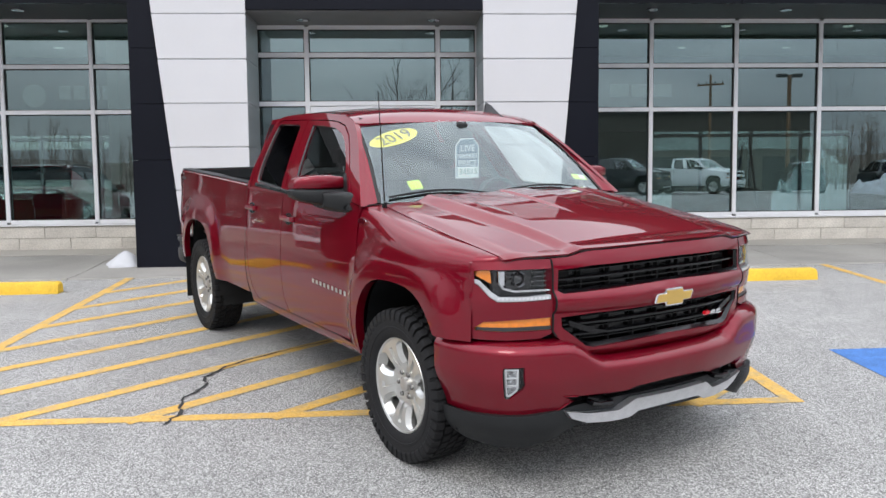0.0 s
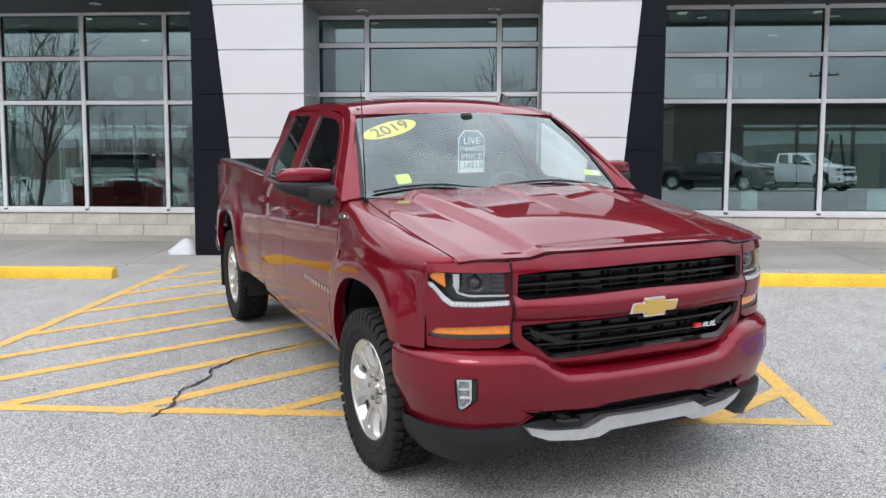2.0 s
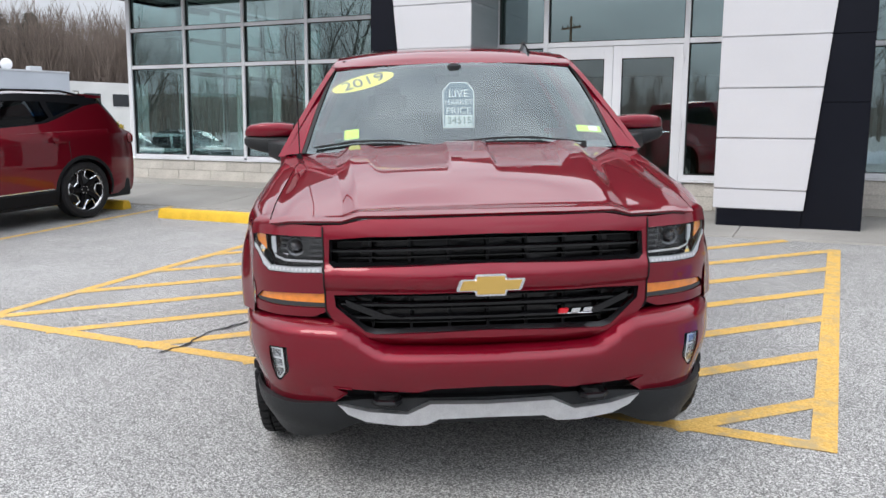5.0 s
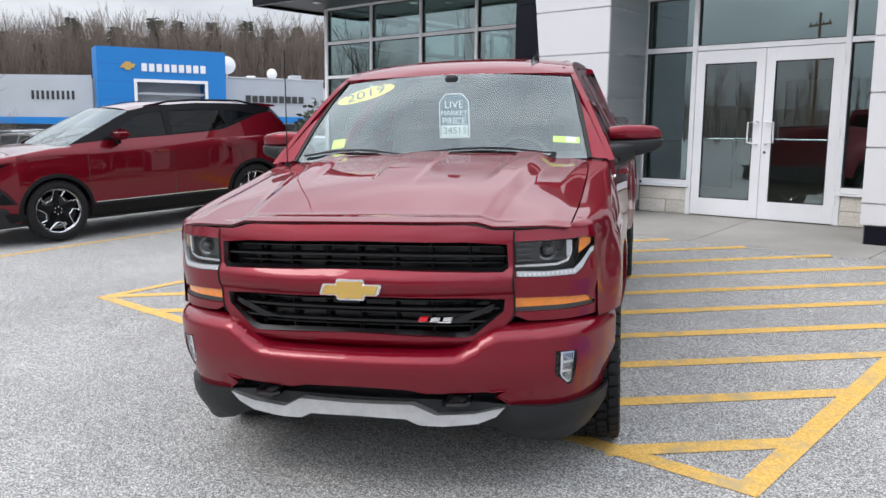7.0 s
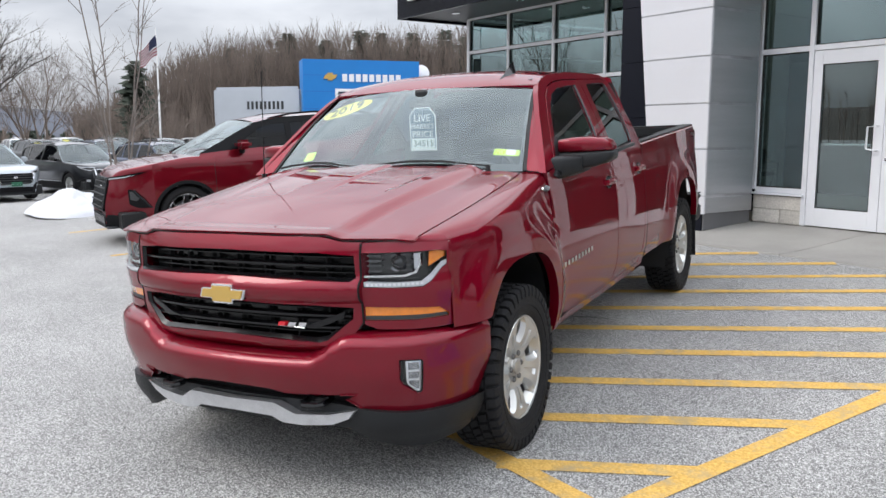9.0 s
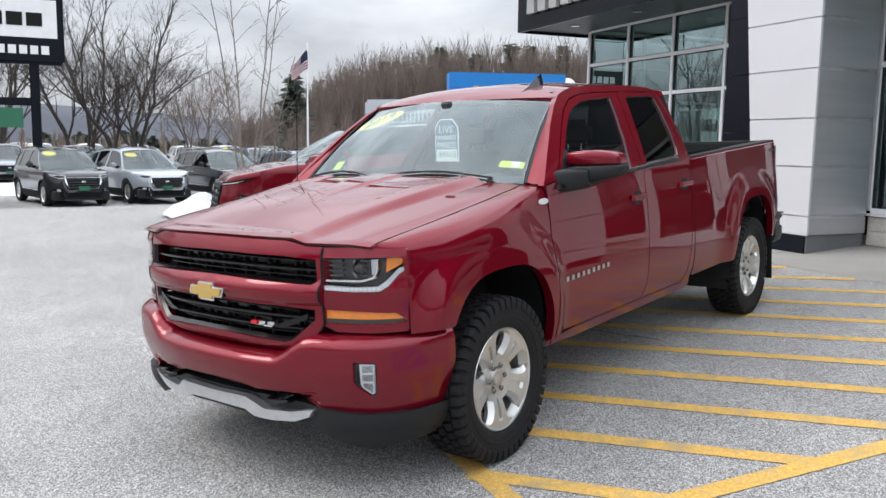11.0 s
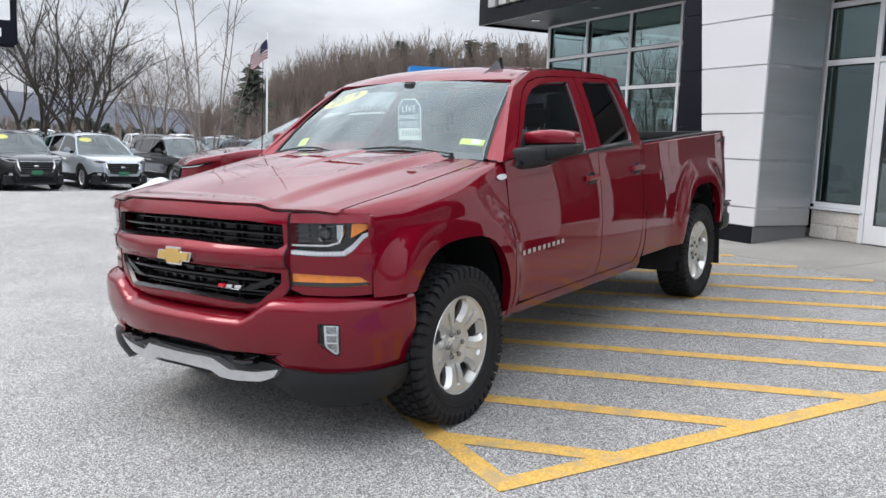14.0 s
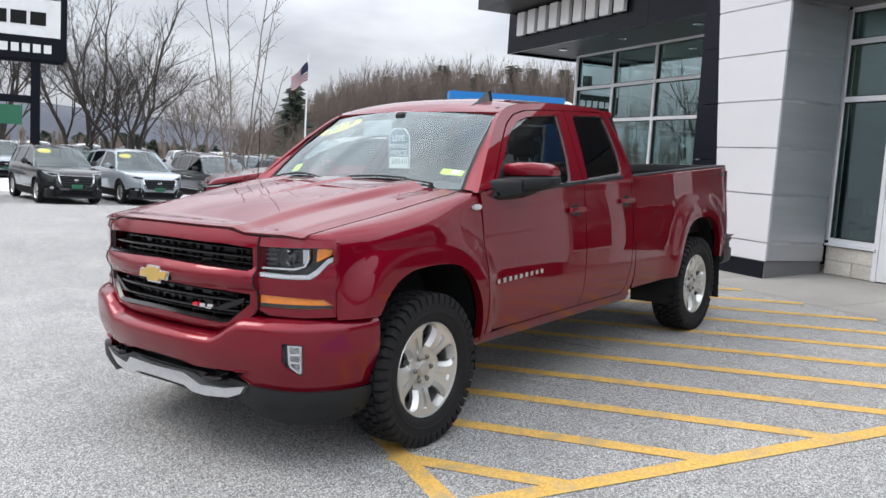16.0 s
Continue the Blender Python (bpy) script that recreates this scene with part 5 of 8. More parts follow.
# ---- mirrors ----
def mirror_shell(rows):
    """A mirror head: rounded sections from the root to the tip, each (x, front, back, bottom, top)."""
    secs = []
    for x, y0, y1, z0, z1 in rows:
        ring = []
        for i in range(24):
            ca, sa = math.cos(radians(15 * i)), math.sin(radians(15 * i))
            ring.append((x, (y0 + y1) / 2 + (y1 - y0) / 2 * math.copysign(abs(ca) ** 0.5, ca), (z0 + z1) / 2 + (z1 - z0) / 2 * math.copysign(abs(sa) ** 0.38, sa)))
        secs.append(ring)
    return loft(secs, closed=True, caps=True)


MIRROR_LOW = ((0.885, 0.76, 0.90, 1.272, 1.372), (0.91, 0.745, 0.915, 1.270, 1.386), (1.0, 0.742, 0.925, 1.282, 1.390), (1.10, 0.760, 0.935, 1.302, 1.392), (1.17, 0.79, 0.94, 1.322, 1.392), (1.199, 0.82, 0.94, 1.338, 1.388), (1.208, 0.84, 0.93, 1.352, 1.38))
MIRROR_CAP = ((0.905, 0.80, 0.90, 1.384, 1.440), (0.920, 0.765, 0.91, 1.383, 1.458), (1.0, 0.750, 0.92, 1.383, 1.468), (1.09, 0.762, 0.93, 1.384, 1.468), (1.16, 0.792, 0.935, 1.386, 1.458), (1.188, 0.82, 0.935, 1.388, 1.442), (1.200, 0.84, 0.93, 1.392, 1.42))
for sgn, f in ((1, lambda b: b), (-1, mirrored)):
    low = part("mirror", f(mirror_shell(MIRROR_LOW)), BLACK_PLASTIC, truck, "red-capped door mirror on a black arm")
    part("cap", f(mirror_shell(MIRROR_CAP)), RED, low)
    part("arm", f(mirror_shell(((0.915, 0.585, 0.86, 1.256, 1.368), (0.955, 0.600, 0.88, 1.250, 1.374), (1.0, 0.655, 0.90, 1.258, 1.374), (1.06, 0.74, 0.91, 1.280, 1.372)))), BLACK_PLASTIC, low)
    part("mirror_glass", f(sheet([(0.93, 1.30), (1.17, 1.33), (1.175, 1.445), (0.93, 1.455)], [], lambda x, z: (x, 0.944 + 0.03 * (x - 1.02), z), (0, 0))), CHROME, low)
    part("sail_panel", f(sheet([(0.575, 1.275), (0.74, 1.290), (0.84, 1.465), (0.815, 1.475)], [], lambda y, z: (cab_x(y, z) + 0.006, y, z), (0, 0), IN(0.02))), BLACK_PLASTIC, low)

# ---- load bed ----
BED_TOP = curve([(2.415, 1.337), (3.2, 1.362), (4.42, 1.395)])


def bedside():
    ys = sorted({*[2.415, 2.45, 2.6, 2.8, 3.0, 3.1, 3.15], *[round(AXLE_R + s * d, 4) for s in (-1, 1) for d in (0.4552, 0.4548, 0.452, 0.445, 0.43, 0.41, 0.38, 0.34, 0.28, 0.20, 0.10, 0.0)], *[4.15, 4.22, 4.3, 4.36, 4.39, 4.41]})
    secs = []
    for y in ys:
        low = 0.52 if y < AXLE_R else 0.60
        low = max(arch(y, AXLE_R, 0.985) or low, low)
        top = BED_TOP(y)
        inset = 0.03 * smooth(4.34, 4.42, y)
        pts = [(side_x(y, low + (top - low) * i / 22) - inset + 0.010 * smooth(1.22, 1.40, low + (top - low) * i / 22), y, low + (top - low) * i / 22) for i in range(23)]
        secs.append([(pts[0][0] - 0.05, y, low + 0.004), (pts[0][0] - 0.018, y, low)] + pts + [(pts[-1][0] - 0.02, y, top + 0.008), (pts[-1][0] - 0.10, y, top + 0.008)])
    bm = loft(secs)
    return bm


both("bedside", bedside, RED)
both("rail_cap", lambda: loft([[(side_x(y, 1.38) - a, y, BED_TOP(y) + b) for a, b in ((0.012, 0.004), (0.016, 0.018), (0.10, 0.020), (0.115, -0.02))] for y in [2.42 + 0.2 * i for i in range(10)] + [4.40]]), BLACK_PLASTIC)
both("bed_wall", lambda: loft([[(0.87, y, 1.385), (0.84, y, 1.30), (0.84, y, 0.84)] for y in (2.43, 3.2, 4.0, 4.40)]), BLACK_PLASTIC)
part("bed_floor", box(-0.85, 0.85, 2.43, 4.40, 0.82, 0.845), BLACK_PLASTIC, truck)
part("bed_front", box(-0.88, 0.88, 2.432, 2.47, 0.60, 1.385, 0.01), BLACK_PLASTIC, truck)
tail = part("tailgate", loft([[(x, 4.40, 0.74), (x, 4.435, 0.74), (x, 4.455, 1.0), (x, 4.445, 1.36), (x, 4.42, 1.395), (x, 4.375, 1.395), (x, 4.375, 0.74)] for x in (-0.86, -0.4, 0.0, 0.4, 0.86)], closed=True, caps=True), RED, truck)
part("tailgate_liner", box(-0.84, 0.84, 4.364, 4.373, 0.85, 1.393, 0.003), BLACK_PLASTIC, tail)
part("tailgate_cap", box(-0.86, 0.86, 4.37, 4.44, 1.394, 1.408, 0.004), BLACK_PLASTIC, tail)
both("tail_lamp", lambda: loft([[(x - i * 0.0, y, z) for x, y in ((0.875, 4.448), (0.930, 4.436), (0.950, 4.37), (0.948, 4.33))] for i, z in ((0, 0.98), (1, 1.1), (1, 1.25), (0, 1.36))]), TAIL_RED)
both("rear_bumper", lambda: loft([[(0.0, 4.64 - d, z), (0.50, 4.63 - d, z), (0.80, 4.60 - d, z), (0.93, 4.56 - d, z), (0.985 - d, 4.48, z), (0.99 - d, 4.40, z), (0.975 - d, 4.33, z), (0.90, 4.33, z)] for z, d in ((0.50, 0.05), (0.52, 0.015), (0.56, 0.0), (0.64, 0.0), (0.655, 0.02), (0.70, 0.02), (0.725, 0.0), (0.745, 0.0), (0.752, 0.02))]), DARK_TRIM)
both("bumper_step", lambda: box(0.50, 0.965, 4.35, 4.60, 0.748, 0.758, 0.004), BLACK_PLASTIC)
part("fuel_door_gap", loft([[(side_x(2.785 + r * math.cos(radians(15 * k)), 0.985 + r * math.sin(radians(15 * k))) + 0.0018, 2.785 + r * math.cos(radians(15 * k)), 0.985 + r * math.sin(radians(15 * k))) for k in range(24)] for r in (0.094, 0.100)], closed=True), GASKET, truck)
part("fuel_door", prism([(2.785 + 0.094 * math.cos(radians(15 * k)), 0.985 + 0.094 * math.sin(radians(15 * k))) for k in range(24)], lambda y, z: (side_x(y, z) - 0.001, y, z), (0.003, 0, 0)), RED, truck)
both("side_badge", lambda: prism([(2.0 + 2.17, 1.315), (4.31, 1.32), (4.31, 1.345), (4.17, 1.34)], lambda y, z: (side_x(y, z) + 0.006, y, z), (0.003, 0, 0)), DARK_TRIM)

# ---- wheels ----
def lathe(profile, n=64):
    """profile: (radius, x) pairs turned about the axle."""
    return loft([[(x, r * math.cos(2 * math.pi * k / n), r * math.sin(2 * math.pi * k / n)) for k in range(n)] for r, x in profile], closed=True)


def tyre_mesh():
    """An all-terrain tyre: five rows of blocks stand out of the tread, the outer ones running down the shoulder."""
    wall = [(0.100, 0.245), (0.116, 0.258), (0.122, 0.270), (0.1275, 0.285), (0.1285, 0.298), (0.1325, 0.300), (0.1330, 0.311), (0.1305, 0.313), (0.1325, 0.330)]
    # across the tread: place and radius in the groove, place and radius on a block, shift round the tyre in pitches
    side = [(0.1318, 0.342, 0.1318, 0.342, 0.0), (0.1290, 0.352, 0.1372, 0.350, 0.0), (0.1230, 0.370, 0.1365, 0.374, 0.0), (0.1140, 0.383, 0.1310, 0.394, 0.0), (0.1080, 0.386, 0.1180, 0.4010, 0.02), (0.0860, 0.387, 0.0860, 0.4035, 0.08)]
    half = [(x, r, x, r, 0.0) for r, x in [(b, a) for a, b in wall]] + side
    half += [(0.0840, 0.387, 0.0840, 0.3875, 0.08), (0.0760, 0.387, 0.0760, 0.3875, 0.40), (0.0740, 0.387, 0.0740, 0.4035, 0.42), (0.0300, 0.387, 0.0300, 0.4035, 0.62), (0.0280, 0.387, 0.0280, 0.3875, 0.63), (0.0230, 0.387, 0.0230, 0.3875, 0.05), (0.0210, 0.387, 0.0210, 0.4035, 0.06)]
    rows = half + [(-a, b, -c, d, 0.55 - s) for a, b, c, d, s in reversed(half)]
    n = 46
    secs = []
    for xg, rg, xb, rb, shift in rows:
        ring = []
        for k in range(n):
            wide = 0.80 if k % 2 else 0.74
            for f, up in ((0.0, 0), (0.05, 1), (wide - 0.05, 1), (wide, 0)):
                a = 2 * math.pi * (k + f + shift) / n
                x, r = (xb, rb) if up else (xg, rg)
                ring.append((0.93 * x + 0.006, r * math.cos(a), r * math.sin(a)))
        secs.append(ring)
    return loft(secs, closed=True)


def rim_mesh(n=5):
    """Five wide spokes, each with a groove down its middle, that join round the windows, on a barrel."""
    bm = lathe([(0.235, -0.10), (0.222, -0.04), (0.222, 0.06), (0.232, 0.085), (0.240, 0.108), (0.248, 0.112), (0.252, 0.106), (0.250, 0.096)], 72)
    half = math.tan(math.pi / n)
    rows = ((0.046, 0.0330, 0.070), (0.088, 0.0640, 0.073), (0.101, 0.0734, 0.078), (0.106, 0.0640, 0.081), (0.112, 0.0620, 0.084), (0.150, 0.0700, 0.096), (0.185, 0.0830, 0.101), (0.200, 0.0940, 0.102), (0.207, 0.1080, 0.103), (0.212, 0.1530, 0.103), (0.237, 0.1710, 0.107))
    for k in range(n):
        a = 2 * math.pi * (k + 0.5) / n
        secs = []
        for r, w, x in rows:
            w = min(w, r * half * 0.998)
            g = 0.006 + 0.10 * max(0.0, min(r, 0.205) - 0.09)
            deep = 0.014 if 0.105 < r < 0.203 else 0.0
            lip = min(0.026, 0.35 * w) if 0.105 < r < 0.208 else 0.010
            low = 0.022 if 0.105 < r < 0.208 else 0.0
            row = []
            for t, dx in ((-w, -0.045), (-w, -low), (-w + lip, 0.0), (-g, 0.0), (-g + 0.003, -deep), (g - 0.003, -deep), (g, 0.0), (w - lip, 0.0), (w, -low), (w, -0.045)):
                row.append((x + dx, r * math.cos(a) - t * math.sin(a), r * math.sin(a) + t * math.cos(a)))
            secs.append(row)
        absorb(bm, loft(secs))
    absorb(bm, lathe([(0.001, 0.072), (0.046, 0.0712), (0.050, 0.060)], 36))
    bmesh.ops.recalc_face_normals(bm, faces=bm.faces[:])
    return bm


def keep(bm, material, name, sharp=0.55):
    finish(bm, sharp)
    me = bpy.data.meshes.new(name)
    bm.to_mesh(me)
    bm.free()
    me.materials.append(material)
    return me


HUB_M = keep(lathe([(0.001, 0.02), (0.17, 0.02), (0.17, 0.0), (0.19, -0.01), (0.19, -0.10), (0.001, -0.10)], 32), surface("brake_steel", (0.10, 0.095, 0.09), 0.55, metal=0.6, vary=0.3, vary_scale=9), "wheel")
TYRE_M, RIM_M = keep(tyre_mesh(), RUBBER, "tyre"), keep(rim_mesh(), RIM, "rim", 0.3)
CAP_M = keep(lathe([(0.001, 0.089), (0.030, 0.088), (0.037, 0.084), (0.038, 0.07)], 32), surface("wheel_cap_silver", (0.55, 0.53, 0.50), 0.3, metal=0.8), "centre_cap")
NUT_M = keep(loft([[(x, r * math.cos(radians(60 * k)), r * math.sin(radians(60 * k))) for k in range(6)] for r, x in ((0.0140, 0.066), (0.0140, 0.080), (0.0090, 0.084), (0.001, 0.0845))], closed=True), surface("dark_chrome", (0.20, 0.195, 0.19), 0.3, metal=0.9), "lug_nut")


def add(name, me, parent, m=None):
    ob = new(name, me)
    ob.parent = parent
    if m is not None:
        ob.matrix_basis = m
    return ob


for x, y, spin, steer in ((0.880, 0.0, 12, 1.5), (-0.880, 0.0, 12, 1.5), (0.865, AXLE_R, 30, 0), (-0.865, AXLE_R, 40, 0)):
    w = add("wheel", HUB_M, truck, pose(x, y, TYRE_R, 0, 0, (180 if x < 0 else 0) + steer) @ pose(0, 0, 0, spin))
    w["label"] = "silver alloy wheel with an all-terrain tyre"
    add("tyre", TYRE_M, w)
    add("rim", RIM_M, w)
    add("centre_cap", CAP_M, w)
    for k in range(6):
        a = radians(60 * k - 12)
        add("lug_nut", NUT_M, w, pose(0, 0.066 * math.cos(a), 0.066 * math.sin(a)))

# wheel wells, mud flaps, frame and floor
def well(c, zt):
    secs = []
    for x in (0.60, 0.80, 0.945):
        row = []
        for i in range(17):
            a = radians(-8 + 196 * i / 16)
            ca, sa = math.cos(a), math.sin(a)
            row.append((x, c + 0.475 * math.copysign(abs(ca) ** 0.7, ca), 0.42 + (zt - 0.40) * math.copysign(abs(sa) ** 0.75, sa)))
        secs.append(row)
    bm = loft(secs)
    bm.faces.new([v for v in bm.verts if abs(v.co.x - 0.60) < 1e-4])
    return bm


both("wheel_well", lambda: well(0.0, 0.955), BLACK_PLASTIC)
both("wheel_well", lambda: well(AXLE_R, 0.99), BLACK_PLASTIC)
both("mud_flap", lambda: loft([[(x, AXLE_R + 0.50 + 0.03 * (0.62 - z), z) for x in (0.74, 1.0)] for z in (0.62, 0.40, 0.215)]), BLACK_PLASTIC)
both("mud_flap", lambda: loft([[(x, AXLE_R - 0.50 + 0.04 * (0.5 - z), z) for x in (0.80, 0.985)] for z in (0.53, 0.42, 0.375)]), BLACK_PLASTIC)
part("chassis", box(-0.55, 0.55, -0.75, 4.3, 0.34, 0.50, 0.03), BLACK_PLASTIC, truck)
part("underbody", box(-0.93, 0.93, 0.50, 2.38, 0.44, 0.50, 0.01), BLACK_PLASTIC, truck)
part("engine_bay", box(-0.60, 0.60, -0.74, 0.45, 0.45, 1.10, 0.02), BLACK_PLASTIC, truck)
both("axle_beam", lambda: tube([(0.0, AXLE_R, 0.40), (0.80, AXLE_R, 0.40)], 0.05, 10), BLACK_PLASTIC)

# ---- cab interior ----
part("dashboard", loft([[(x, y, z) for x in (-0.82, -0.4, 0.0, 0.4, 0.82)] for y, z in ((0.36, 1.26), (0.62, 1.29), (0.82, 1.275), (0.90, 1.22), (0.92, 0.95), (0.86, 0.55))]), DASH, truck)
part("binnacle", loft([[(0.38 + 0.20 * math.cos(radians(180 * k / 10)), y, 1.255 + h * math.sin(radians(180 * k / 10))) for k in range(11)] for y, h in ((0.70, 0.055), (0.86, 0.085))], caps=True), DASH, truck)
part("cabin_floor", box(-0.92, 0.92, 0.5, 2.38, 0.50, 0.56), DASH, truck)
part("headliner", loft([[(x, y, rail_z(y) + 0.035 * (1 - (x / 0.66) ** 2) - 0.045) for x in (-0.64, -0.3, 0.0, 0.3, 0.64)] for y in (1.08, 1.4, 1.9, 2.38)]), surface("pale_headliner", (0.28, 0.28, 0.27), 0.9, vary=0.05), truck)


def cushion(x0, x1, y0, y1, z0, z1, r=0.05):
    return box(x0, x1, y0, y1, z0, z1, r, None, 3)


def seat(x):
    s = part("seat", cushion(x - 0.25, x + 0.25, 1.18, 1.68, 0.72, 0.92, 0.06), SEAT, truck, "dark cloth seat")
    bm = loft([[(x + dx * w, y + dy, z) for dx, dy in ((-0.25, 0.0), (-0.22, -0.055), (0.0, -0.065), (0.22, -0.055), (0.25, 0.0), (0.22, 0.06), (-0.22, 0.06))] for y, z, w in ((1.60, 0.88, 0.95), (1.66, 1.08, 1.0), (1.74, 1.36, 0.95), (1.77, 1.44, 0.80))], closed=True, caps=True)
    part("seat_back", bm, SEAT, s)
    part("headrest", cushion(x - 0.13, x + 0.13, 1.73, 1.83, 1.46, 1.64, 0.045), SEAT, s)
    for d in (-0.05, 0.05):
        part("headrest_post", tube([(x + d, 1.775, 1.42), (x + d, 1.78, 1.48)], 0.007, 6), STEEL, s)


seat(0.40)
seat(-0.40)
part("rear_bench", cushion(-0.80, 0.80, 2.10, 2.36, 0.72, 1.34, 0.06), SEAT, truck)
wheel_bm = bmesh.new()
for k in range(24):
    a0, a1 = radians(15 * k), radians(15 * (k + 1))
    tube([(0.38 + 0.185 * math.cos(a), 0.99 + 0.06 * math.sin(a), 1.22 + 0.17 * math.sin(a)) for a in (a0, a1)], 0.015, 6, wheel_bm)
box(0.30, 0.46, 0.96, 1.0, 1.18, 1.25, 0.02, wheel_bm)
box(0.20, 0.56, 0.98, 0.995, 1.20, 1.225, 0.0, wheel_bm)
part("steering_wheel", wheel_bm, DASH, truck)
part("inside_mirror", box(-0.11, 0.11, 0.93, 0.96, 1.66, 1.72, 0.012), BLACK_PLASTIC, truck)
part("mirror_mount", box(-0.04, 0.04, 0.88, 0.98, 1.70, 1.775, 0.015), BLACK_PLASTIC, truck)

# aerials
part("roof_fin", loft([[(0.452 + w * s, y, z) for s in (-1, 1)] + [(0.452, y + dy, z + h)] for y, z, w, h, dy in ((1.065, 1.808, 0.012, 0.006, 0.0), (1.12, 1.814, 0.034, 0.030, 0.012), (1.18, 1.818, 0.038, 0.078, 0.030), (1.25, 1.824, 0.034, 0.100, 0.030), (1.285, 1.826, 0.022, 0.07, 0.012))], closed=True, caps=True), GLOSS_BLACK, truck)
part("aerial", tube([(-0.845, 0.395, 1.27), (-0.845, 0.40, 1.36), (-0.845, 0.445, 1.93)], 0.0045, 6, None, 0.0025), GLOSS_BLACK, truck)
part("aerial_base", tube([(-0.845, 0.393, 1.265), (-0.845, 0.397, 1.315)], 0.014, 10), GLOSS_BLACK, truck)

# ---- stickers and the hanging price tag ----
def screen_sticker(cx, cz_t, w, h, tilt, ellipse, inset):
    """A flat sticker laid on the inside of the screen: centre across and up, size in metres."""
    n = 28
    pts = []
    for k in range(n):
        a = 2 * math.pi * k / n
        if ellipse:
            u, v = w / 2 * math.cos(a), h / 2 * math.sin(a)
        else:
            u, v = math.copysign(w / 2, math.cos(a)) * min(1, abs(math.cos(a)) * 1.45), math.copysign(h / 2, math.sin(a)) * min(1, abs(math.sin(a)) * 1.45)
        ct, st = math.cos(radians(tilt)), math.sin(radians(tilt))
        u, v = u * ct - v * st, u * st + v * ct
        pts.append(screen_point(cx + u / 0.74, cz_t + v / 0.78, inset))
    bm = bmesh.new()
    bm.faces.new([bm.verts.new(p) for p in pts])
    bmesh.ops.triangulate(bm, faces=bm.faces[:])
    return bm


def lettering(text, size, m, material, name="lettering", parent=None, extrude=0.0006, align="CENTER"):
    """Words in the built-in font, turned into a mesh."""
    cu = bpy.data.curves.new(name, "FONT")
    cu.body, cu.size, cu.align_x, cu.align_y, cu.extrude = text, size, align, "CENTER", extrude
    tmp = bpy.data.objects.new(name, cu)
    scene.collection.objects.link(tmp)
    me = bpy.data.meshes.new_from_object(tmp.evaluated_get(bpy.context.evaluated_depsgraph_get()))
    bpy.data.objects.remove(tmp)
    me.materials.append(material)
    ob = new(name, me)
    ob.parent = parent
    ob.matrix_basis = m
    return ob


def screen_frame(s, t, inset, tilt):
    """The pose of flat writing on the screen, seen from outside."""
    o = Vector(screen_point(s, t, inset))
    right = (Vector(screen_point(s + 0.05, t)) - Vector(screen_point(s - 0.05, t))).normalized()
    up = (Vector(screen_point(s, t + 0.05)) - Vector(screen_point(s, t - 0.05))).normalized()
    nrm = right.cross(up).normalized()
    m = Matrix(((right.x, up.x, nrm.x, o.x), (right.y, up.y, nrm.y, o.y), (right.z, up.z, nrm.z, o.z), (0, 0, 0, 1)))
    return m @ pose(0, 0, 0, 0, 0, tilt)


year = tagged(part("year_sticker", screen_sticker(-0.715, 0.795, 0.365, 0.15, 23, True, 0.006), YELLOW_VINYL, truck), "yellow oval year sticker on the windshield")
lettering("2019", 0.125, screen_frame(-0.715, 0.792, 0.003, 23), INK, "year_number", year)
part("inspection_sticker", screen_sticker(-0.71, 0.185, 0.07, 0.075, 8, False, 0.005), LIME, truck, "lime paper sticker")
green = part("permit_sticker", screen_sticker(0.864, 0.195, 0.125, 0.05, -6, False, 0.006), LIME, truck, "small green and white windshield permit")
part("permit_band", screen_sticker(0.893, 0.195, 0.045, 0.04, -6, False, 0.003), WHITE_CARD, green)
# the tag hangs from the inside mirror
TAGM = Matrix.Translation((0.018, 0.868, 1.528)) @ pose(0, 0, 0, 90, 0, 0) @ Matrix.Diagonal((0.93, 0.88, 1.0, 1.0))
card = [(-0.098, -0.135), (0.098, -0.135), (0.098, 0.105), (0.055, 0.160), (-0.055, 0.160), (-0.098, 0.105)]
tag = part("price_tag", prism(card, lambda u, v: (u, v, 0), (0, 0, -0.003)), WHITE_CARD, truck, "hanging slate-blue price tag with white writing")
tag.matrix_basis = TAGM
part("tag_face", prism([(u * 0.93, v * 0.93 + 0.005) for u, v in card if True], lambda u, v: (u, v, 0.002), (0, 0, -0.001)), NAVY_CARD, tag)
part("tag_price_panel", prism([(-0.086, -0.122), (0.086, -0.122), (0.086, -0.050), (-0.086, -0.050)], lambda u, v: (u, v, 0.004), (0, 0, -0.001)), WHITE_CARD, tag)
for word, v, s in (("LIVE", 0.086, 0.068), ("MARKET", 0.030, 0.046), ("PRICE", -0.024, 0.062)):
    lettering(word, s, pose(0, v, 0.005), WHITE_CARD, "tag_word", tag)
lettering("34515", 0.062, pose(0.004, -0.087, 0.006), surface("green_ink", (0.03, 0.12, 0.08), 0.6), "tag_price", tag)

# model names along the flanks stand as small bars
for i in range(9):
    y, z = 0.60 + 0.058 * i, 0.775 + 0.0012 * i
    both("name_bar", lambda: prism([(y + 0.006, z + 0.003), (y + 0.034, z + 0.004), (y + 0.034, z + 0.030), (y + 0.006, z + 0.029)], lambda u, v: (side_x(u, v) + 0.004, u, v), (0.002, 0, 0)), RIM)
both("fender_badge", lambda: prism([(0.385 + 0.05 * (1 + math.cos(radians(30 * k))), 1.222 + 0.016 * math.sin(radians(30 * k))) for k in range(12)], lambda y, z: (door_x(y, z) - 0.004, y, z), (0.010, 0, 0.002)), CHROME)


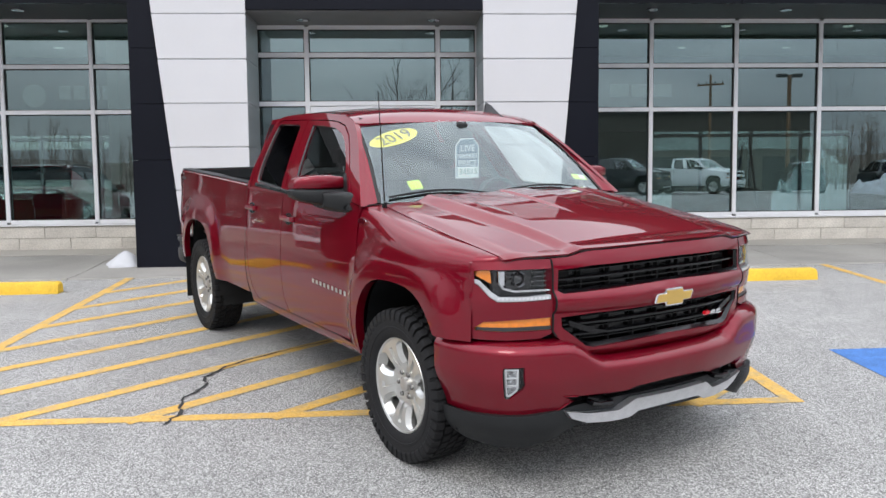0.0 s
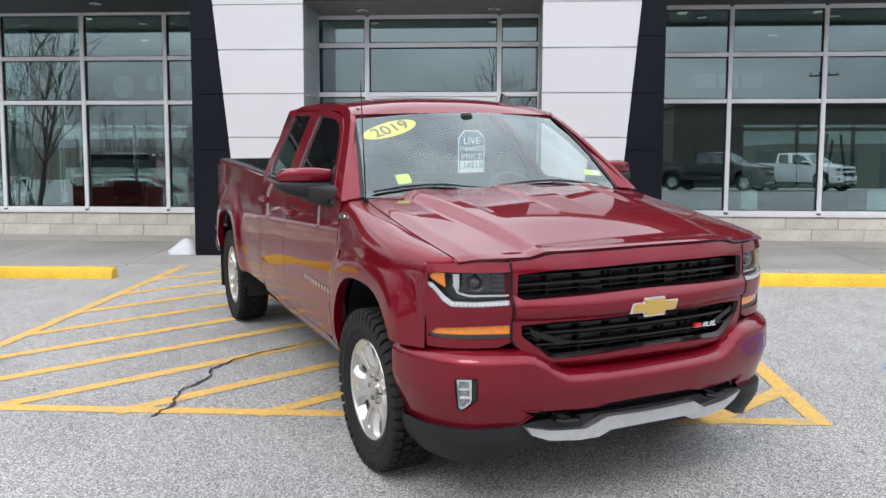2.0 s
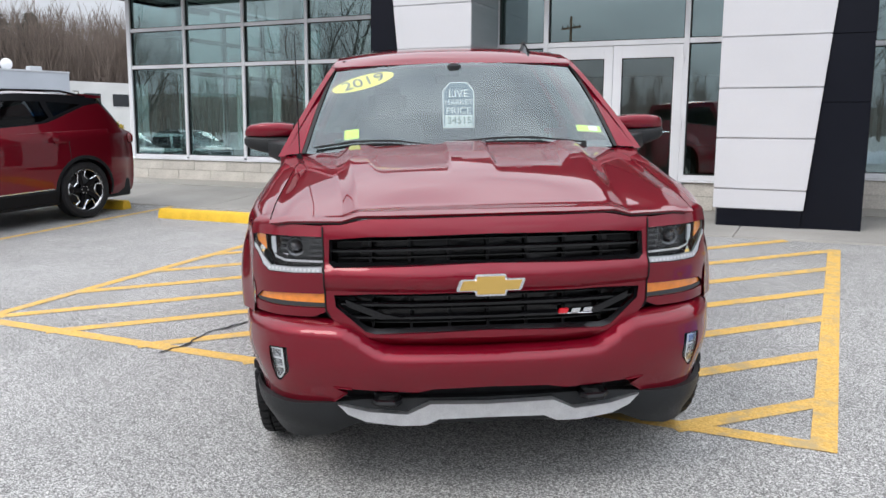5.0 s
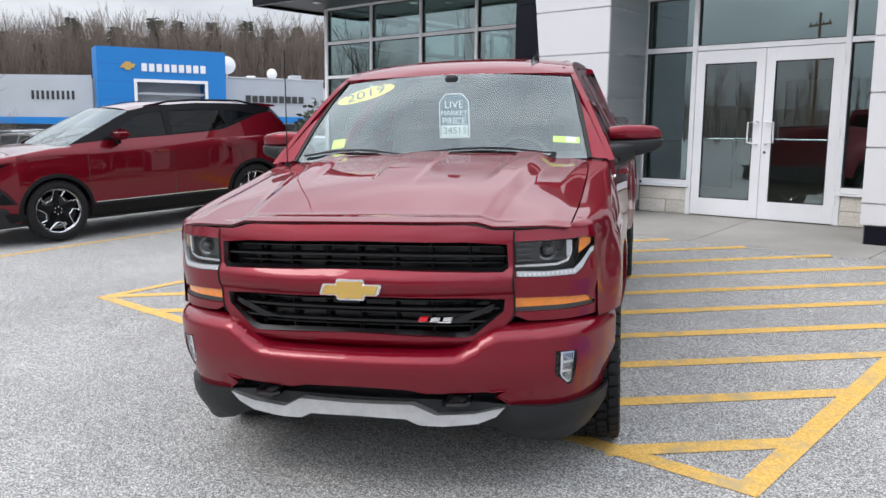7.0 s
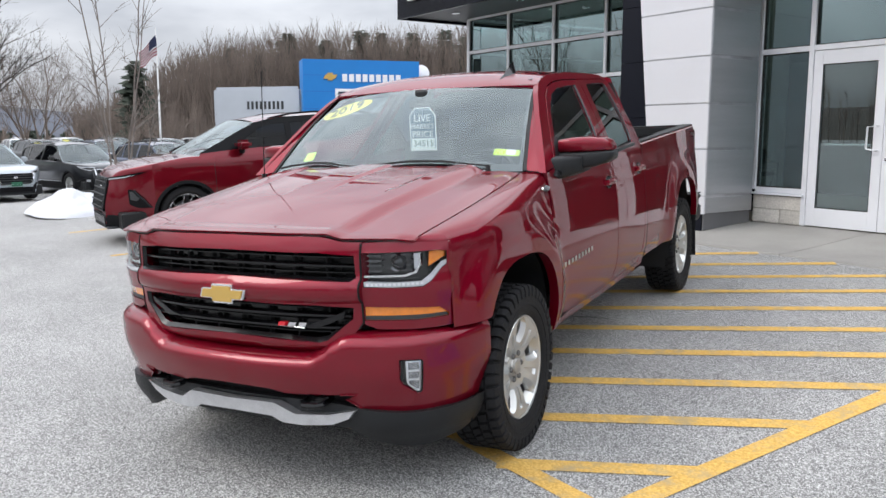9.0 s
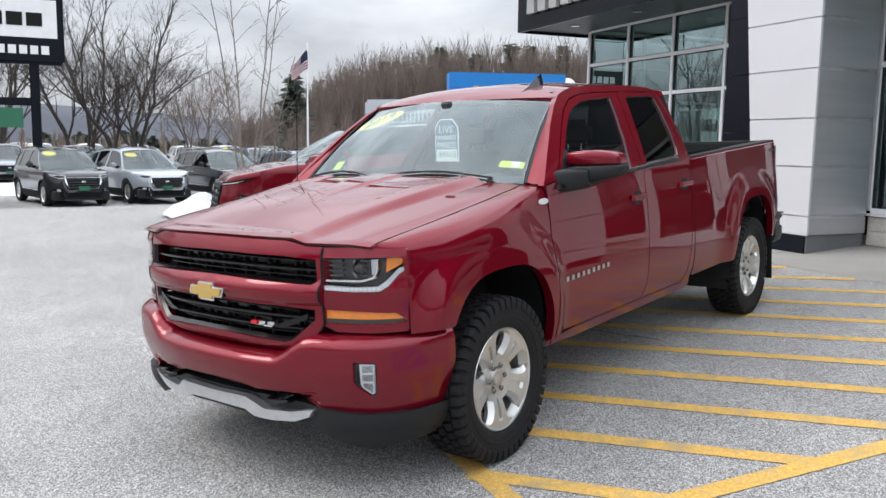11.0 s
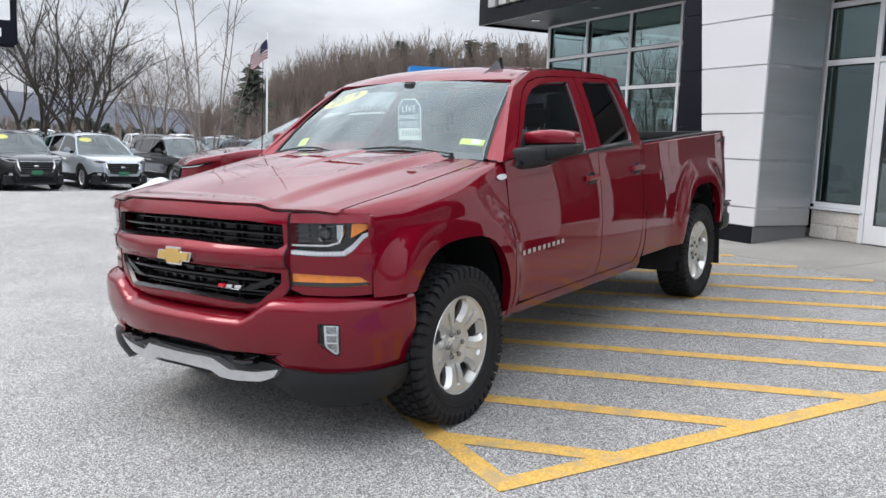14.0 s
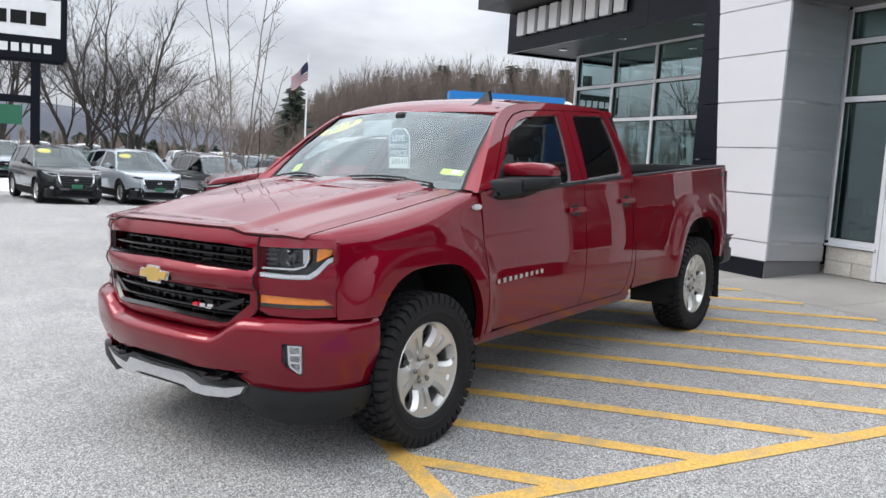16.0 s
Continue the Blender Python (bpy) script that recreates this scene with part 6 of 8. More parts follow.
# ---- cars ----
CAR_GLASS = glass("car_privacy_glass", (0.10, 0.11, 0.115), 1.0, ior=1.28)
CAR_SCREEN = glass("car_windscreen", (0.80, 0.86, 0.85), (0.92, 1.0, 1.0), ior=2.0)
MACHINED = surface("machined_alloy", (0.70, 0.70, 0.71), 0.22, metal=0.95)
CAR_BLACK = surface("car_gloss_black", (0.005, 0.005, 0.006), 0.25, spec=0.14)
CLADDING = surface("black_cladding", (0.010, 0.010, 0.011), 0.6, spec=0.12, vary=0.1, vary_scale=5)
PLATE_GREEN = surface("green_plate", (0.02, 0.13, 0.07), 0.5)


def car_paint(name, rgb, metal=0.5):
    return surface(name, rgb, 0.32, metal=metal, coat=1.0, coat_rough=0.02, grain=0.04, grain_scale=500)


def spoke_wheel(radius, rim_r, n, dark):
    """Hub, tyre and rim meshes for a car wheel."""
    tyre = keep(lathe([(rim_r, 0.085), (rim_r + 0.015, 0.100), (radius * 0.82, 0.112), (radius * 0.95, 0.108), (radius, 0.085), (radius, -0.085), (radius * 0.95, -0.108), (rim_r + 0.015, -0.10), (rim_r, -0.085)], 48), RUBBER, "tyre")
    bm = lathe([(rim_r - 0.02, -0.07), (rim_r - 0.03, 0.02), (rim_r - 0.012, 0.075), (rim_r, 0.088), (rim_r + 0.006, 0.085)], 48)
    for k in range(n):
        a0 = 2 * math.pi * k / n
        secs = []
        for f, half, x in ((0.18, 0.030, 0.050), (0.5, 0.026, 0.062), (0.75, 0.034, 0.068), (0.97, 0.052, 0.074)):
            r = f * rim_r
            secs.append([(x + dx, r * math.cos(a0) - t * math.sin(a0), r * math.sin(a0) + t * math.cos(a0)) for t, dx in ((-half, -0.03), (-half, 0.0), (half, 0.0), (half, -0.03))])
        absorb(bm, loft(secs, caps=True))
    absorb(bm, lathe([(0.001, 0.062), (0.05, 0.060), (0.06, 0.05), (0.06, 0.0)], 24))
    bmesh.ops.recalc_face_normals(bm, faces=bm.faces[:])
    rim = keep(bm, CAR_BLACK if dark else RIM, "rim")
    face_bm = bmesh.new()
    if dark:
        crown = ((-30, 0.60), (-19, 0.66), (-22, 0.80), (-25, 0.94), (-10, 0.97), (6, 0.96), (9, 0.80), (20, 0.60), (30, 0.54), (36, 0.565))
        ring = [(72 * k + a, f) for k in range(5) for a, f in crown]
        for (a0, f0), (a1, f1) in zip(ring, ring[1:] + ring[:1]):
            p, q = ((0.060 + 0.022 * f, f * rim_r * math.cos(radians(a)), f * rim_r * math.sin(radians(a))) for a, f in ((a0, f0), (a1, f1)))
            tube([p, q], 0.0075, 4, face_bm)
        for k in range(6):
            tube([(0.060, 0.045 * math.cos(k * math.pi / 3), 0.045 * math.sin(k * math.pi / 3)), (0.072, 0.045 * math.cos(k * math.pi / 3), 0.045 * math.sin(k * math.pi / 3))], 0.009, 6, face_bm)
        absorb(face_bm, lathe([(rim_r - 0.006, 0.0825), (rim_r + 0.004, 0.090)], 48))
    face_m = keep(face_bm, MACHINED, "spoke_edge") if dark else None
    hub = keep(lathe([(0.001, 0.0), (rim_r * 0.7, 0.0), (rim_r * 0.7, -0.06), (0.001, -0.06)], 20), DARK_TRIM, "wheel")
    return hub, tyre, rim, face_m


def car(name, m, label, paint, L, W, H, WB, FO, belt, hood_f, hood_r, roof_pts, rear_top, wheel, cladding=True, rails=True, kind_cat="car", nose="suv", radius=0.36, ground=0.20, front="framed", sticker=False):
    """A car with its nose towards -y. FO is the front overhang; the front axle lies at y = 0."""
    root = thing(name, m, label, kind_cat)
    y_front, y_rear = -FO, L - FO
    half = W / 2
    base = curve([(ground, half - 0.085), (0.35, half - 0.035), (0.55, half - 0.012), (0.75, half), (belt - 0.10, half - 0.012), (belt, half - 0.045), (belt + 0.1, half - 0.09)])

    def plan_taper(y):
        f = smooth(y_front + 0.75, y_front - 0.02, y)
        r = smooth(y_rear - 0.65, y_rear + 0.02, y)
        return (0.44 if front == "blade" else 0.36) * f**1.6 + 0.20 * r**1.8

    def bx(y, z):
        return base(z) - plan_taper(y) * half

    def gx(y, z):
        return half - 0.055 - (0.34 if front == "blade" else 0.42) * (z - belt) - 0.5 * plan_taper(y) * half

    top_z = curve([(y_front, hood_f - 0.15), (y_front + 0.05, hood_f - 0.075), (y_front + 0.14, hood_f - 0.03), (y_front + 0.34, hood_f + 0.01), (roof_pts[0][0], hood_r), (roof_pts[0][0] + 0.05, belt), (roof_pts[-1][0], belt + 0.03), (y_rear, rear_top)])

    def rake(z):
        return 0.11 * smooth(0.50, 1.0, z)

    def arch_low(y):
        low = ground + 0.02
        for c in (0.0, WB):
            u = abs((y - c) / (radius + 0.055))
            if u < 1:
                low = max(low, radius + (radius + 0.055) * math.sqrt(max(0.0, 1 - u * u)) * 0.98)
        return low

    r5 = radius + 0.055
    ys = sorted({*[y_front + d for d in (0, 0.03, 0.08, 0.16, 0.26)], *[y_rear - d for d in (0, 0.03, 0.08, 0.16, 0.28)], *[c + s * r5 * f for c in (0, WB) for s in (-1, 1) for f in (1.002, 0.998, 0.97, 0.9, 0.8, 0.65, 0.45, 0.2, 0.0)], *[r5 + 0.1 + (WB - 2 * r5 - 0.2) * i / 8 for i in range(9)]})

    def shell():
        secs = []
        for y in ys:
            low, top = arch_low(y), top_z(y)
            sh = min(top - 0.03, belt) if y < roof_pts[0][0] or y > roof_pts[-1][0] else belt
            low = min(low, sh - 0.05)
            lip = 0.05 * max(smooth(y_front + 0.16, y_front, y), smooth(y_rear - 0.16, y_rear, y))
            pts = [(bx(y, low + (sh - low) * i / 12) - lip * half * (abs(i / 12 - 0.55) * 1.2) ** 2, y, low + (sh - low) * i / 12) for i in range(13)]
            x1 = pts[-1][0]
            for i in range(1, 7):
                a = radians(15 * i)
                pts.append((x1 * (0.80 + 0.20 * math.cos(a)) if i < 6 else x1 * 0.78, y, sh + (top - 0.012 - sh) * math.sin(a)))
            for f in (0.55, 0.28, 0.0):
                pts.append((x1 * f, y, top - 0.012 + 0.014 * (1 - f * f)))
            left = [(pts[0][0] - 0.10, y, low + 0.02)] + pts
            lean = 1 - smooth(y_front, y_front + 0.45, y)
            left = [(x, yy + rake(z) * lean, z) for x, yy, z in left]
            secs.append(left + [(-x, yy, z) for x, yy, z in reversed(left[:-1])])
        return loft(secs, caps=True)

    part("body", shell(), paint, root, sharp=0.7)
    # greenhouse
    r0, r1 = roof_pts[0], roof_pts[-1]
    side_out = [(r0[0] - 0.02, belt - 0.02)] + [(p[0], p[1] - 0.02) for p in roof_pts[1:-1]] + [(r1[0], belt + 0.0)]
    ym, yd = (1.59, 2.68) if front == "blade" else (r0[0] + 0.46 * (r1[0] - r0[0]), r0[0] + 0.76 * (r1[0] - r0[0]))
    roof_line = [(p[0], p[1] - 0.02) for p in roof_pts[1:-1]]
    up = lambda y: np.interp(y, [p[0] for p in [(r0[0] - 0.02, belt - 0.02)] + roof_line + [(r1[0], belt)]], [p[1] for p in [(r0[0] - 0.02, belt - 0.02)] + roof_line + [(r1[0], belt)]])

    def win(a, b):
        pts = [(y, min(up(y) - 0.055, up(y) - 0.055)) for y in np.linspace(a, b, 7)]
        pts = [(float(y), float(z)) for y, z in pts if z > belt + 0.05]
        ya, yb = pts[0][0], pts[-1][0]
        return [(max(a, ya - 0.0), belt + 0.025)] + pts + [(min(b, yb), belt + 0.025)]

    if front == "blade":
        # a rising waistline, with a black band of windows over it that runs out in a point
        waist = [(0.24, 1.185), (0.74, 1.218), (1.56, 1.235), (2.20, 1.262), (2.44, 1.285), (2.64, 1.345), (3.06, 1.480), (3.24, 1.505)]
        side_out = [(0.22, 1.180)] + [(p[0], p[1] - 0.02) for p in roof_pts[1:-1]] + list(reversed(waist))[:-1]
        wins = [[(0.76, 1.236), (0.98, 1.400), (1.16, 1.500), (1.32, 1.545), (1.55, 1.560), (1.55, 1.255)], [(1.64, 1.258), (1.64, 1.566), (2.10, 1.570), (2.42, 1.550), (2.43, 1.48), (2.48, 1.350), (2.40, 1.308), (2.20, 1.284)], [(2.555, 1.358), (2.51, 1.47), (2.51, 1.545), (2.80, 1.525), (3.00, 1.497)]]
        lower = [(0.22, 1.10)] + [(y, z - 0.001) for y, z in waist] + [(3.30, 1.51), (3.48, 1.30), (3.58, 1.10)]
    else:
        wins = None
    wins = wins or [win(r0[0] + 0.22, ym - 0.04), win(ym + 0.04, yd - 0.02), win(yd + 0.03, r1[0] - 0.20)]
    lay = lambda y, z: (gx(y, z), y, z)
    for f in (lambda b: b, mirrored):
        part("cab_side", f(sheet(side_out, wins, lay, (0.15, 0.08), IN(0.03))), CAR_BLACK if front == "blade" else paint, root)
        for q in wins:
            part("side_window", f(sheet(q, [], lambda y, z: (gx(y, z) - 0.012, y, z), (0.15, 0.1))), CAR_GLASS, root)
    if front == "blade":
        for f in (lambda b: b, mirrored):
            part("quarter_panel", f(sheet(lower, [], lambda y, z: (gx(y, z) + 0.004, y, z), (0.15, 0.05), IN(0.03))), paint, root)
    rp = roof_pts[1:-1]
    ry = np.linspace(rp[0][0], rp[-1][0], 12)
    part("roof", loft([[(s * gx(float(y), float(up(y))), float(y), float(up(y)) + 0.05 * (1 - abs(s) ** 2.2) + 0.004) for s in [-1 + 0.125 * i for i in range(17)]] for y in ry]), paint, root)

    def glass_between(pa, pb, bow):
        return loft([[(s * (gx(pa[0], pa[1]) * (1 - t) + gx(pb[0], pb[1]) * t), pa[0] * (1 - t) + pb[0] * t + bow * (1 - s * s) * (1 if t < 2 else 1), pa[1] * (1 - t) + (pb[1] + 0.045 * (1 - s * s)) * t + 0.02 * math.sin(math.pi * t)) for s in [-1 + 0.2 * i for i in range(11)]] for t in [i / 6 for i in range(7)]])

    part("windscreen", glass_between((r0[0] - 0.02, belt - 0.02), (rp[0][0], rp[0][1] - 0.02), -0.10), CAR_SCREEN, root)
    part("rear_window", glass_between((r1[0], belt + 0.02), (rp[-1][0], rp[-1][1] - 0.02), 0.06), CAR_GLASS, root)
    part("cabin", box(-half + 0.22, half - 0.22, r0[0] + 0.55, r1[0] - 0.35, 0.45, belt + 0.18, 0.08), SEAT, root)
    part("dashboard", box(-half + 0.2, half - 0.2, r0[0] + 0.05, r0[0] + 0.5, 0.6, belt - 0.02, 0.05), DASH, root)
    # seams, handles, mirrors, lamps
    for f in (lambda b: b, mirrored):
        for y in (r0[0] + 0.20, ym, yd - 0.02):
            part("door_seam", f(loft([[(bx(y, z) + 0.0015, y + d, z) for d in (-0.004, 0.004)] for z in np.linspace(0.36, belt - 0.02, 8)])), GASKET, root)
        for y in (ym - 0.16, yd - 0.16):
            part("handle", f(loft([[(bx(y, belt - 0.13) + a, y + d, belt - 0.13 + b) for a, b in ((0, -0.015), (0.025, -0.012), (0.028, 0.012), (0, 0.015))] for d in (-0.09, -0.05, 0.05, 0.09)], closed=True, caps=True)), paint, root)
        mir = part("mirror", f(box(gx(r0[0] + 0.35, belt) + 0.05, gx(r0[0] + 0.35, belt) + (0.29 if front == "blade" else 0.25), r0[0] + 0.30 + (0.19 if front == "blade" else 0), r0[0] + 0.44 + (0.25 if front == "blade" else 0), belt + (0.06 if front == "blade" else 0.02), belt + 0.19, 0.045, None, 3)), paint, root)
        part("mirror_arm", f(box(gx(r0[0] + 0.35, belt) - 0.02, gx(r0[0] + 0.35, belt) + 0.08, r0[0] + 0.33 + (0.25 if front == "blade" else 0), r0[0] + 0.39 + (0.25 if front == "blade" else 0), belt + 0.0, belt + 0.08, 0.01)), CAR_BLACK, mir)
        if cladding:
            part("arch_trim", f(loft([[(bx(c + r * math.cos(a), min(radius + r * math.sin(a) + 0.0, belt)) + dx, c + r * math.cos(a), radius + r * math.sin(a)) for r, dx in ((r5 - 0.015, 0.002), (r5 - 0.01, 0.012), (r5 + 0.026, 0.010), (r5 + 0.034, 0.0))] for c in (0.0,) for a in [radians(-12 + 204 * i / 18) for i in range(19)]])), CLADDING, root)
            part("arch_trim", f(loft([[(bx(c + r * math.cos(a), min(radius + r * math.sin(a) + 0.0, belt)) + dx, c + r * math.cos(a), radius + r * math.sin(a)) for r, dx in ((r5 - 0.015, 0.002), (r5 - 0.01, 0.012), (r5 + 0.026, 0.010), (r5 + 0.034, 0.0))] for c in (WB,) for a in [radians(-12 + 204 * i / 18) for i in range(19)]])), CLADDING, root)
            part("sill_cladding", f(loft([[(bx(y, z) + dx, y, z) for z, dx in ((ground - 0.01, -0.06), (ground + 0.02, 0.012), (0.40, 0.014), (0.43, 0.0))] for y in np.linspace(r5 - 0.02, WB - r5 + 0.02, 6)])), CLADDING, root)
            part("sill_strip", f(loft([[(bx(y, 0.43) + 0.004, y, 0.43 + dz) for dz in (0.0, 0.012)] for y in np.linspace(r5 + 0.05, WB - r5 - 0.05, 6)])), MACHINED, root)
        z_l = hood_f - 0.13
        def nose_lay(off):
            """Across and up the nose, laid on the body's skin."""
            def lay_on(x, z):
                lo, hi = y_front, y_front + 0.8
                if bx(lo, z) < x:
                    for _ in range(24):
                        y = (lo + hi) / 2
                        lo, hi = (y, hi) if bx(y, z) < x else (lo, y)
                y = lo
                return (x + 0.6 * off * (y > y_front + 0.02), y - off + rake(z) * (1 - smooth(y_front, y_front + 0.45, y)), z)
            return lay_on

        if front == "blade":
            slit = part("headlight", f(sheet([(0.44, 0.925), (0.44, 0.885), (0.70, 0.915), (0.86, 0.955), (0.925, 0.995), (0.72, 0.958)], [], nose_lay(0.008), (0.03, 0), (0, 0.03, 0))), CAR_BLACK, root)
            part("running_light", f(sheet([(0.46, 0.908), (0.46, 0.892), (0.70, 0.920), (0.84, 0.955), (0.70, 0.934)], [], nose_lay(0.013), (0.03, 0), (0, 0.01, 0))), CLEAR_LAMP, slit)
            vent = part("fog_vent", f(sheet([(0.74, 0.755), (0.80, 0.750), (0.885, 0.62), (0.925, 0.50), (0.84, 0.50), (0.75, 0.55)], [], nose_lay(0.008), (0.03, 0.05), (0, 0.03, 0))), CAR_BLACK, root)
            part("fog_lamp", f(sheet([(0.765, 0.73), (0.795, 0.725), (0.855, 0.63), (0.83, 0.60), (0.77, 0.62)], [], nose_lay(0.013), (0.03, 0.05), (0, 0.01, 0))), DARK_TRIM, vent)
            part("lower_bumper", f(sheet([(0.0, 0.43), (0.50, 0.42), (0.74, 0.385), (0.92, 0.375), (0.93, 0.295), (0.80, 0.255), (0.5, 0.235), (0.0, 0.23)], [], nose_lay(0.006), (0.05, 0.05), (0, 0.05, 0))), CLADDING, root)
        else:
            k = half / 0.97
            lamp = part("headlight", f(sheet([(0.50 * k, z_l + 0.045), (0.50 * k, z_l - 0.02), (0.66 * k, z_l - 0.05), (0.83 * k, z_l + 0.015), (0.90 * k, z_l + 0.085), (0.70 * k, z_l + 0.065)], [], nose_lay(0.008), (0.03, 0), (0, 0.03, 0))), CLEAR_LAMP, root)
            part("lamp_inner", f(sheet([(0.54 * k, z_l + 0.030), (0.54 * k, z_l - 0.008), (0.66 * k, z_l - 0.030), (0.80 * k, z_l + 0.025), (0.70 * k, z_l + 0.045)], [], nose_lay(0.012), (0.03, 0), (0, 0.01, 0))), LAMP_DARK, lamp)
            if cladding:
                part("lower_bumper", f(sheet([(0.0, 0.40), (0.46 * k, 0.40), (0.58 * k, 0.53), (0.79 * k, 0.53), (0.92 * k, 0.43), (0.93 * k, 0.31), (0.76 * k, 0.255), (0.5 * k, 0.23), (0.0, 0.23)], [], nose_lay(0.009), (0.05, 0.05), (0, 0.05, 0))), CLADDING, root)
        part("tail_lamp", f(box(half * 0.62, half * 0.87, y_rear - 0.10, y_rear - 0.01, belt - 0.22, belt - 0.08, 0.03)), TAIL_RED, root)
        if front != "blade":
            part("fog_lamp", f(sheet([(half * (0.70 + 0.045 * math.cos(radians(30 * q))), 0.475 + 0.04 * math.sin(radians(30 * q))) for q in range(12)], [], nose_lay(0.015), (0, 0), (0, 0.02, 0))), CLEAR_LAMP, root)
        if rails:
            part("roof_rail", f(tube([(gx(float(y), float(up(y))) - 0.05, float(y), float(up(y)) + (0.045 if 0 < i < 5 else 0.01)) for i, y in enumerate(np.linspace(rp[0][0] + 0.25, rp[-1][0] - 0.15, 6))], 0.016, 6)), CAR_BLACK, root)
    if sticker:
        part("year_sticker", loft([[(-half * 0.42 + 0.20 * r * math.cos(a), r0[0] + 0.60 + 0.085 * r * math.sin(a), belt + 0.42 + 0.065 * r * math.sin(a)) for a in [radians(24 * i) for i in range(15)]] for r in (1.0, 0.01)], closed=True), YELLOW_VINYL, root, "yellow oval sticker")
    gh = 0.26 if nose == "suv" else 0.2
    if front == "blade":
        gz0, gz1, gw = 0.46, hood_f - 0.14, half * 0.53
    else:
        gz0, gz1, gw = hood_f - 0.20 - gh, hood_f - 0.15, half * 0.54
    GP = [(-gw * 0.82, gz0), (gw * 0.82, gz0), (gw, gz0 + 0.6 * (gz1 - gz0)), (gw, gz1), (-gw, gz1), (-gw, gz0 + 0.6 * (gz1 - gz0))]
    grille_o = part("grille", prism(GP, lambda u, v: (u, y_front - 0.02 + rake(v), v), (0, 0.10, 0), 0.008), CAR_BLACK, root)
    if front == "framed":
        cz = (gz0 + gz1) / 2
        part("grille_frame", loft([[(u * k, y_front - d + rake(v), cz + (v - cz) * k) for u, v in GP] for k, d in ((1.04, 0.018), (1.03, 0.034), (0.94, 0.034), (0.93, 0.018))], closed=True), CHROME, grille_o)
    else:
        for i in range(-6, 7):
            part("grille_rib", prism([(i * gw * 0.14 - 0.008, gz0 + 0.03), (i * gw * 0.14 + 0.008, gz0 + 0.03), (i * gw * 0.14 + 0.008, gz1 - 0.03), (i * gw * 0.14 - 0.008, gz1 - 0.03)], lambda u, v: (u, y_front - 0.030 + rake(v), v), (0, 0.012, 0)), DARK_TRIM, grille_o)
        for i in range(5):
            part("grille_rib", box(-gw * 0.86, gw * 0.86, y_front - 0.032 + rake(gz0 + 0.06 + i * 0.085), y_front - 0.01 + rake(gz0 + 0.06 + i * 0.085), gz0 + 0.05 + i * 0.085, gz0 + 0.066 + i * 0.085), DARK_TRIM, grille_o)
    for i in range(4 if front == "framed" else 0):
        z = hood_f - 0.20 - gh + 0.05 + i * (gh - 0.06) / 3
        part("grille_bar", box(-half * 0.49, half * 0.49, y_front - 0.028 + rake(z), y_front - 0.016 + rake(z), z - 0.008, z + 0.008, 0.003), DARK_TRIM if nose == "suv" and cladding else CHROME, grille_o)
    part("emblem", box(-0.06, 0.06, y_front - 0.036 + rake(hood_f - 0.25), y_front - 0.01 + rake(hood_f - 0.25), hood_f - 0.21 - gh * 0.35, hood_f - 0.18 - gh * 0.35 + 0.02, 0.006), CHROME, grille_o)
    part("lower_intake", box(-half * 0.50, half * 0.50, y_front - 0.014, y_front + 0.12, 0.26, 0.42, 0.03), CAR_BLACK, root)
    part("chin", box(-half * 0.56, half * 0.56, y_front - 0.005, y_front + 0.2, ground - 0.02, 0.25, 0.02), DARK_TRIM, root)
    if front != "blade":
        part("front_plate", box(-0.15, 0.15, y_front - 0.034, y_front - 0.026, hood_f - 0.25 - gh, hood_f - 0.13 - gh, 0.003), PLATE_GREEN, root)
    part("rear_valance", box(-half * 0.72, half * 0.72, y_rear - 0.25, y_rear + 0.005, ground, 0.48, 0.03), DARK_TRIM, root)
    part("underside", box(-half + 0.12, half - 0.12, y_front + 0.15, y_rear - 0.15, ground - 0.03, 0.45, 0.02), BLACK_PLASTIC, root)
    for f in (lambda b: b, mirrored):
        for c in (0.0, WB):
            part("wheel_well", f(loft([[(x, c + (r5 + 0.01) * math.cos(a), radius + (r5 + 0.01) * math.sin(a)) for a in [radians(180 * i / 12) for i in range(13)]] for x in (half - 0.36, half - 0.05)])), BLACK_PLASTIC, root)
    hub, tyre, rim, edge = wheel
    for x in (half - 0.125, -half + 0.125):
        for y in (0.0, WB):
            w = add("wheel", hub, root, pose(x, y, radius, 0, 0, 180 if x < 0 else 0) @ pose(0, 0, 0, 20 + 31 * y))
            add("tyre", tyre, w)
            add("rim", rim, w)
            if edge:
                add("spoke_edge", edge, w)
    return root


BIG_W = spoke_wheel(0.375, 0.272, 5, True)
MID_W = spoke_wheel(0.345, 0.225, 10, False)
SMALL_W = spoke_wheel(0.33, 0.215, 5, False)

CROSS_RED = surface("crossover_red", (0.150, 0.0026, 0.0100), 0.34, metal=0.70, coat=1.0, coat_rough=0.0, grain=0.04, grain_scale=500, spec=0.15)
CROSS_RED.node_tree.nodes["Principled BSDF"].inputs["Coat IOR"].default_value = 1.45
SUV_ROOF = [(0.22, 1.19), (1.08, 1.60), (1.45, 1.660), (2.1, 1.680), (2.8, 1.655), (3.30, 1.590), (3.58, 1.16)]
suv = car("suv", pose(-7.74, 5.80, 0.312, 1.6, 0, -2.6) @ pose(0, 0, 0, 1.4, 0, 0), "dark red crossover with black wheels and black lower cladding", CROSS_RED, 4.86, 1.94, 1.70, 2.863, 1.02, 1.16, 1.06, 1.18, SUV_ROOF, 1.12, BIG_W, radius=0.375, ground=0.24, front="blade")
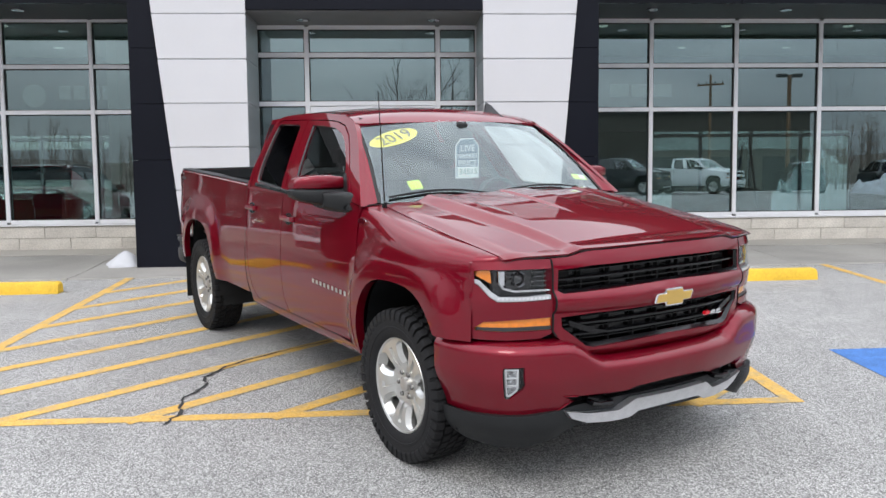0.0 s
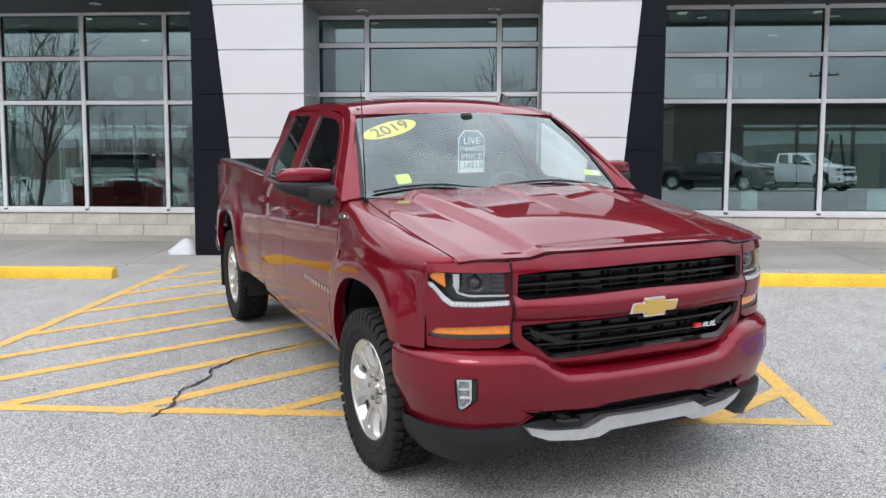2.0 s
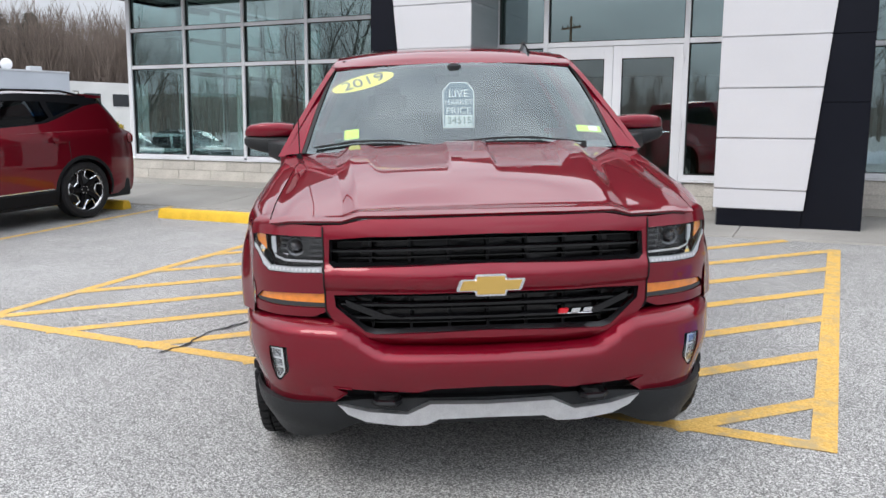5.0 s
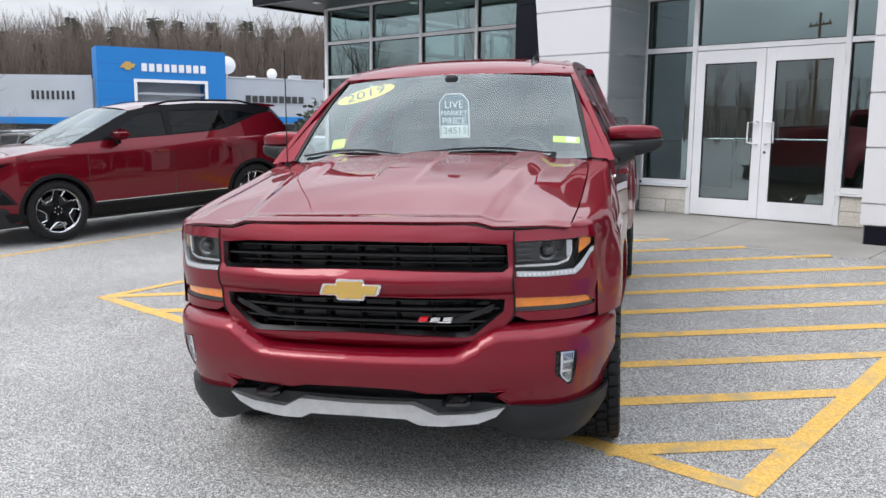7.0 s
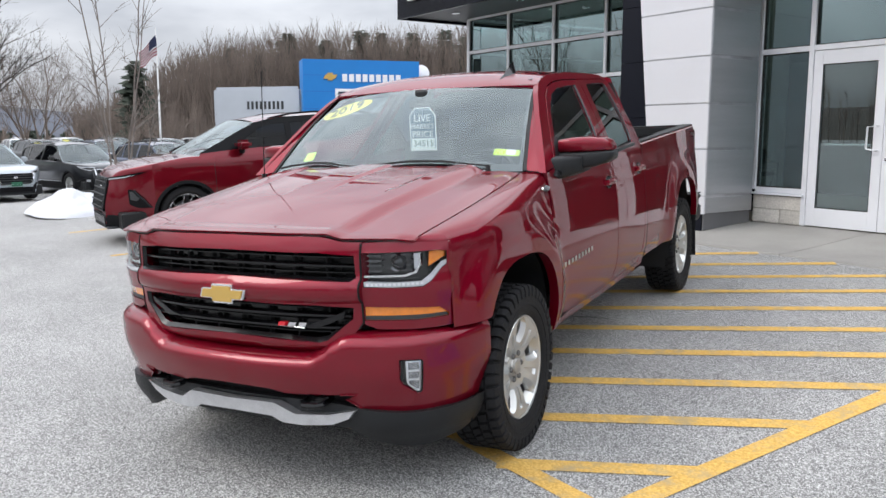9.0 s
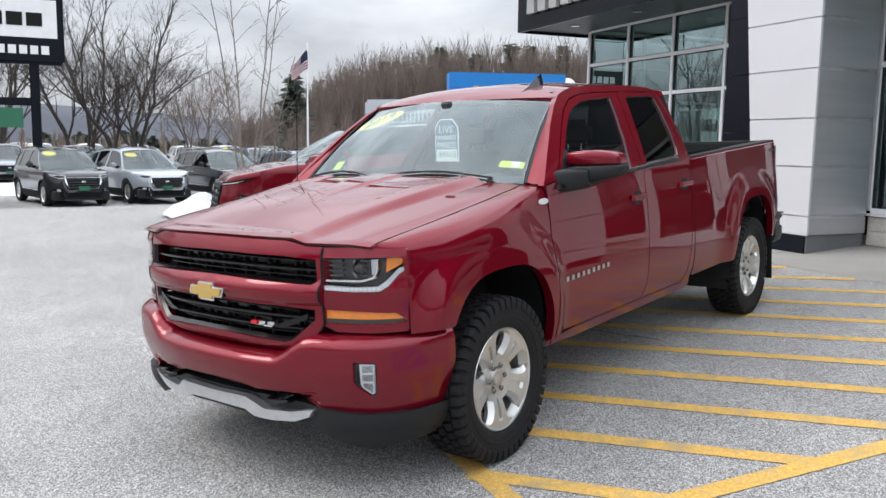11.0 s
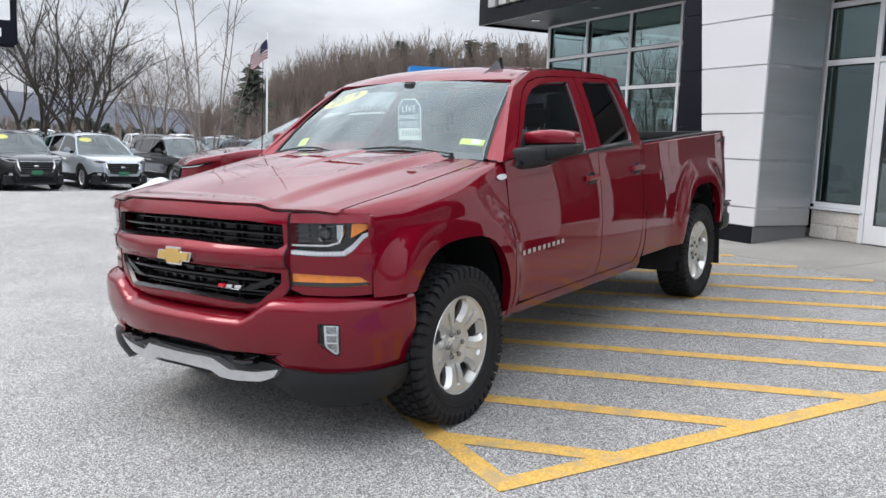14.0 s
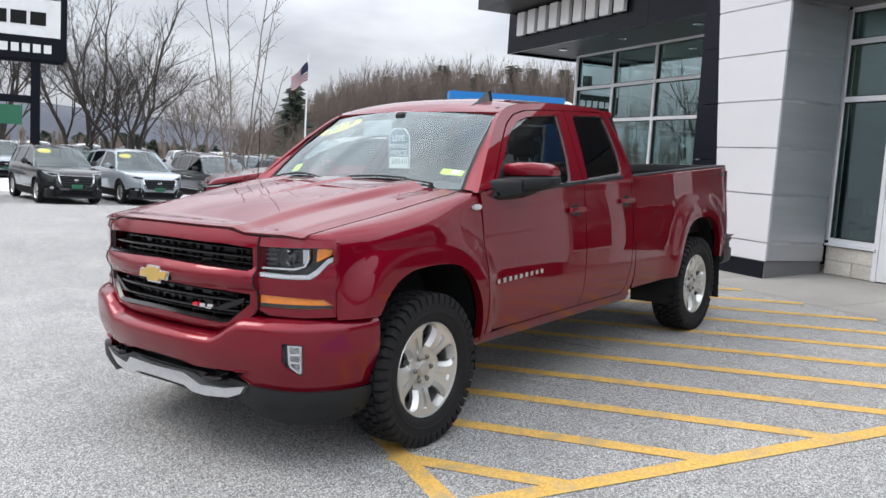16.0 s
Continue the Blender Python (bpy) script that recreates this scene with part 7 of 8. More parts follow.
part("spoiler", loft([[(x, y, z) for y, z in ((3.16, 1.640), (3.46, 1.605), (3.47, 1.580), (3.18, 1.570))] for x in (-0.66, -0.3, 0.3, 0.66)], closed=True, caps=True), CROSS_RED, suv)

GREY = car_paint("charcoal_paint", (0.026, 0.027, 0.029))
SILVER = car_paint("ice_silver_paint", (0.42, 0.46, 0.50))
BLACKC = car_paint("black_paint", (0.012, 0.013, 0.015))
WHITEC = car_paint("white_car_paint", (0.78, 0.79, 0.80), 0.0)
BLUEC = car_paint("navy_paint", (0.02, 0.035, 0.08))
ROW = [
    ("dark grey crossover with chrome grille bars in the row", GREY, (-21.11, 2.60), 4.25, 1.78, 1.66, 2.55, 0.86, 1.06, 0.98),
    ("silver estate crossover with roof rails in the row", SILVER, (-21.92, 4.90), 4.82, 1.84, 1.66, 2.75, 0.92, 1.03, 0.95),
    ("black crossover parked in the row", BLACKC, (-23.00, 7.65), 4.45, 1.82, 1.62, 2.65, 0.90, 1.04, 0.96),
    ("navy crossover parked in the row", BLUEC, (-23.75, 10.78), 4.50, 1.82, 1.60, 2.65, 0.90, 1.03, 0.95),
    ("black crossover parked in the row", BLACKC, (-20.51, -0.56), 4.50, 1.82, 1.66, 2.65, 0.90, 1.05, 0.97),
    ("dark grey crossover parked in the row", GREY, (-24.72, 13.81), 4.50, 1.82, 1.62, 2.65, 0.90, 1.04, 0.96),
]
protos = []
for label, paint, (x, y), L, W, H, WB, FO, belt, hf in ROW:
    k = H / 1.675
    rp = [(0.38, belt + 0.01), (1.06, 1.58 * k), (1.4, 1.645 * k), (2.0, 1.655 * k), (2.7, 1.63 * k), (L - FO - 0.45, 1.55 * k), (L - FO - 0.14, belt + 0.06)]
    c = car("parked_car", pose(x, y, -0.12, 0, 0, 108), label, paint, L, W, H, WB, FO, belt, hf, belt, rp, belt + 0.02, MID_W, cladding=paint is not BLUEC, radius=0.345, ground=0.21, sticker=paint in (GREY, SILVER))
    c["group"] = "row of parked cars"
    protos.append(c)
# further rows, the same makes again
rng = random.Random(11)
for i in range(11):
    src = protos[rng.randrange(len(protos))]
    copy_thing(src, pose(-34 - 1.5 * rng.random() - 0.25 * i, -6 + 2.9 * i, -0.13, 0, 0, 100 + rng.uniform(-3, 3)))
white_sedan = car("parked_car", pose(-14.8, 16.2, 0.05, 0, 0, 50), "white saloon parked beside the showroom", WHITEC, 4.65, 1.82, 1.46, 2.7, 0.92, 0.95, 0.86, 0.95, [(0.42, 0.96), (1.22, 1.38), (1.6, 1.44), (2.1, 1.44), (2.6, 1.40), (3.1, 1.22), (3.35, 0.99)][:-1] + [(3.35, 1.0)], 0.98, SMALL_W, cladding=False, rails=False, nose="saloon", radius=0.33, ground=0.18)
copy_thing(white_sedan, pose(-17.5, 24.0, -0.03, 0, 0, 140))
copy_thing(white_sedan, pose(-9.0, 25.5, 0.12, 0, 0, 95))
copy_thing(white_sedan, pose(-13.0, 26.5, 0.12, 0, 0, 88))
# more rows far across the lot, in mixed colours
def recolour(ob, old, new_paint):
    """The same thing in another paint."""
    for child in ob.children_recursive:
        if child.type == "MESH" and child.data.materials and child.data.materials[0] is old:
            child.material_slots[0].link = "OBJECT"
            child.material_slots[0].material = new_paint


for i in range(15):
    src = protos[rng.randrange(4)]
    far_car = copy_thing(src, pose(-47 - 2.0 * rng.random(), -5 + 2.75 * i, -0.13, 0, 0, 98 + rng.uniform(-3, 3)))
    if i % 3 != 1:
        recolour(far_car, ROW[protos.index(src)][1], (WHITEC, SILVER, WHITEC)[i % 3])
        far_car["label"] = "pale crossover parked in a far row"
# across the lot, behind the walk
for x, y, r, paint, label in ((12.7, -14.2, 128, BLACKC, "black pickup truck parked across the lot"), (16.6, -14.6, 140, WHITEC, "white pickup truck parked across the lot")):
    p = copy_thing(truck, pose(x, y, lot(x, y), 0, 0, r))
    recolour(p, RED, paint)
    p["label"] = label
for x, y, r, s in ((21.5, -16.5, 20, 2), (6.0, -17.0, 200, 0), (-2.0, -17.5, 190, 2), (-6.5, -17.2, 10, 1), (25.5, -16.0, 15, 4)):
    copy_thing(protos[s], pose(x, y, lot(x, y) - 0.01, 0, 0, r))


# ---- wheel stops and snow ----
def wheel_stop(x0, x1, y, label):
    prof = [(-0.085, 0.0), (-0.075, 0.10), (-0.055, 0.135), (0.055, 0.135), (0.075, 0.10), (0.085, 0.0)]
    xs = [x0, x0 + 0.03] + list(np.linspace(x0 + 0.3, x1 - 0.3, 4)) + [x1 - 0.03, x1]
    bm = loft([[(float(x), y + p * (0.9 if i in (0, len(xs) - 1) else 1), lot(float(x), y) - 0.01 + q * (0.85 if i in (0, len(xs) - 1) else 1)) for p, q in prof] for i, x in enumerate(xs)], closed=True, caps=True)
    return tagged(part("wheel_stop", bm, CURB_YELLOW), label, "wheel stop", "yellow wheel stops")


for x0, x1, y in ((-5.80, -3.83, 9.06), (2.95, 4.80, 8.92), (-8.8, -6.9, 9.5), (6.1, 8.0, 8.92)):
    wheel_stop(x0, x1, y, "yellow painted concrete wheel stop on the asphalt")


def snow_heap(cx, cy, rx, ry, h, seed, z0):
    n, m = 48, 20
    rings = []
    for j in range(m + 1):
        f = j / m
        row = []
        for i in range(n):
            a = 2 * math.pi * i / n
            k = 1 + 0.30 * noise.noise((math.cos(a) * 1.3 + seed, math.sin(a) * 1.3, 0.3))
            x, y = cx + rx * k * (1 - f) * math.cos(a), cy + ry * k * (1 - f) * math.sin(a)
            z = z0 + h * (1 - (1 - f) ** 1.7) * (1 + 0.5 * noise.noise((x * 1.1 + seed, y * 1.1, 1.0))) + 0.22 * h * noise.noise((x * 3.2, y * 3.2, seed)) * min(1, f * 4) + 0.10 * h * noise.noise((x * 9, y * 9, seed)) * min(1, f * 4)
            row.append((x, y, z - (0.03 if j == 0 else 0)))
        rings.append(row)
    return loft(rings, closed=True)


tagged(part("snow_mound", snow_heap(-12.9, 5.25, 1.3, 0.85, 0.36, 3.0, 0.26), SNOW, sharp=2), "heap of old snow on the asphalt", "snow mound")
tagged(part("snow_mound", snow_heap(-3.72, 10.95, 0.26, 0.22, 0.17, 7.0, 0.60), SNOW, sharp=2), "small lump of old snow by the black fin", "snow mound")
tagged(part("snow_bank", snow_heap(-27.6, 4.0, 1.6, 11.0, 0.45, 9.0, -0.18), SNOW, sharp=2), "low bank of old snow behind the parked cars", "snow bank")
for i, (x, y, rx, ry, h) in enumerate(((4.0, -21, 5, 1.2, 0.7), (13, -21.5, 6, 1.4, 0.9), (-8, -22, 6, 1.3, 0.7), (24, -12, 2.5, 4, 1.6), (13.9, 26.0, 2.4, 1.6, 2.3))):
    tagged(part("snow_bank", snow_heap(x, y, rx, ry, h, 13.0 + i, 0.02), SNOW, sharp=2), "ploughed bank of old snow at the lot's edge", "snow bank")

# ---- hills, woods and the far distance ----
HILL = surface("brown_woodland_floor", (0.075, 0.062, 0.050), 0.95, vary=0.3, vary_scale=0.05, grain=0.3, grain_scale=1.5)
BARK = surface("grey_brown_bark", (0.175, 0.138, 0.115), 0.9, vary=0.25, vary_scale=0.6, piece=0.1)
BARK_DARK = surface("dark_bark", (0.055, 0.046, 0.040), 0.9, vary=0.25, vary_scale=2, bump=0.4, bump_scale=30)
BIRCH = surface("pale_grey_bark", (0.17, 0.145, 0.13), 0.8, vary=0.3, vary_scale=6)
PINE = surface("dark_pine_needles", (0.042, 0.052, 0.038), 0.9, vary=0.35, vary_scale=1.2)
# the blue-grey holds the haze of distance, put into the base colour
MOUNTAIN = surface("hazed_blue_mountain", (0.098, 0.106, 0.128), 1.0, vary=0.12, vary_scale=0.01)
C0 = Vector((4.0, 2.0, 0.0))


def polar(yaw, r, z=0.0):
    return Vector((C0.x - r * math.sin(radians(yaw)), C0.y + r * math.cos(radians(yaw)), z))


hill_rise = curve([(38, 1.0), (60, 1.0), (68, 0.95), (73, 0.75), (77, 0.25), (80, 0.0), (95, 0.0)])


def hill_z(yaw, r):
    return 0.1 + hill_rise(yaw) * (0.085 * max(r - 100, 0) ** 1.02)


rows = []
for r in (94, 98, 105, 115, 128, 145, 165, 190):
    rows.append([tuple(polar(yaw, r, hill_z(yaw, r) - (0.2 if r > 94 else 2.0) + 0.6 * noise.noise((yaw * 0.3, r * 0.05, 0)))) for yaw in range(-60, 84, 3)])
tagged(part("hillside", loft(rows), HILL, sharp=2), "wooded hillside behind the lots", "hill", kind="structure")
# far ridge, its haze painted in by the MOUNTAIN colour
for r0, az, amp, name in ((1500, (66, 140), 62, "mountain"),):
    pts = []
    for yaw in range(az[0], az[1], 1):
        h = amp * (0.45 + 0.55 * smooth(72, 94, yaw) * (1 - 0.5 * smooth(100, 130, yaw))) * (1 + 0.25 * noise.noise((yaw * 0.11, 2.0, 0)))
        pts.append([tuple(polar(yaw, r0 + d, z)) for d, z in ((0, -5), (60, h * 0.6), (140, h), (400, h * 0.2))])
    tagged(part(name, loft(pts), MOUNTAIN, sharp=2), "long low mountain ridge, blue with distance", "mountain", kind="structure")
pts = []
for yaw in range(100, 300, 2):
    h = 11 * (1 + 0.4 * noise.noise((yaw * 0.07, 5.0, 0)) + 0.1 * noise.noise((yaw * 0.5, 1.0, 0)))
    pts.append([tuple(polar(yaw, 240 + d, z)) for d, z in ((0, -3), (30, h * 0.7), (70, h), (160, h * 0.3))])
tagged(part("far_hill", loft(pts), HILL, sharp=2), "low brown hill across the road", "hill", kind="structure")


def spike(verts, faces, a, b, r, sides=3):
    """A thin tapering twig from a to b."""
    d = (b - a)
    if d.length < 1e-6:
        return
    d.normalize()
    u = d.cross(Vector((0.3, 0.2, 1)) if abs(d.z) < 0.95 else Vector((1, 0, 0))).normalized()
    v = d.cross(u)
    n0 = len(verts)
    for k in range(sides):
        t = 2 * math.pi * k / sides
        verts.append(a + r * (math.cos(t) * u + math.sin(t) * v))
    verts.append(b)
    for k in range(sides):
        faces.append((n0 + k, n0 + (k + 1) % sides, n0 + sides))


def wood_mesh(name, spots, seed):
    rng = random.Random(seed)
    verts, faces = [], []
    for p, h in spots:
        top = p + Vector((rng.uniform(-0.5, 0.5), rng.uniform(-0.5, 0.5), h))
        spike(verts, faces, p, top, 0.11 + 0.006 * h)
        for k in range(15):
            f = 0.22 + 0.72 * rng.random()
            a = p.lerp(top, f)
            t = rng.uniform(0, 2 * math.pi)
            ln = h * (0.34 * (1.08 - f) + 0.07)
            b = a + Vector((math.cos(t) * ln * 0.40, math.sin(t) * ln * 0.40, ln * rng.uniform(0.85, 1.35)))
            spike(verts, faces, a, b, 0.035 + 0.045 * (1 - f))
            for _ in range(3):
                c = a.lerp(b, rng.uniform(0.3, 0.9))
                t2 = t + rng.uniform(-1.1, 1.1)
                l2 = ln * rng.uniform(0.3, 0.55)
                spike(verts, faces, c, c + Vector((math.cos(t2) * l2 * 0.5, math.sin(t2) * l2 * 0.5, l2)), 0.022)
    me = bpy.data.meshes.new(name)
    me.from_pydata(verts, [], faces)
    return me


def woods(count, yaw0, yaw1, r0, r1, hmin, hmax, seed, label, name="bare_woods"):
    rng = random.Random(seed)
    spots = []
    for _ in range(count):
        yaw, r = rng.uniform(yaw0, yaw1), r0 + (r1 - r0) * rng.random() ** 1.3
        k = 0.35 + 0.65 * hill_rise(yaw) if 38 < yaw < 95 else 1.0
        spots.append((polar(yaw, r, hill_z(yaw, r) - 0.4 if 38 < yaw < 84 else 0.0), rng.uniform(hmin, hmax) * k))
    me = wood_mesh(name, spots, seed + 1)
    me.materials.append(BARK)
    return tagged(new(name, me), label, "woods", kind="stuff")


woods(1500, 44, 80, 100, 175, 10.5, 15.0, 21, "dense bare grey-brown woods on the hillside")
woods(160, 74, 100, 70, 150, 4.0, 8.0, 22, "thin bare scrub along the far edge of the lot", "bare_scrub")
woods(720, 105, 285, 110, 190, 7.0, 12.5, 23, "bare woods across the road")


def conifer(p, h, seed, wide=1.0):
    rng = random.Random(seed)
    root = thing("conifer", Matrix.Translation(p), "dark green pine among bare trees", "tree", "pines on the hillside")
    part("trunk", tube([(0, 0, 0), (0, 0, h * 0.5), (0, 0, h)], 0.18, 6, None, 0.02), BARK_DARK, root)
    verts, faces = [], []
    gaps = [rng.uniform(0, 2 * math.pi) for _ in range(5)]
    for k in range(760):
        f = 0.10 + 0.90 * rng.random() ** 0.85
        t = rng.uniform(0, 2 * math.pi)
        clump = 0.55 + 0.45 * math.sin(2 * t + gaps[int(f * 4.99)]) * math.sin(23 * f + gaps[0])
        ln = wide * h * 0.34 * (1.06 - f) ** 0.6 * rng.uniform(0.35, 1.0) * clump + 0.05 * h * rng.random()
        a = Vector((0, 0, h * f))
        b = a + Vector((math.cos(t) * ln, math.sin(t) * ln, rng.uniform(-0.12, 0.12) * ln))
        side = Vector((-math.sin(t), math.cos(t), 0)) * ln * rng.uniform(0.10, 0.22)
        n0 = len(verts)
        verts += [a, a.lerp(b, 0.6) + side + Vector((0, 0, -0.06 * ln)), b, a.lerp(b, 0.6) - side + Vector((0, 0, -0.06 * ln)), a.lerp(b, 0.5) + Vector((0, 0, 0.16 * ln))]
        faces += [(n0, n0 + 1, n0 + 4), (n0 + 1, n0 + 2, n0 + 4), (n0 + 2, n0 + 3, n0 + 4), (n0 + 3, n0, n0 + 4)]
    me = bpy.data.meshes.new("crown")
    me.from_pydata(verts, [], faces)
    me.materials.append(PINE)
    c = new("crown", me)
    c.parent = root
    return root


rng = random.Random(31)
for yaw, r, h in ((70.2, 118, 12), (66.5, 120, 14), (63.9, 112, 13), (61.6, 118, 14.5), (60.2, 110, 14), (58.0, 112, 14), (55.8, 115, 14.5), (54.4, 110, 13.5), (52.5, 116, 14.0), (68.4, 120, 11)):
    conifer(polar(yaw, r, hill_z(yaw, r) - 0.3), h, rng.randrange(999))
conifer(polar(76.1, 80, 0.0), 8.2, 7, 1.35)
# a low uneven belt of evergreens along the far edge of the lots
for i in range(19):
    yaw = 79.2 + 0.72 * i + rng.uniform(-0.3, 0.3)
    conifer(polar(yaw, 118 + rng.uniform(-8, 8), -0.6), rng.uniform(2.4, 3.7), rng.randrange(999), rng.uniform(2.0, 3.2))


def bare_tree(p, h, spread, seed, bark, label, stems=1, levels=6, radius=0.2, lean=0.12, crook=0.2, twigs=3):
    """A tapered trunk that forks again and again; the fine twigs are one crown."""
    rng = random.Random(seed)
    root = thing("bare_tree", Matrix.Translation(p), label, "tree")
    trunk_bm, verts, faces = bmesh.new(), [], []

    def grow(a, d, ln, r, level):
        bend = Vector((rng.uniform(-1, 1), rng.uniform(-1, 1), rng.uniform(-0.3, 0.5))) * crook
        m = a + (d + bend * 0.5).normalized() * ln * 0.5
        b = m + (d - bend * 0.3).normalized() * ln * 0.5
        if r > 0.018:
            tube([a, m, b], r, 6, trunk_bm, r * 0.78, False)
        else:
            spike(verts, faces, a, m + (m - a) * 0.1, max(r, 0.009))
            spike(verts, faces, m, b + (b - m) * 0.15, max(r * 0.8, 0.008))
        if level == 0:
            return
        turn = rng.uniform(0, 2 * math.pi)
        u = d.cross(Vector((0.31, 0.17, 1.0)) if abs(d.z) < 0.9 else Vector((1, 0, 0))).normalized()
        v = d.cross(u)
        count = 3 if level > 2 else twigs
        for k in range(count):
            w = turn + 2 * math.pi * k / count + rng.uniform(-0.5, 0.5)
            side = (u * math.cos(w) + v * math.sin(w)) * spread * (0.45 if k == 0 else rng.uniform(0.75, 1.2))
            nd = (d + side + Vector((0, 0, 0.14 if level > 1 else 0.02))).normalized()
            grow(a.lerp(b, rng.uniform(0.5, 0.97) if k else 1.0), nd, ln * (rng.uniform(0.78, 0.92) if k == 0 else rng.uniform(0.56, 0.80)), r * rng.uniform(0.42, 0.58) if k else r * 0.74, level - 1)

    for s in range(stems):
        t = 2 * math.pi * s / max(stems, 1) + rng.random()
        d0 = (Vector((math.cos(t), math.sin(t), 0)) * (lean if stems > 1 else 0.04) + Vector((0, 0, 1))).normalized()
        grow(Vector((0.12 * math.cos(t), 0.12 * math.sin(t), -0.35)) if stems > 1 else Vector((0, 0, -0.35)), d0, h * (0.22 + 0.05 * rng.random()), radius * rng.uniform(0.8, 1.1), levels)
    part("trunk", trunk_bm, bark, root)
    me = bpy.data.meshes.new("crown")
    me.from_pydata(verts, [], faces)
    me.materials.append(bark)
    c = new("crown", me)
    c.parent = root
    return root


def young_tree(p, h, seed, stems, lean):
    """Slender leaders with short side shoots that rise at a steep angle."""
    rng = random.Random(seed)
    root = thing("bare_sapling", Matrix.Translation(p), "slender bare young tree with several leaning stems", "tree")
    trunk_bm, verts, faces = bmesh.new(), [], []
    for s in range(stems):
        t = 2 * math.pi * s / stems + rng.random()
        out = Vector((math.cos(t), math.sin(t), 0))
        hs = h * rng.uniform(0.8, 1.05)
        at = lambda f, o=out, hh=hs: o * (0.08 + lean * f * hh * (0.7 + 0.3 * f)) + Vector((0, 0, hh * f - 0.32))
        tube([at(k / 10) + Vector((rng.uniform(-1, 1), rng.uniform(-1, 1), 0)) * 0.03 for k in range(11)], 0.021, 6, trunk_bm, 0.006, False)
        for k in range(13):
            f = rng.uniform(0.28, 0.97)
            tt = rng.uniform(0, 2 * math.pi)
            d = Vector((math.cos(tt), math.sin(tt), rng.uniform(0.7, 1.5))).normalized()
            ln = hs * rng.uniform(0.12, 0.28) * (1.15 - f * 0.7)
            a = at(f)
            b = a + d * ln
            spike(verts, faces, a, b, 0.009)
            for _ in range(3):
                q = a.lerp(b, rng.uniform(0.3, 0.95))
                d2 = (d + Vector((rng.gauss(0, 1), rng.gauss(0, 1), rng.gauss(0, 0.6))).normalized() * 0.7).normalized()
                spike(verts, faces, q, q + d2 * ln * rng.uniform(0.3, 0.6), 0.006)
    part("trunk", trunk_bm, BIRCH, root)
    me = bpy.data.meshes.new("crown")
    me.from_pydata(verts, [], faces)
    me.materials.append(BIRCH)
    c = new("crown", me)
    c.parent = root
    return root


BIG = "bare deciduous tree with dark forking limbs"
bare_tree(polar(89.0, 46, 0.05), 10.6, 0.62, 41, BARK_DARK, BIG, 3, 6, 0.115, 0.30, 0.2, 4)
bare_tree(polar(86.2, 44, 0.05), 10.8, 0.66, 42, BARK_DARK, BIG, 3, 6, 0.135, 0.40, 0.26, 4)
bare_tree(polar(82.0, 52, 0.05), 7.6, 0.58, 43, BARK, BIG, 4, 6, 0.075, 0.34, 0.18)
bare_tree(polar(94.0, 50, 0.05), 11.0, 0.62, 44, BARK_DARK, BIG, 3, 6, 0.12, 0.28)
bare_tree(polar(97.5, 56, 0.05), 11.0, 0.62, 45, BARK_DARK, BIG, 2, 6, 0.15, 0.3)
bare_tree(polar(79.4, 58, 0.3), 5.6, 0.66, 49, BARK, BIG, 4, 5, 0.06, 0.36)
for i, (yaw, r, h) in enumerate(((76.6, 57, 5.2), (75.2, 60, 4.6), (73.9, 58, 5.4), (72.6, 61, 4.2), (71.6, 60, 3.4))):
    bare_tree(polar(yaw, r, 0.2), h, 0.95, 80 + i, BARK, "bare brown shrub with tangled twigs", 4, 5, 0.05, 0.5, 0.6)
young_tree(Vector((-11.7, 5.95, 0.28)), 6.3, 47, 4, 0.20)
young_tree(Vector((-11.8, 6.15, 0.25)), 4.2, 48, 2, 0.30)
ROADSIDE = "bare roadside tree with dark forking limbs"
for i, (x, y, h) in enumerate(((1.2, -30.0, 10.5), (-24.0, -16.0, 11.5), (-42.0, -17.0, 12.0), (44.0, -34.0, 10.0))):
    bare_tree(Vector((x, y, 0.0)), h, 0.72, 60 + i, BARK_DARK, ROADSIDE, 3, 6, 0.12, 0.3)
young_tree(Vector((31.0, -30.0, 0.0)), 11.0, 66, 3, 0.10)

# ---- far buildings ----
BLUE_PANEL = surface("bright_blue_panel", (0.004, 0.18, 0.52), 0.4, vary=0.04, vary_scale=0.4)
BLUE_DARK = surface("blue_side_panel", (0.012, 0.13, 0.45), 0.45, vary=0.04)
PALE_WALL = surface("pale_grey_wall", (0.40, 0.43, 0.47), 0.7, vary=0.06, vary_scale=0.4)
PALE_SIDE = surface("pale_corrugated_wall", (0.44, 0.46, 0.48), 0.6, vary=0.08, vary_scale=0.5)
WHITE_WALL = surface("white_block_wall", (0.62, 0.62, 0.60), 0.8, vary=0.08, vary_scale=0.6)
DARK_WIN = surface("dark_far_window", (0.02, 0.024, 0.028), 0.1, coat=0.5)
# the neighbour's front runs from A to B
NA, NB = Vector((-63.1, 32.7, 0)), Vector((-59.9, 42.6, 0))
ND = (NB - NA).normalized()
NM = Matrix(((ND.x, -ND.y, 0, NA.x), (ND.y, ND.x, 0, NA.y), (0, 0, 1, 0.0), (0, 0, 0, 1)))
shop = thing("neighbour_dealership", NM, "low pale dealership with a bright blue entrance portal", "building")
PW = (NB - NA).length
DXA, DXB = 3.05, 8.6
part("portal", prism([(0, -0.5), (0, 8.15), (PW, 8.15), (PW, -0.5), (DXB, -0.5), (DXB, 5.4), (DXA, 5.4), (DXA, -0.5)], lambda u, v: (u, -0.6, v), (0, 2.6, 0)), BLUE_PANEL, shop)
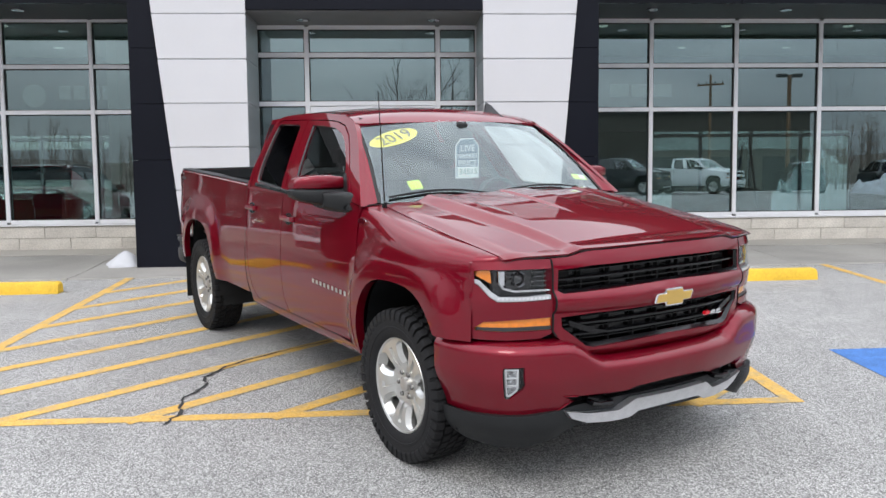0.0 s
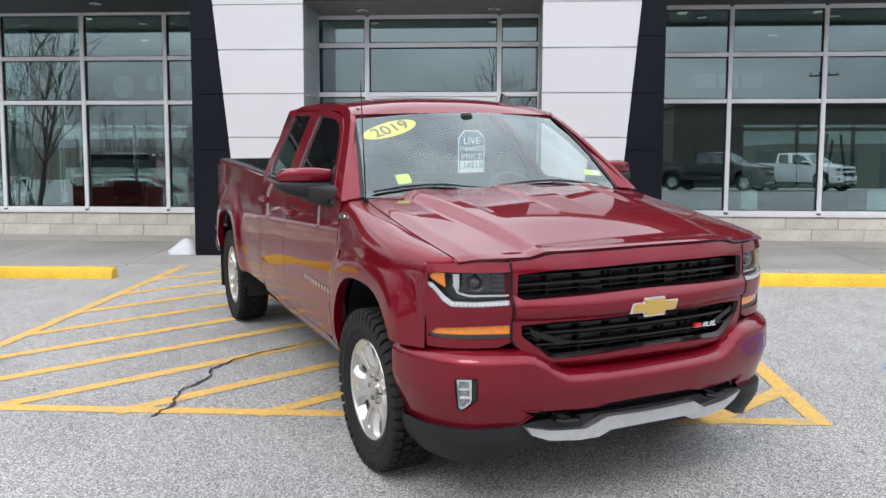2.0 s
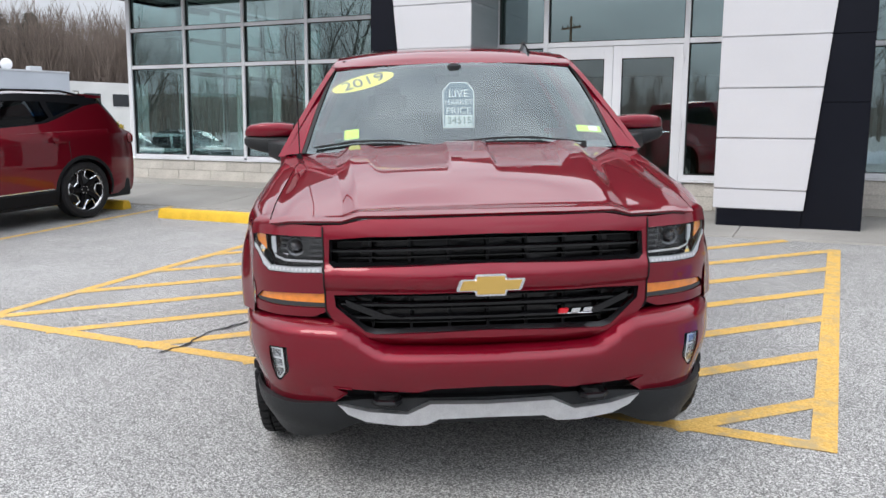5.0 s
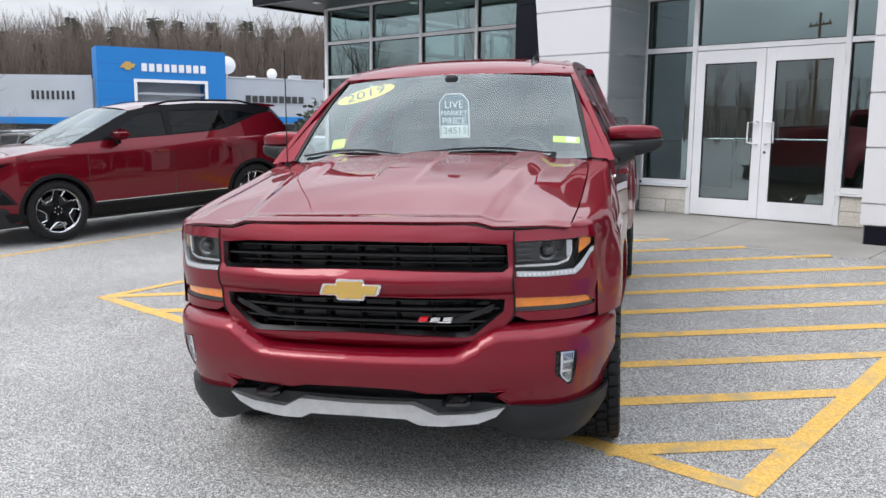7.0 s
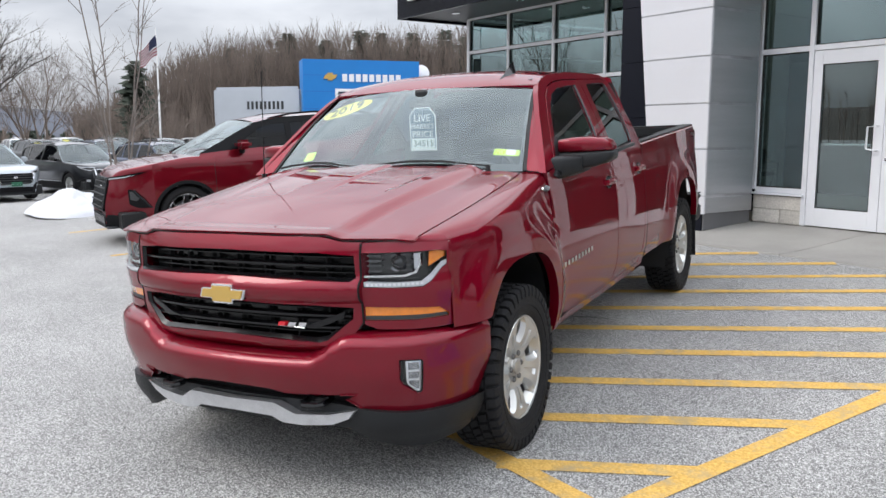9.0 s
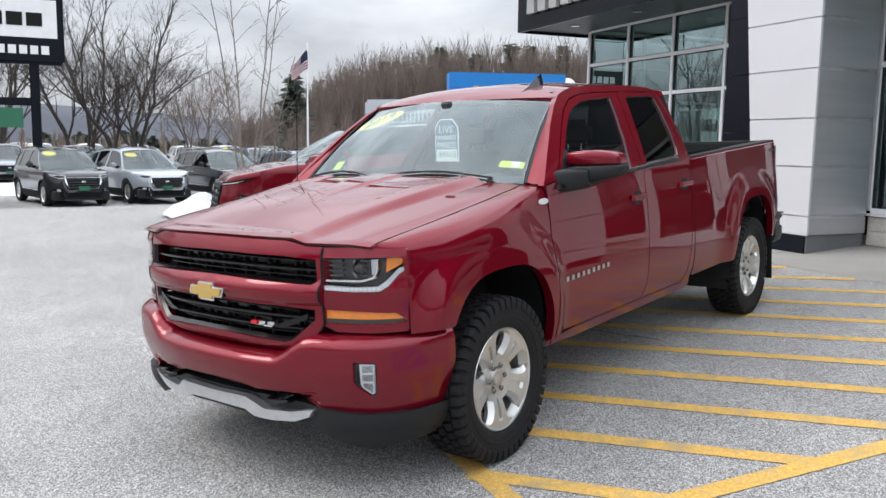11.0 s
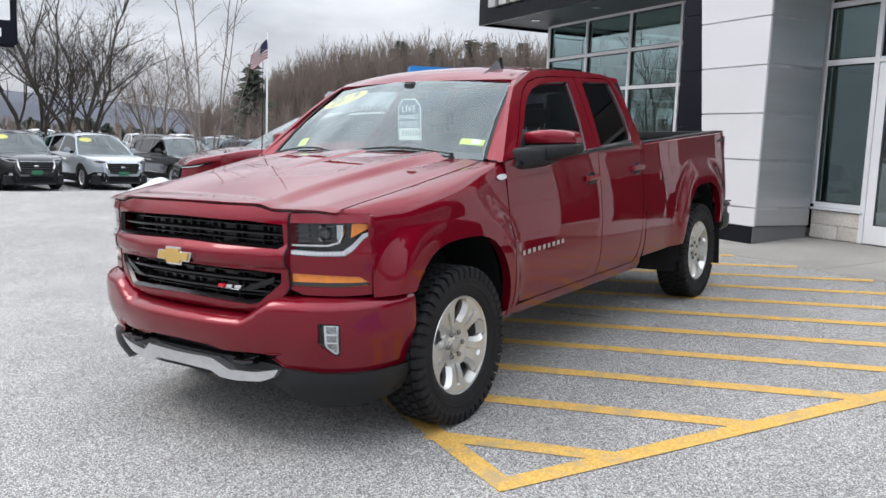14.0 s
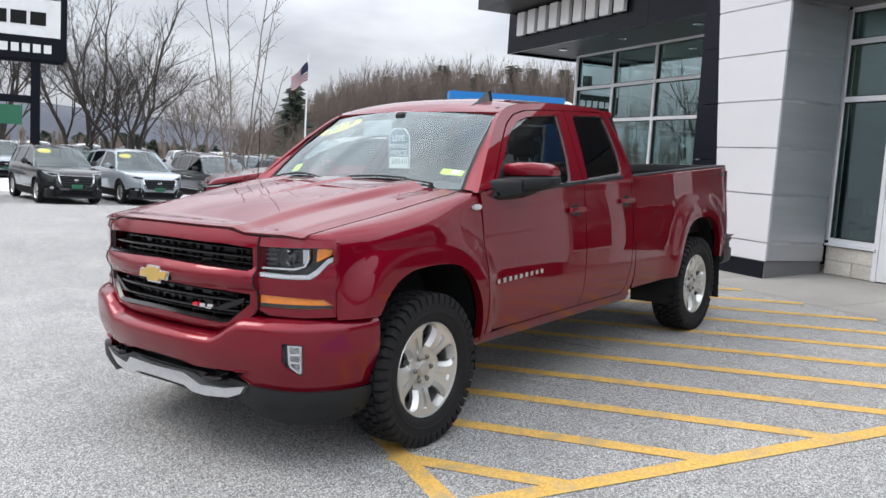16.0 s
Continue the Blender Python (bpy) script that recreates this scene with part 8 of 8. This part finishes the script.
for z in (2.4, 3.9, 5.4, 6.8):
    part("portal_seam", box(0.0, DXA - 0.1, -0.607, -0.60, z - 0.025, z + 0.025), BLUE_DARK, shop)
part("portal_frame", prism([(DXA - 0.25, -0.4), (DXA - 0.25, 5.65), (DXB + 0.25, 5.65), (DXB + 0.25, -0.4), (DXB, -0.4), (DXB, 5.4), (DXA, 5.4), (DXA, -0.4)], lambda u, v: (u, -0.68, v), (0, 0.5, 0)), WHITE_PAINT, shop)
part("portal_recess", box(DXA, DXB, 1.0, 1.6, -0.3, 5.4), PALE_SIDE, shop)
part("portal_soffit", box(DXA, DXB, -0.2, 1.0, 4.4, 4.6), PALE_WALL, shop)
part("wing_left", prism([(0.0, 0.6), (-7.5, 5.1), (-5.5, 12.5), (0.0, 9.0)], lambda u, v: (u, v, -0.3), (0, 0, 6.2), 0.25), PALE_WALL, shop)
part("wing_band", prism([(-0.05, 0.50), (-7.4, 4.91), (-7.4, 5.2), (-0.05, 0.8)], lambda u, v: (u, v, 1.9), (0, 0, 0.55)), BLUE_PANEL, shop)
part("wing_glass", prism([(-0.4, 0.76), (-7.0, 4.72), (-7.0, 5.16), (-0.4, 1.2)], lambda u, v: (u, v, -0.2), (0, 0, 2.05)), DARK_WIN, shop)
part("wing_right", box(PW, PW + 9.4, 0.4, 9.0, -0.3, 6.05), PALE_WALL, shop)
part("parapet", box(PW, PW + 9.45, 0.34, 9.1, 6.05, 6.2, 0.02), PALE_SIDE, shop)
part("wing_band", box(PW + 0.1, PW + 9.3, 0.30, 0.4, 2.2, 2.75), BLUE_PANEL, shop)
part("wing_glass", box(PW + 0.3, PW + 9.0, 0.34, 0.42, -0.2, 2.1), DARK_WIN, shop)
part("block_end", box(PW + 9.4, PW + 17, 1.4, 9.0, -0.3, 5.5), WHITE_WALL, shop)
for x in (PW + 11.0, PW + 13.6):
    part("end_window", box(x, x + 1.5, 1.36, 1.42, 3.4, 4.5), DARK_WIN, shop)
# writing on it stands as bars
for i in range(9):
    part("letter_bar", box(3.45 + i * 0.60, 3.45 + i * 0.60 + 0.42, -0.70, -0.60, 6.28, 6.92), WHITE_PAINT, shop)
part("badge_bar", prism([(1.75, 6.5), (2.0, 6.85), (3.0, 6.85), (2.8, 6.5)], lambda u, v: (u, -0.72, v), (0, 0.1, 0)), GOLD, shop)
part("badge_bar", box(2.15, 2.6, -0.73, -0.62, 6.35, 7.0), GOLD, shop)
for i in range(9):
    part("wall_letter_bar", box(PW + 2.0 + i * 0.62, PW + 2.45 + i * 0.62, 0.30, 0.4, 4.0, 4.6), DARK_TRIM, shop)
for i in range(9):
    part("wall_letter_bar", box(-4.6 + i * 0.36, -4.34 + i * 0.36, 3.24 - i * 0.216, 3.40 - i * 0.216, 3.9, 4.6), DARK_TRIM, shop)


def dish(x, y, z, r):
    bm = loft([[(x + r * f * math.cos(radians(20 * k)), y + 0.25 * f * f, z + r * f * math.sin(radians(20 * k))) for k in range(18)] for f in (1.0, 0.7, 0.4, 0.02)], closed=True)
    return tube([(x, y + 0.15, z), (x, y + 0.3, 6.0)], 0.05, 6, bm)


part("roof_dish", dish(PW + 0.9, 2.0, 7.3, 0.8), WHITE_PAINT, shop)
part("roof_dish", dish(PW + 5.4, 3.0, 6.75, 0.5), WHITE_PAINT, shop)
part("roof_vent", box(PW + 3.0, PW + 3.8, 3, 3.6, 6.1, 6.5, 0.1), WHITE_PAINT, shop)
part("roof_unit", box(PW + 7.2, PW + 8.2, 3, 4, 6.1, 6.7, 0.05), PALE_SIDE, shop)
# a white block beyond the showroom, and a brown one across the lot
shed = thing("white_block_building", pose(-16.0, 29.0, 0.0, 0, 0, -12), "white painted block building behind the showroom", "building")
part("wall", box(-6, 14, 0, 8, -0.3, 4.6), WHITE_WALL, shed)
part("roof_edge", box(-6.2, 14.2, -0.2, 8.2, 4.6, 4.8), PALE_SIDE, shed)
part("window", box(-1, 9, -0.04, 0.03, 1.9, 2.9), DARK_WIN, shed)
store = thing("brown_building", pose(22.0, -34.0, 0.0), "tall brown building with dark doors across the lot", "building")
part("wall", box(-9, 9, -9, 0, -0.3, 6.6), surface("tan_brown_wall", (0.068, 0.058, 0.046), 0.8, vary=0.12, vary_scale=0.4), store)
part("roof_edge", box(-9.2, 9.2, -9.2, 0.25, 6.6, 6.9), DARK_SOFFIT, store)
for x in (-7.5, -3.2, 1.2, 5.4):
    part("door", box(x, x + 2.6, 0.0, 0.05, 0.1, 3.4), DARK_WIN, store)

# ---- pylon sign, flag, posts ----
sign = thing("pylon_sign", pose(-31.0, 0.85, 0.0, 0, 0, 90), "tall black framed pylon sign with white panels", "sign")
part("post", box(0.18, 0.52, -0.15, 0.15, -0.2, 4.9, 0.03), BLACK_PANEL, sign)
part("post", box(-1.75, -1.45, -0.15, 0.15, -0.2, 4.9, 0.03), BLACK_PANEL, sign)
part("crossbar", box(-1.5, 0.2, -0.12, 0.12, 3.05, 3.35, 0.03), BLACK_PANEL, sign)
part("cabinet", box(-3.0, 1.45, -0.28, 0.28, 4.62, 8.9, 0.12, None, 3), BLACK_PANEL, sign)
part("white_panel", box(-2.85, 1.22, -0.30, -0.28, 5.62, 7.05), WHITE_PAINT, sign)
part("white_panel", box(-2.85, 1.22, -0.30, -0.28, 7.10, 8.6), WHITE_PAINT, sign)
for i in range(3):
    part("letter_bar", box(-1.2 + i * 0.68, -0.65 + i * 0.68, -0.32, -0.30, 6.05, 6.55), INK, sign)
for i in range(5):
    part("letter_bar", box(-2.1 + i * 0.62, -1.6 + i * 0.62, -0.32, -0.30, 7.35, 7.95), INK, sign)
for i in range(9):
    part("name_bar", box(-2.4 + i * 0.38, -2.13 + i * 0.38, -0.31, -0.28, 5.0, 5.32), WHITE_PAINT, sign)
part("green_board", box(-1.4, -0.1, -0.14, -0.12, 2.2, 2.95), PLATE_GREEN, sign)

flagpole = thing("flagpole", Matrix.Translation(polar(74.45, 44, 0.1)), "white flagpole with a striped flag flying", "flagpole")
part("pole", tube([(0, 0, -0.25), (0, 0, 6.9)], 0.06, 10, None, 0.035), WHITE_PAINT, flagpole)
FD = Vector((-0.22, -0.96, 0))


def flag_patch(u0, u1, v0, v1):
    return loft([[tuple(FD * (u * 0.86) + Vector((0, 0, 6.55 - v * (1.0 - 0.25 * u) - 0.95 * u + 0.06 * math.sin(7 * u))) + Vector((0.1, 0, 0)) * math.sin(6 * u + 2 * v)) for u in np.linspace(u0, u1, 9)] for v in np.linspace(v0, v1, 3)])


flag_red, flag_white, flag_blue = surface("flag_red", (0.22, 0.015, 0.025), 0.8), surface("flag_white", (0.5, 0.5, 0.52), 0.8), surface("flag_blue", (0.012, 0.015, 0.05), 0.8)
for i in range(13):
    part("stripe", flag_patch(0.0 if i > 6 else 0.42, 1.0, i / 13, (i + 1) / 13), flag_red if i % 2 == 0 else flag_white, flagpole)
part("canton", flag_patch(0.0, 0.42, 0.0, 7 / 13), flag_blue, flagpole)


def lamp_post(p, h):
    root = thing("street_lamp", Matrix.Translation(p), "grey street lamp with a curved arm", "street lamp")
    part("pole", tube([(0, 0, -0.2), (0, 0, h * 0.9), (0.15, 0.1, h), (0.9, 0.5, h + 0.1)], 0.07, 6, None, 0.05), STEEL, root)
    part("lamp_head", box(0.7, 1.3, 0.35, 0.65, h + 0.02, h + 0.14, 0.03), STEEL, root)


for yaw, r in ((88.5, 75), (84.8, 80), (81.6, 78)):
    lamp_post(polar(yaw, r, 0), 4.6)
for x, y in ((21.8, -30.0), (-14.0, -31.0)):
    root = thing("utility_pole", pose(x, y, 0.0, 0, 0, 30), "wooden utility pole with a crossarm", "utility pole")
    part("pole", tube([(0, 0, 0), (0, 0, 9.0)], 0.12, 8, None, 0.08), WOODY, root)
    part("crossarm", box(-0.9, 0.9, -0.05, 0.05, 8.2, 8.32), WOODY, root)
    for k in (-0.8, -0.3, 0.3, 0.8):
        part("insulator", tube([(k, 0, 8.32), (k, 0, 8.5)], 0.04, 6), DARK_TRIM, root)
area_light = thing("lot_lamp", pose(27.4, -30.0, 0.0), "tall brown lot lamp post with two heads", "lamp post")
part("pole", box(-0.11, 0.11, -0.11, 0.11, 0, 8.9, 0.02), WOODY, area_light)
for k in (-1, 1):
    part("lamp_head", box(k * 0.55 - 0.35, k * 0.55 + 0.35, -0.2, 0.2, 8.75, 9.0, 0.04), DARK_TRIM, area_light)
bush_mat = surface("evergreen_bush", (0.045, 0.050, 0.025), 0.9, vary=0.3, vary_scale=5)


def bush(p, w, h, seed, mat, label):
    rng = random.Random(seed)
    verts, faces = [], []
    for _ in range(420):
        d = Vector((rng.gauss(0, 1), rng.gauss(0, 1), rng.gauss(0, 1))).normalized()
        c = Vector((d.x * w * rng.uniform(0.5, 1), d.y * w * rng.uniform(0.5, 1), h * 0.5 + d.z * h * 0.5 * rng.uniform(0.5, 1)))
        s = 0.16 * rng.uniform(0.6, 1.3)
        u = Vector((rng.gauss(0, 1), rng.gauss(0, 1), rng.gauss(0, 1))).normalized()
        v = u.cross(d).normalized()
        n0 = len(verts)
        verts += [c + u * s, c + v * s * 0.6, c - u * s, c - v * s * 0.6]
        faces += [(n0, n0 + 1, n0 + 2), (n0, n0 + 2, n0 + 3)]
    me = bpy.data.meshes.new("bush")
    me.from_pydata(verts, [], faces)
    me.materials.append(mat)
    ob = new("bush", me)
    ob.matrix_basis = Matrix.Translation(p)
    return tagged(ob, label, "bush")


bush((-26.6, 26.0, 0.1), 1.15, 3.1, 71, bush_mat, "dark evergreen bush beside the white building")
bush((-25.0, 26.2, 0.1), 0.5, 1.8, 72, surface("yellow_bush", (0.30, 0.22, 0.03), 0.9, vary=0.3, vary_scale=5), "yellowish winter bush beside the white building")

# ---- furniture behind the glass ----
CHAIR_SEAT = surface("black_vinyl", (0.012, 0.012, 0.013), 0.45, vary=0.1)


def visitor_chair(x, y, turn):
    root = thing("visitor_chair", pose(x, y, WALK_Z + 0.012, 0, 0, turn), "black visitor chair with chromed tube legs", "chair", "chairs in the showroom")
    part("seat", box(-0.24, 0.24, -0.24, 0.22, 0.43, 0.49, 0.03, None, 2), CHAIR_SEAT, root)
    part("backrest", box(-0.24, 0.24, 0.20, 0.25, 0.62, 0.88, 0.025, None, 2), CHAIR_SEAT, root)
    for sx in (-0.25, 0.25):
        part("leg", tube([(sx, -0.24, 0.0), (sx, -0.22, 0.64), (sx, 0.10, 0.66), (sx, 0.22, 0.86)], 0.012, 6), CHROME, root)
        part("leg", tube([(sx, -0.10, 0.43), (sx, 0.26, 0.0)], 0.012, 6), CHROME, root)
    return root


for x, y, t in ((-7.25, 14.2, 160), (-6.1, 14.4, 200), (-4.35, 14.3, 170), (-3.9, 14.4, 190), (-4.9, 15.2, 20)):
    visitor_chair(x, y, t)


def desk(x, y, w):
    root = thing("sales_desk", pose(x, y, WALK_Z + 0.012), "dark wooden sales desk in the showroom", "desk")
    part("desktop", box(-w / 2, w / 2, -0.4, 0.4, 0.72, 0.76, 0.005), WOODY, root)
    for s in (-1, 1):
        part("side_panel", box(s * (w / 2 - 0.04) - 0.02, s * (w / 2 - 0.04) + 0.02, -0.38, 0.38, 0, 0.72), WOODY, root)
    part("front_panel", box(-w / 2 + 0.06, w / 2 - 0.06, -0.34, -0.31, 0.15, 0.72), WOODY, root)


desk(-6.9, 15.6, 1.6)
desk(0.9, 15.5, 1.5)
desk(6.5, 16.0, 1.8)
cab = thing("window_sign_stand", pose(-7.75, 13.7, WALK_Z + 0.012), "white framed display stand behind the glazing", "display stand")
part("board", box(-0.32, 0.32, -0.03, 0.03, 0.95, 1.85, 0.02), WHITE_PAINT, cab)
part("board_face", box(-0.23, 0.23, -0.036, -0.031, 1.35, 1.75), PLASTER, cab)
part("foot", box(-0.25, 0.25, -0.2, 0.2, 0, 0.03, 0.01), STEEL, cab)
part("stem", box(-0.03, 0.03, -0.02, 0.02, 0.03, 0.95), STEEL, cab)
stand = thing("easel_stand", pose(6.1, 14.0, WALK_Z + 0.012), "black folding easel in the showroom", "easel")
for a, b in (((-0.35, 0, 0), (-0.1, 0, 1.7)), ((0.35, 0, 0), (0.1, 0, 1.7)), ((0, 0.5, 0), (0, 0.05, 1.6))):
    part("leg", tube([a, b], 0.02, 6), BLACK_PLASTIC, stand)
part("crossbar", box(-0.3, 0.3, -0.03, 0.0, 0.8, 0.85), BLACK_PLASTIC, stand)
room_box("wall_partition", (-5.4, -5.2, 15.5, 21.0, WALK_Z, 4.38), PLASTER, "plain partition in the showroom", "wall")
room_box("wall_panel_dark", (-5.15, -3.0, 17.0, 17.15, WALK_Z, 3.4), DARK_SOFFIT, "dark doorway panel in the showroom", "wall")
tagged(part("column", box(-8.35, -8.0, 15.2, 15.55, WALK_Z, 4.38, 0.02), WOODY), "brown clad column in the showroom", "column", kind="structure")
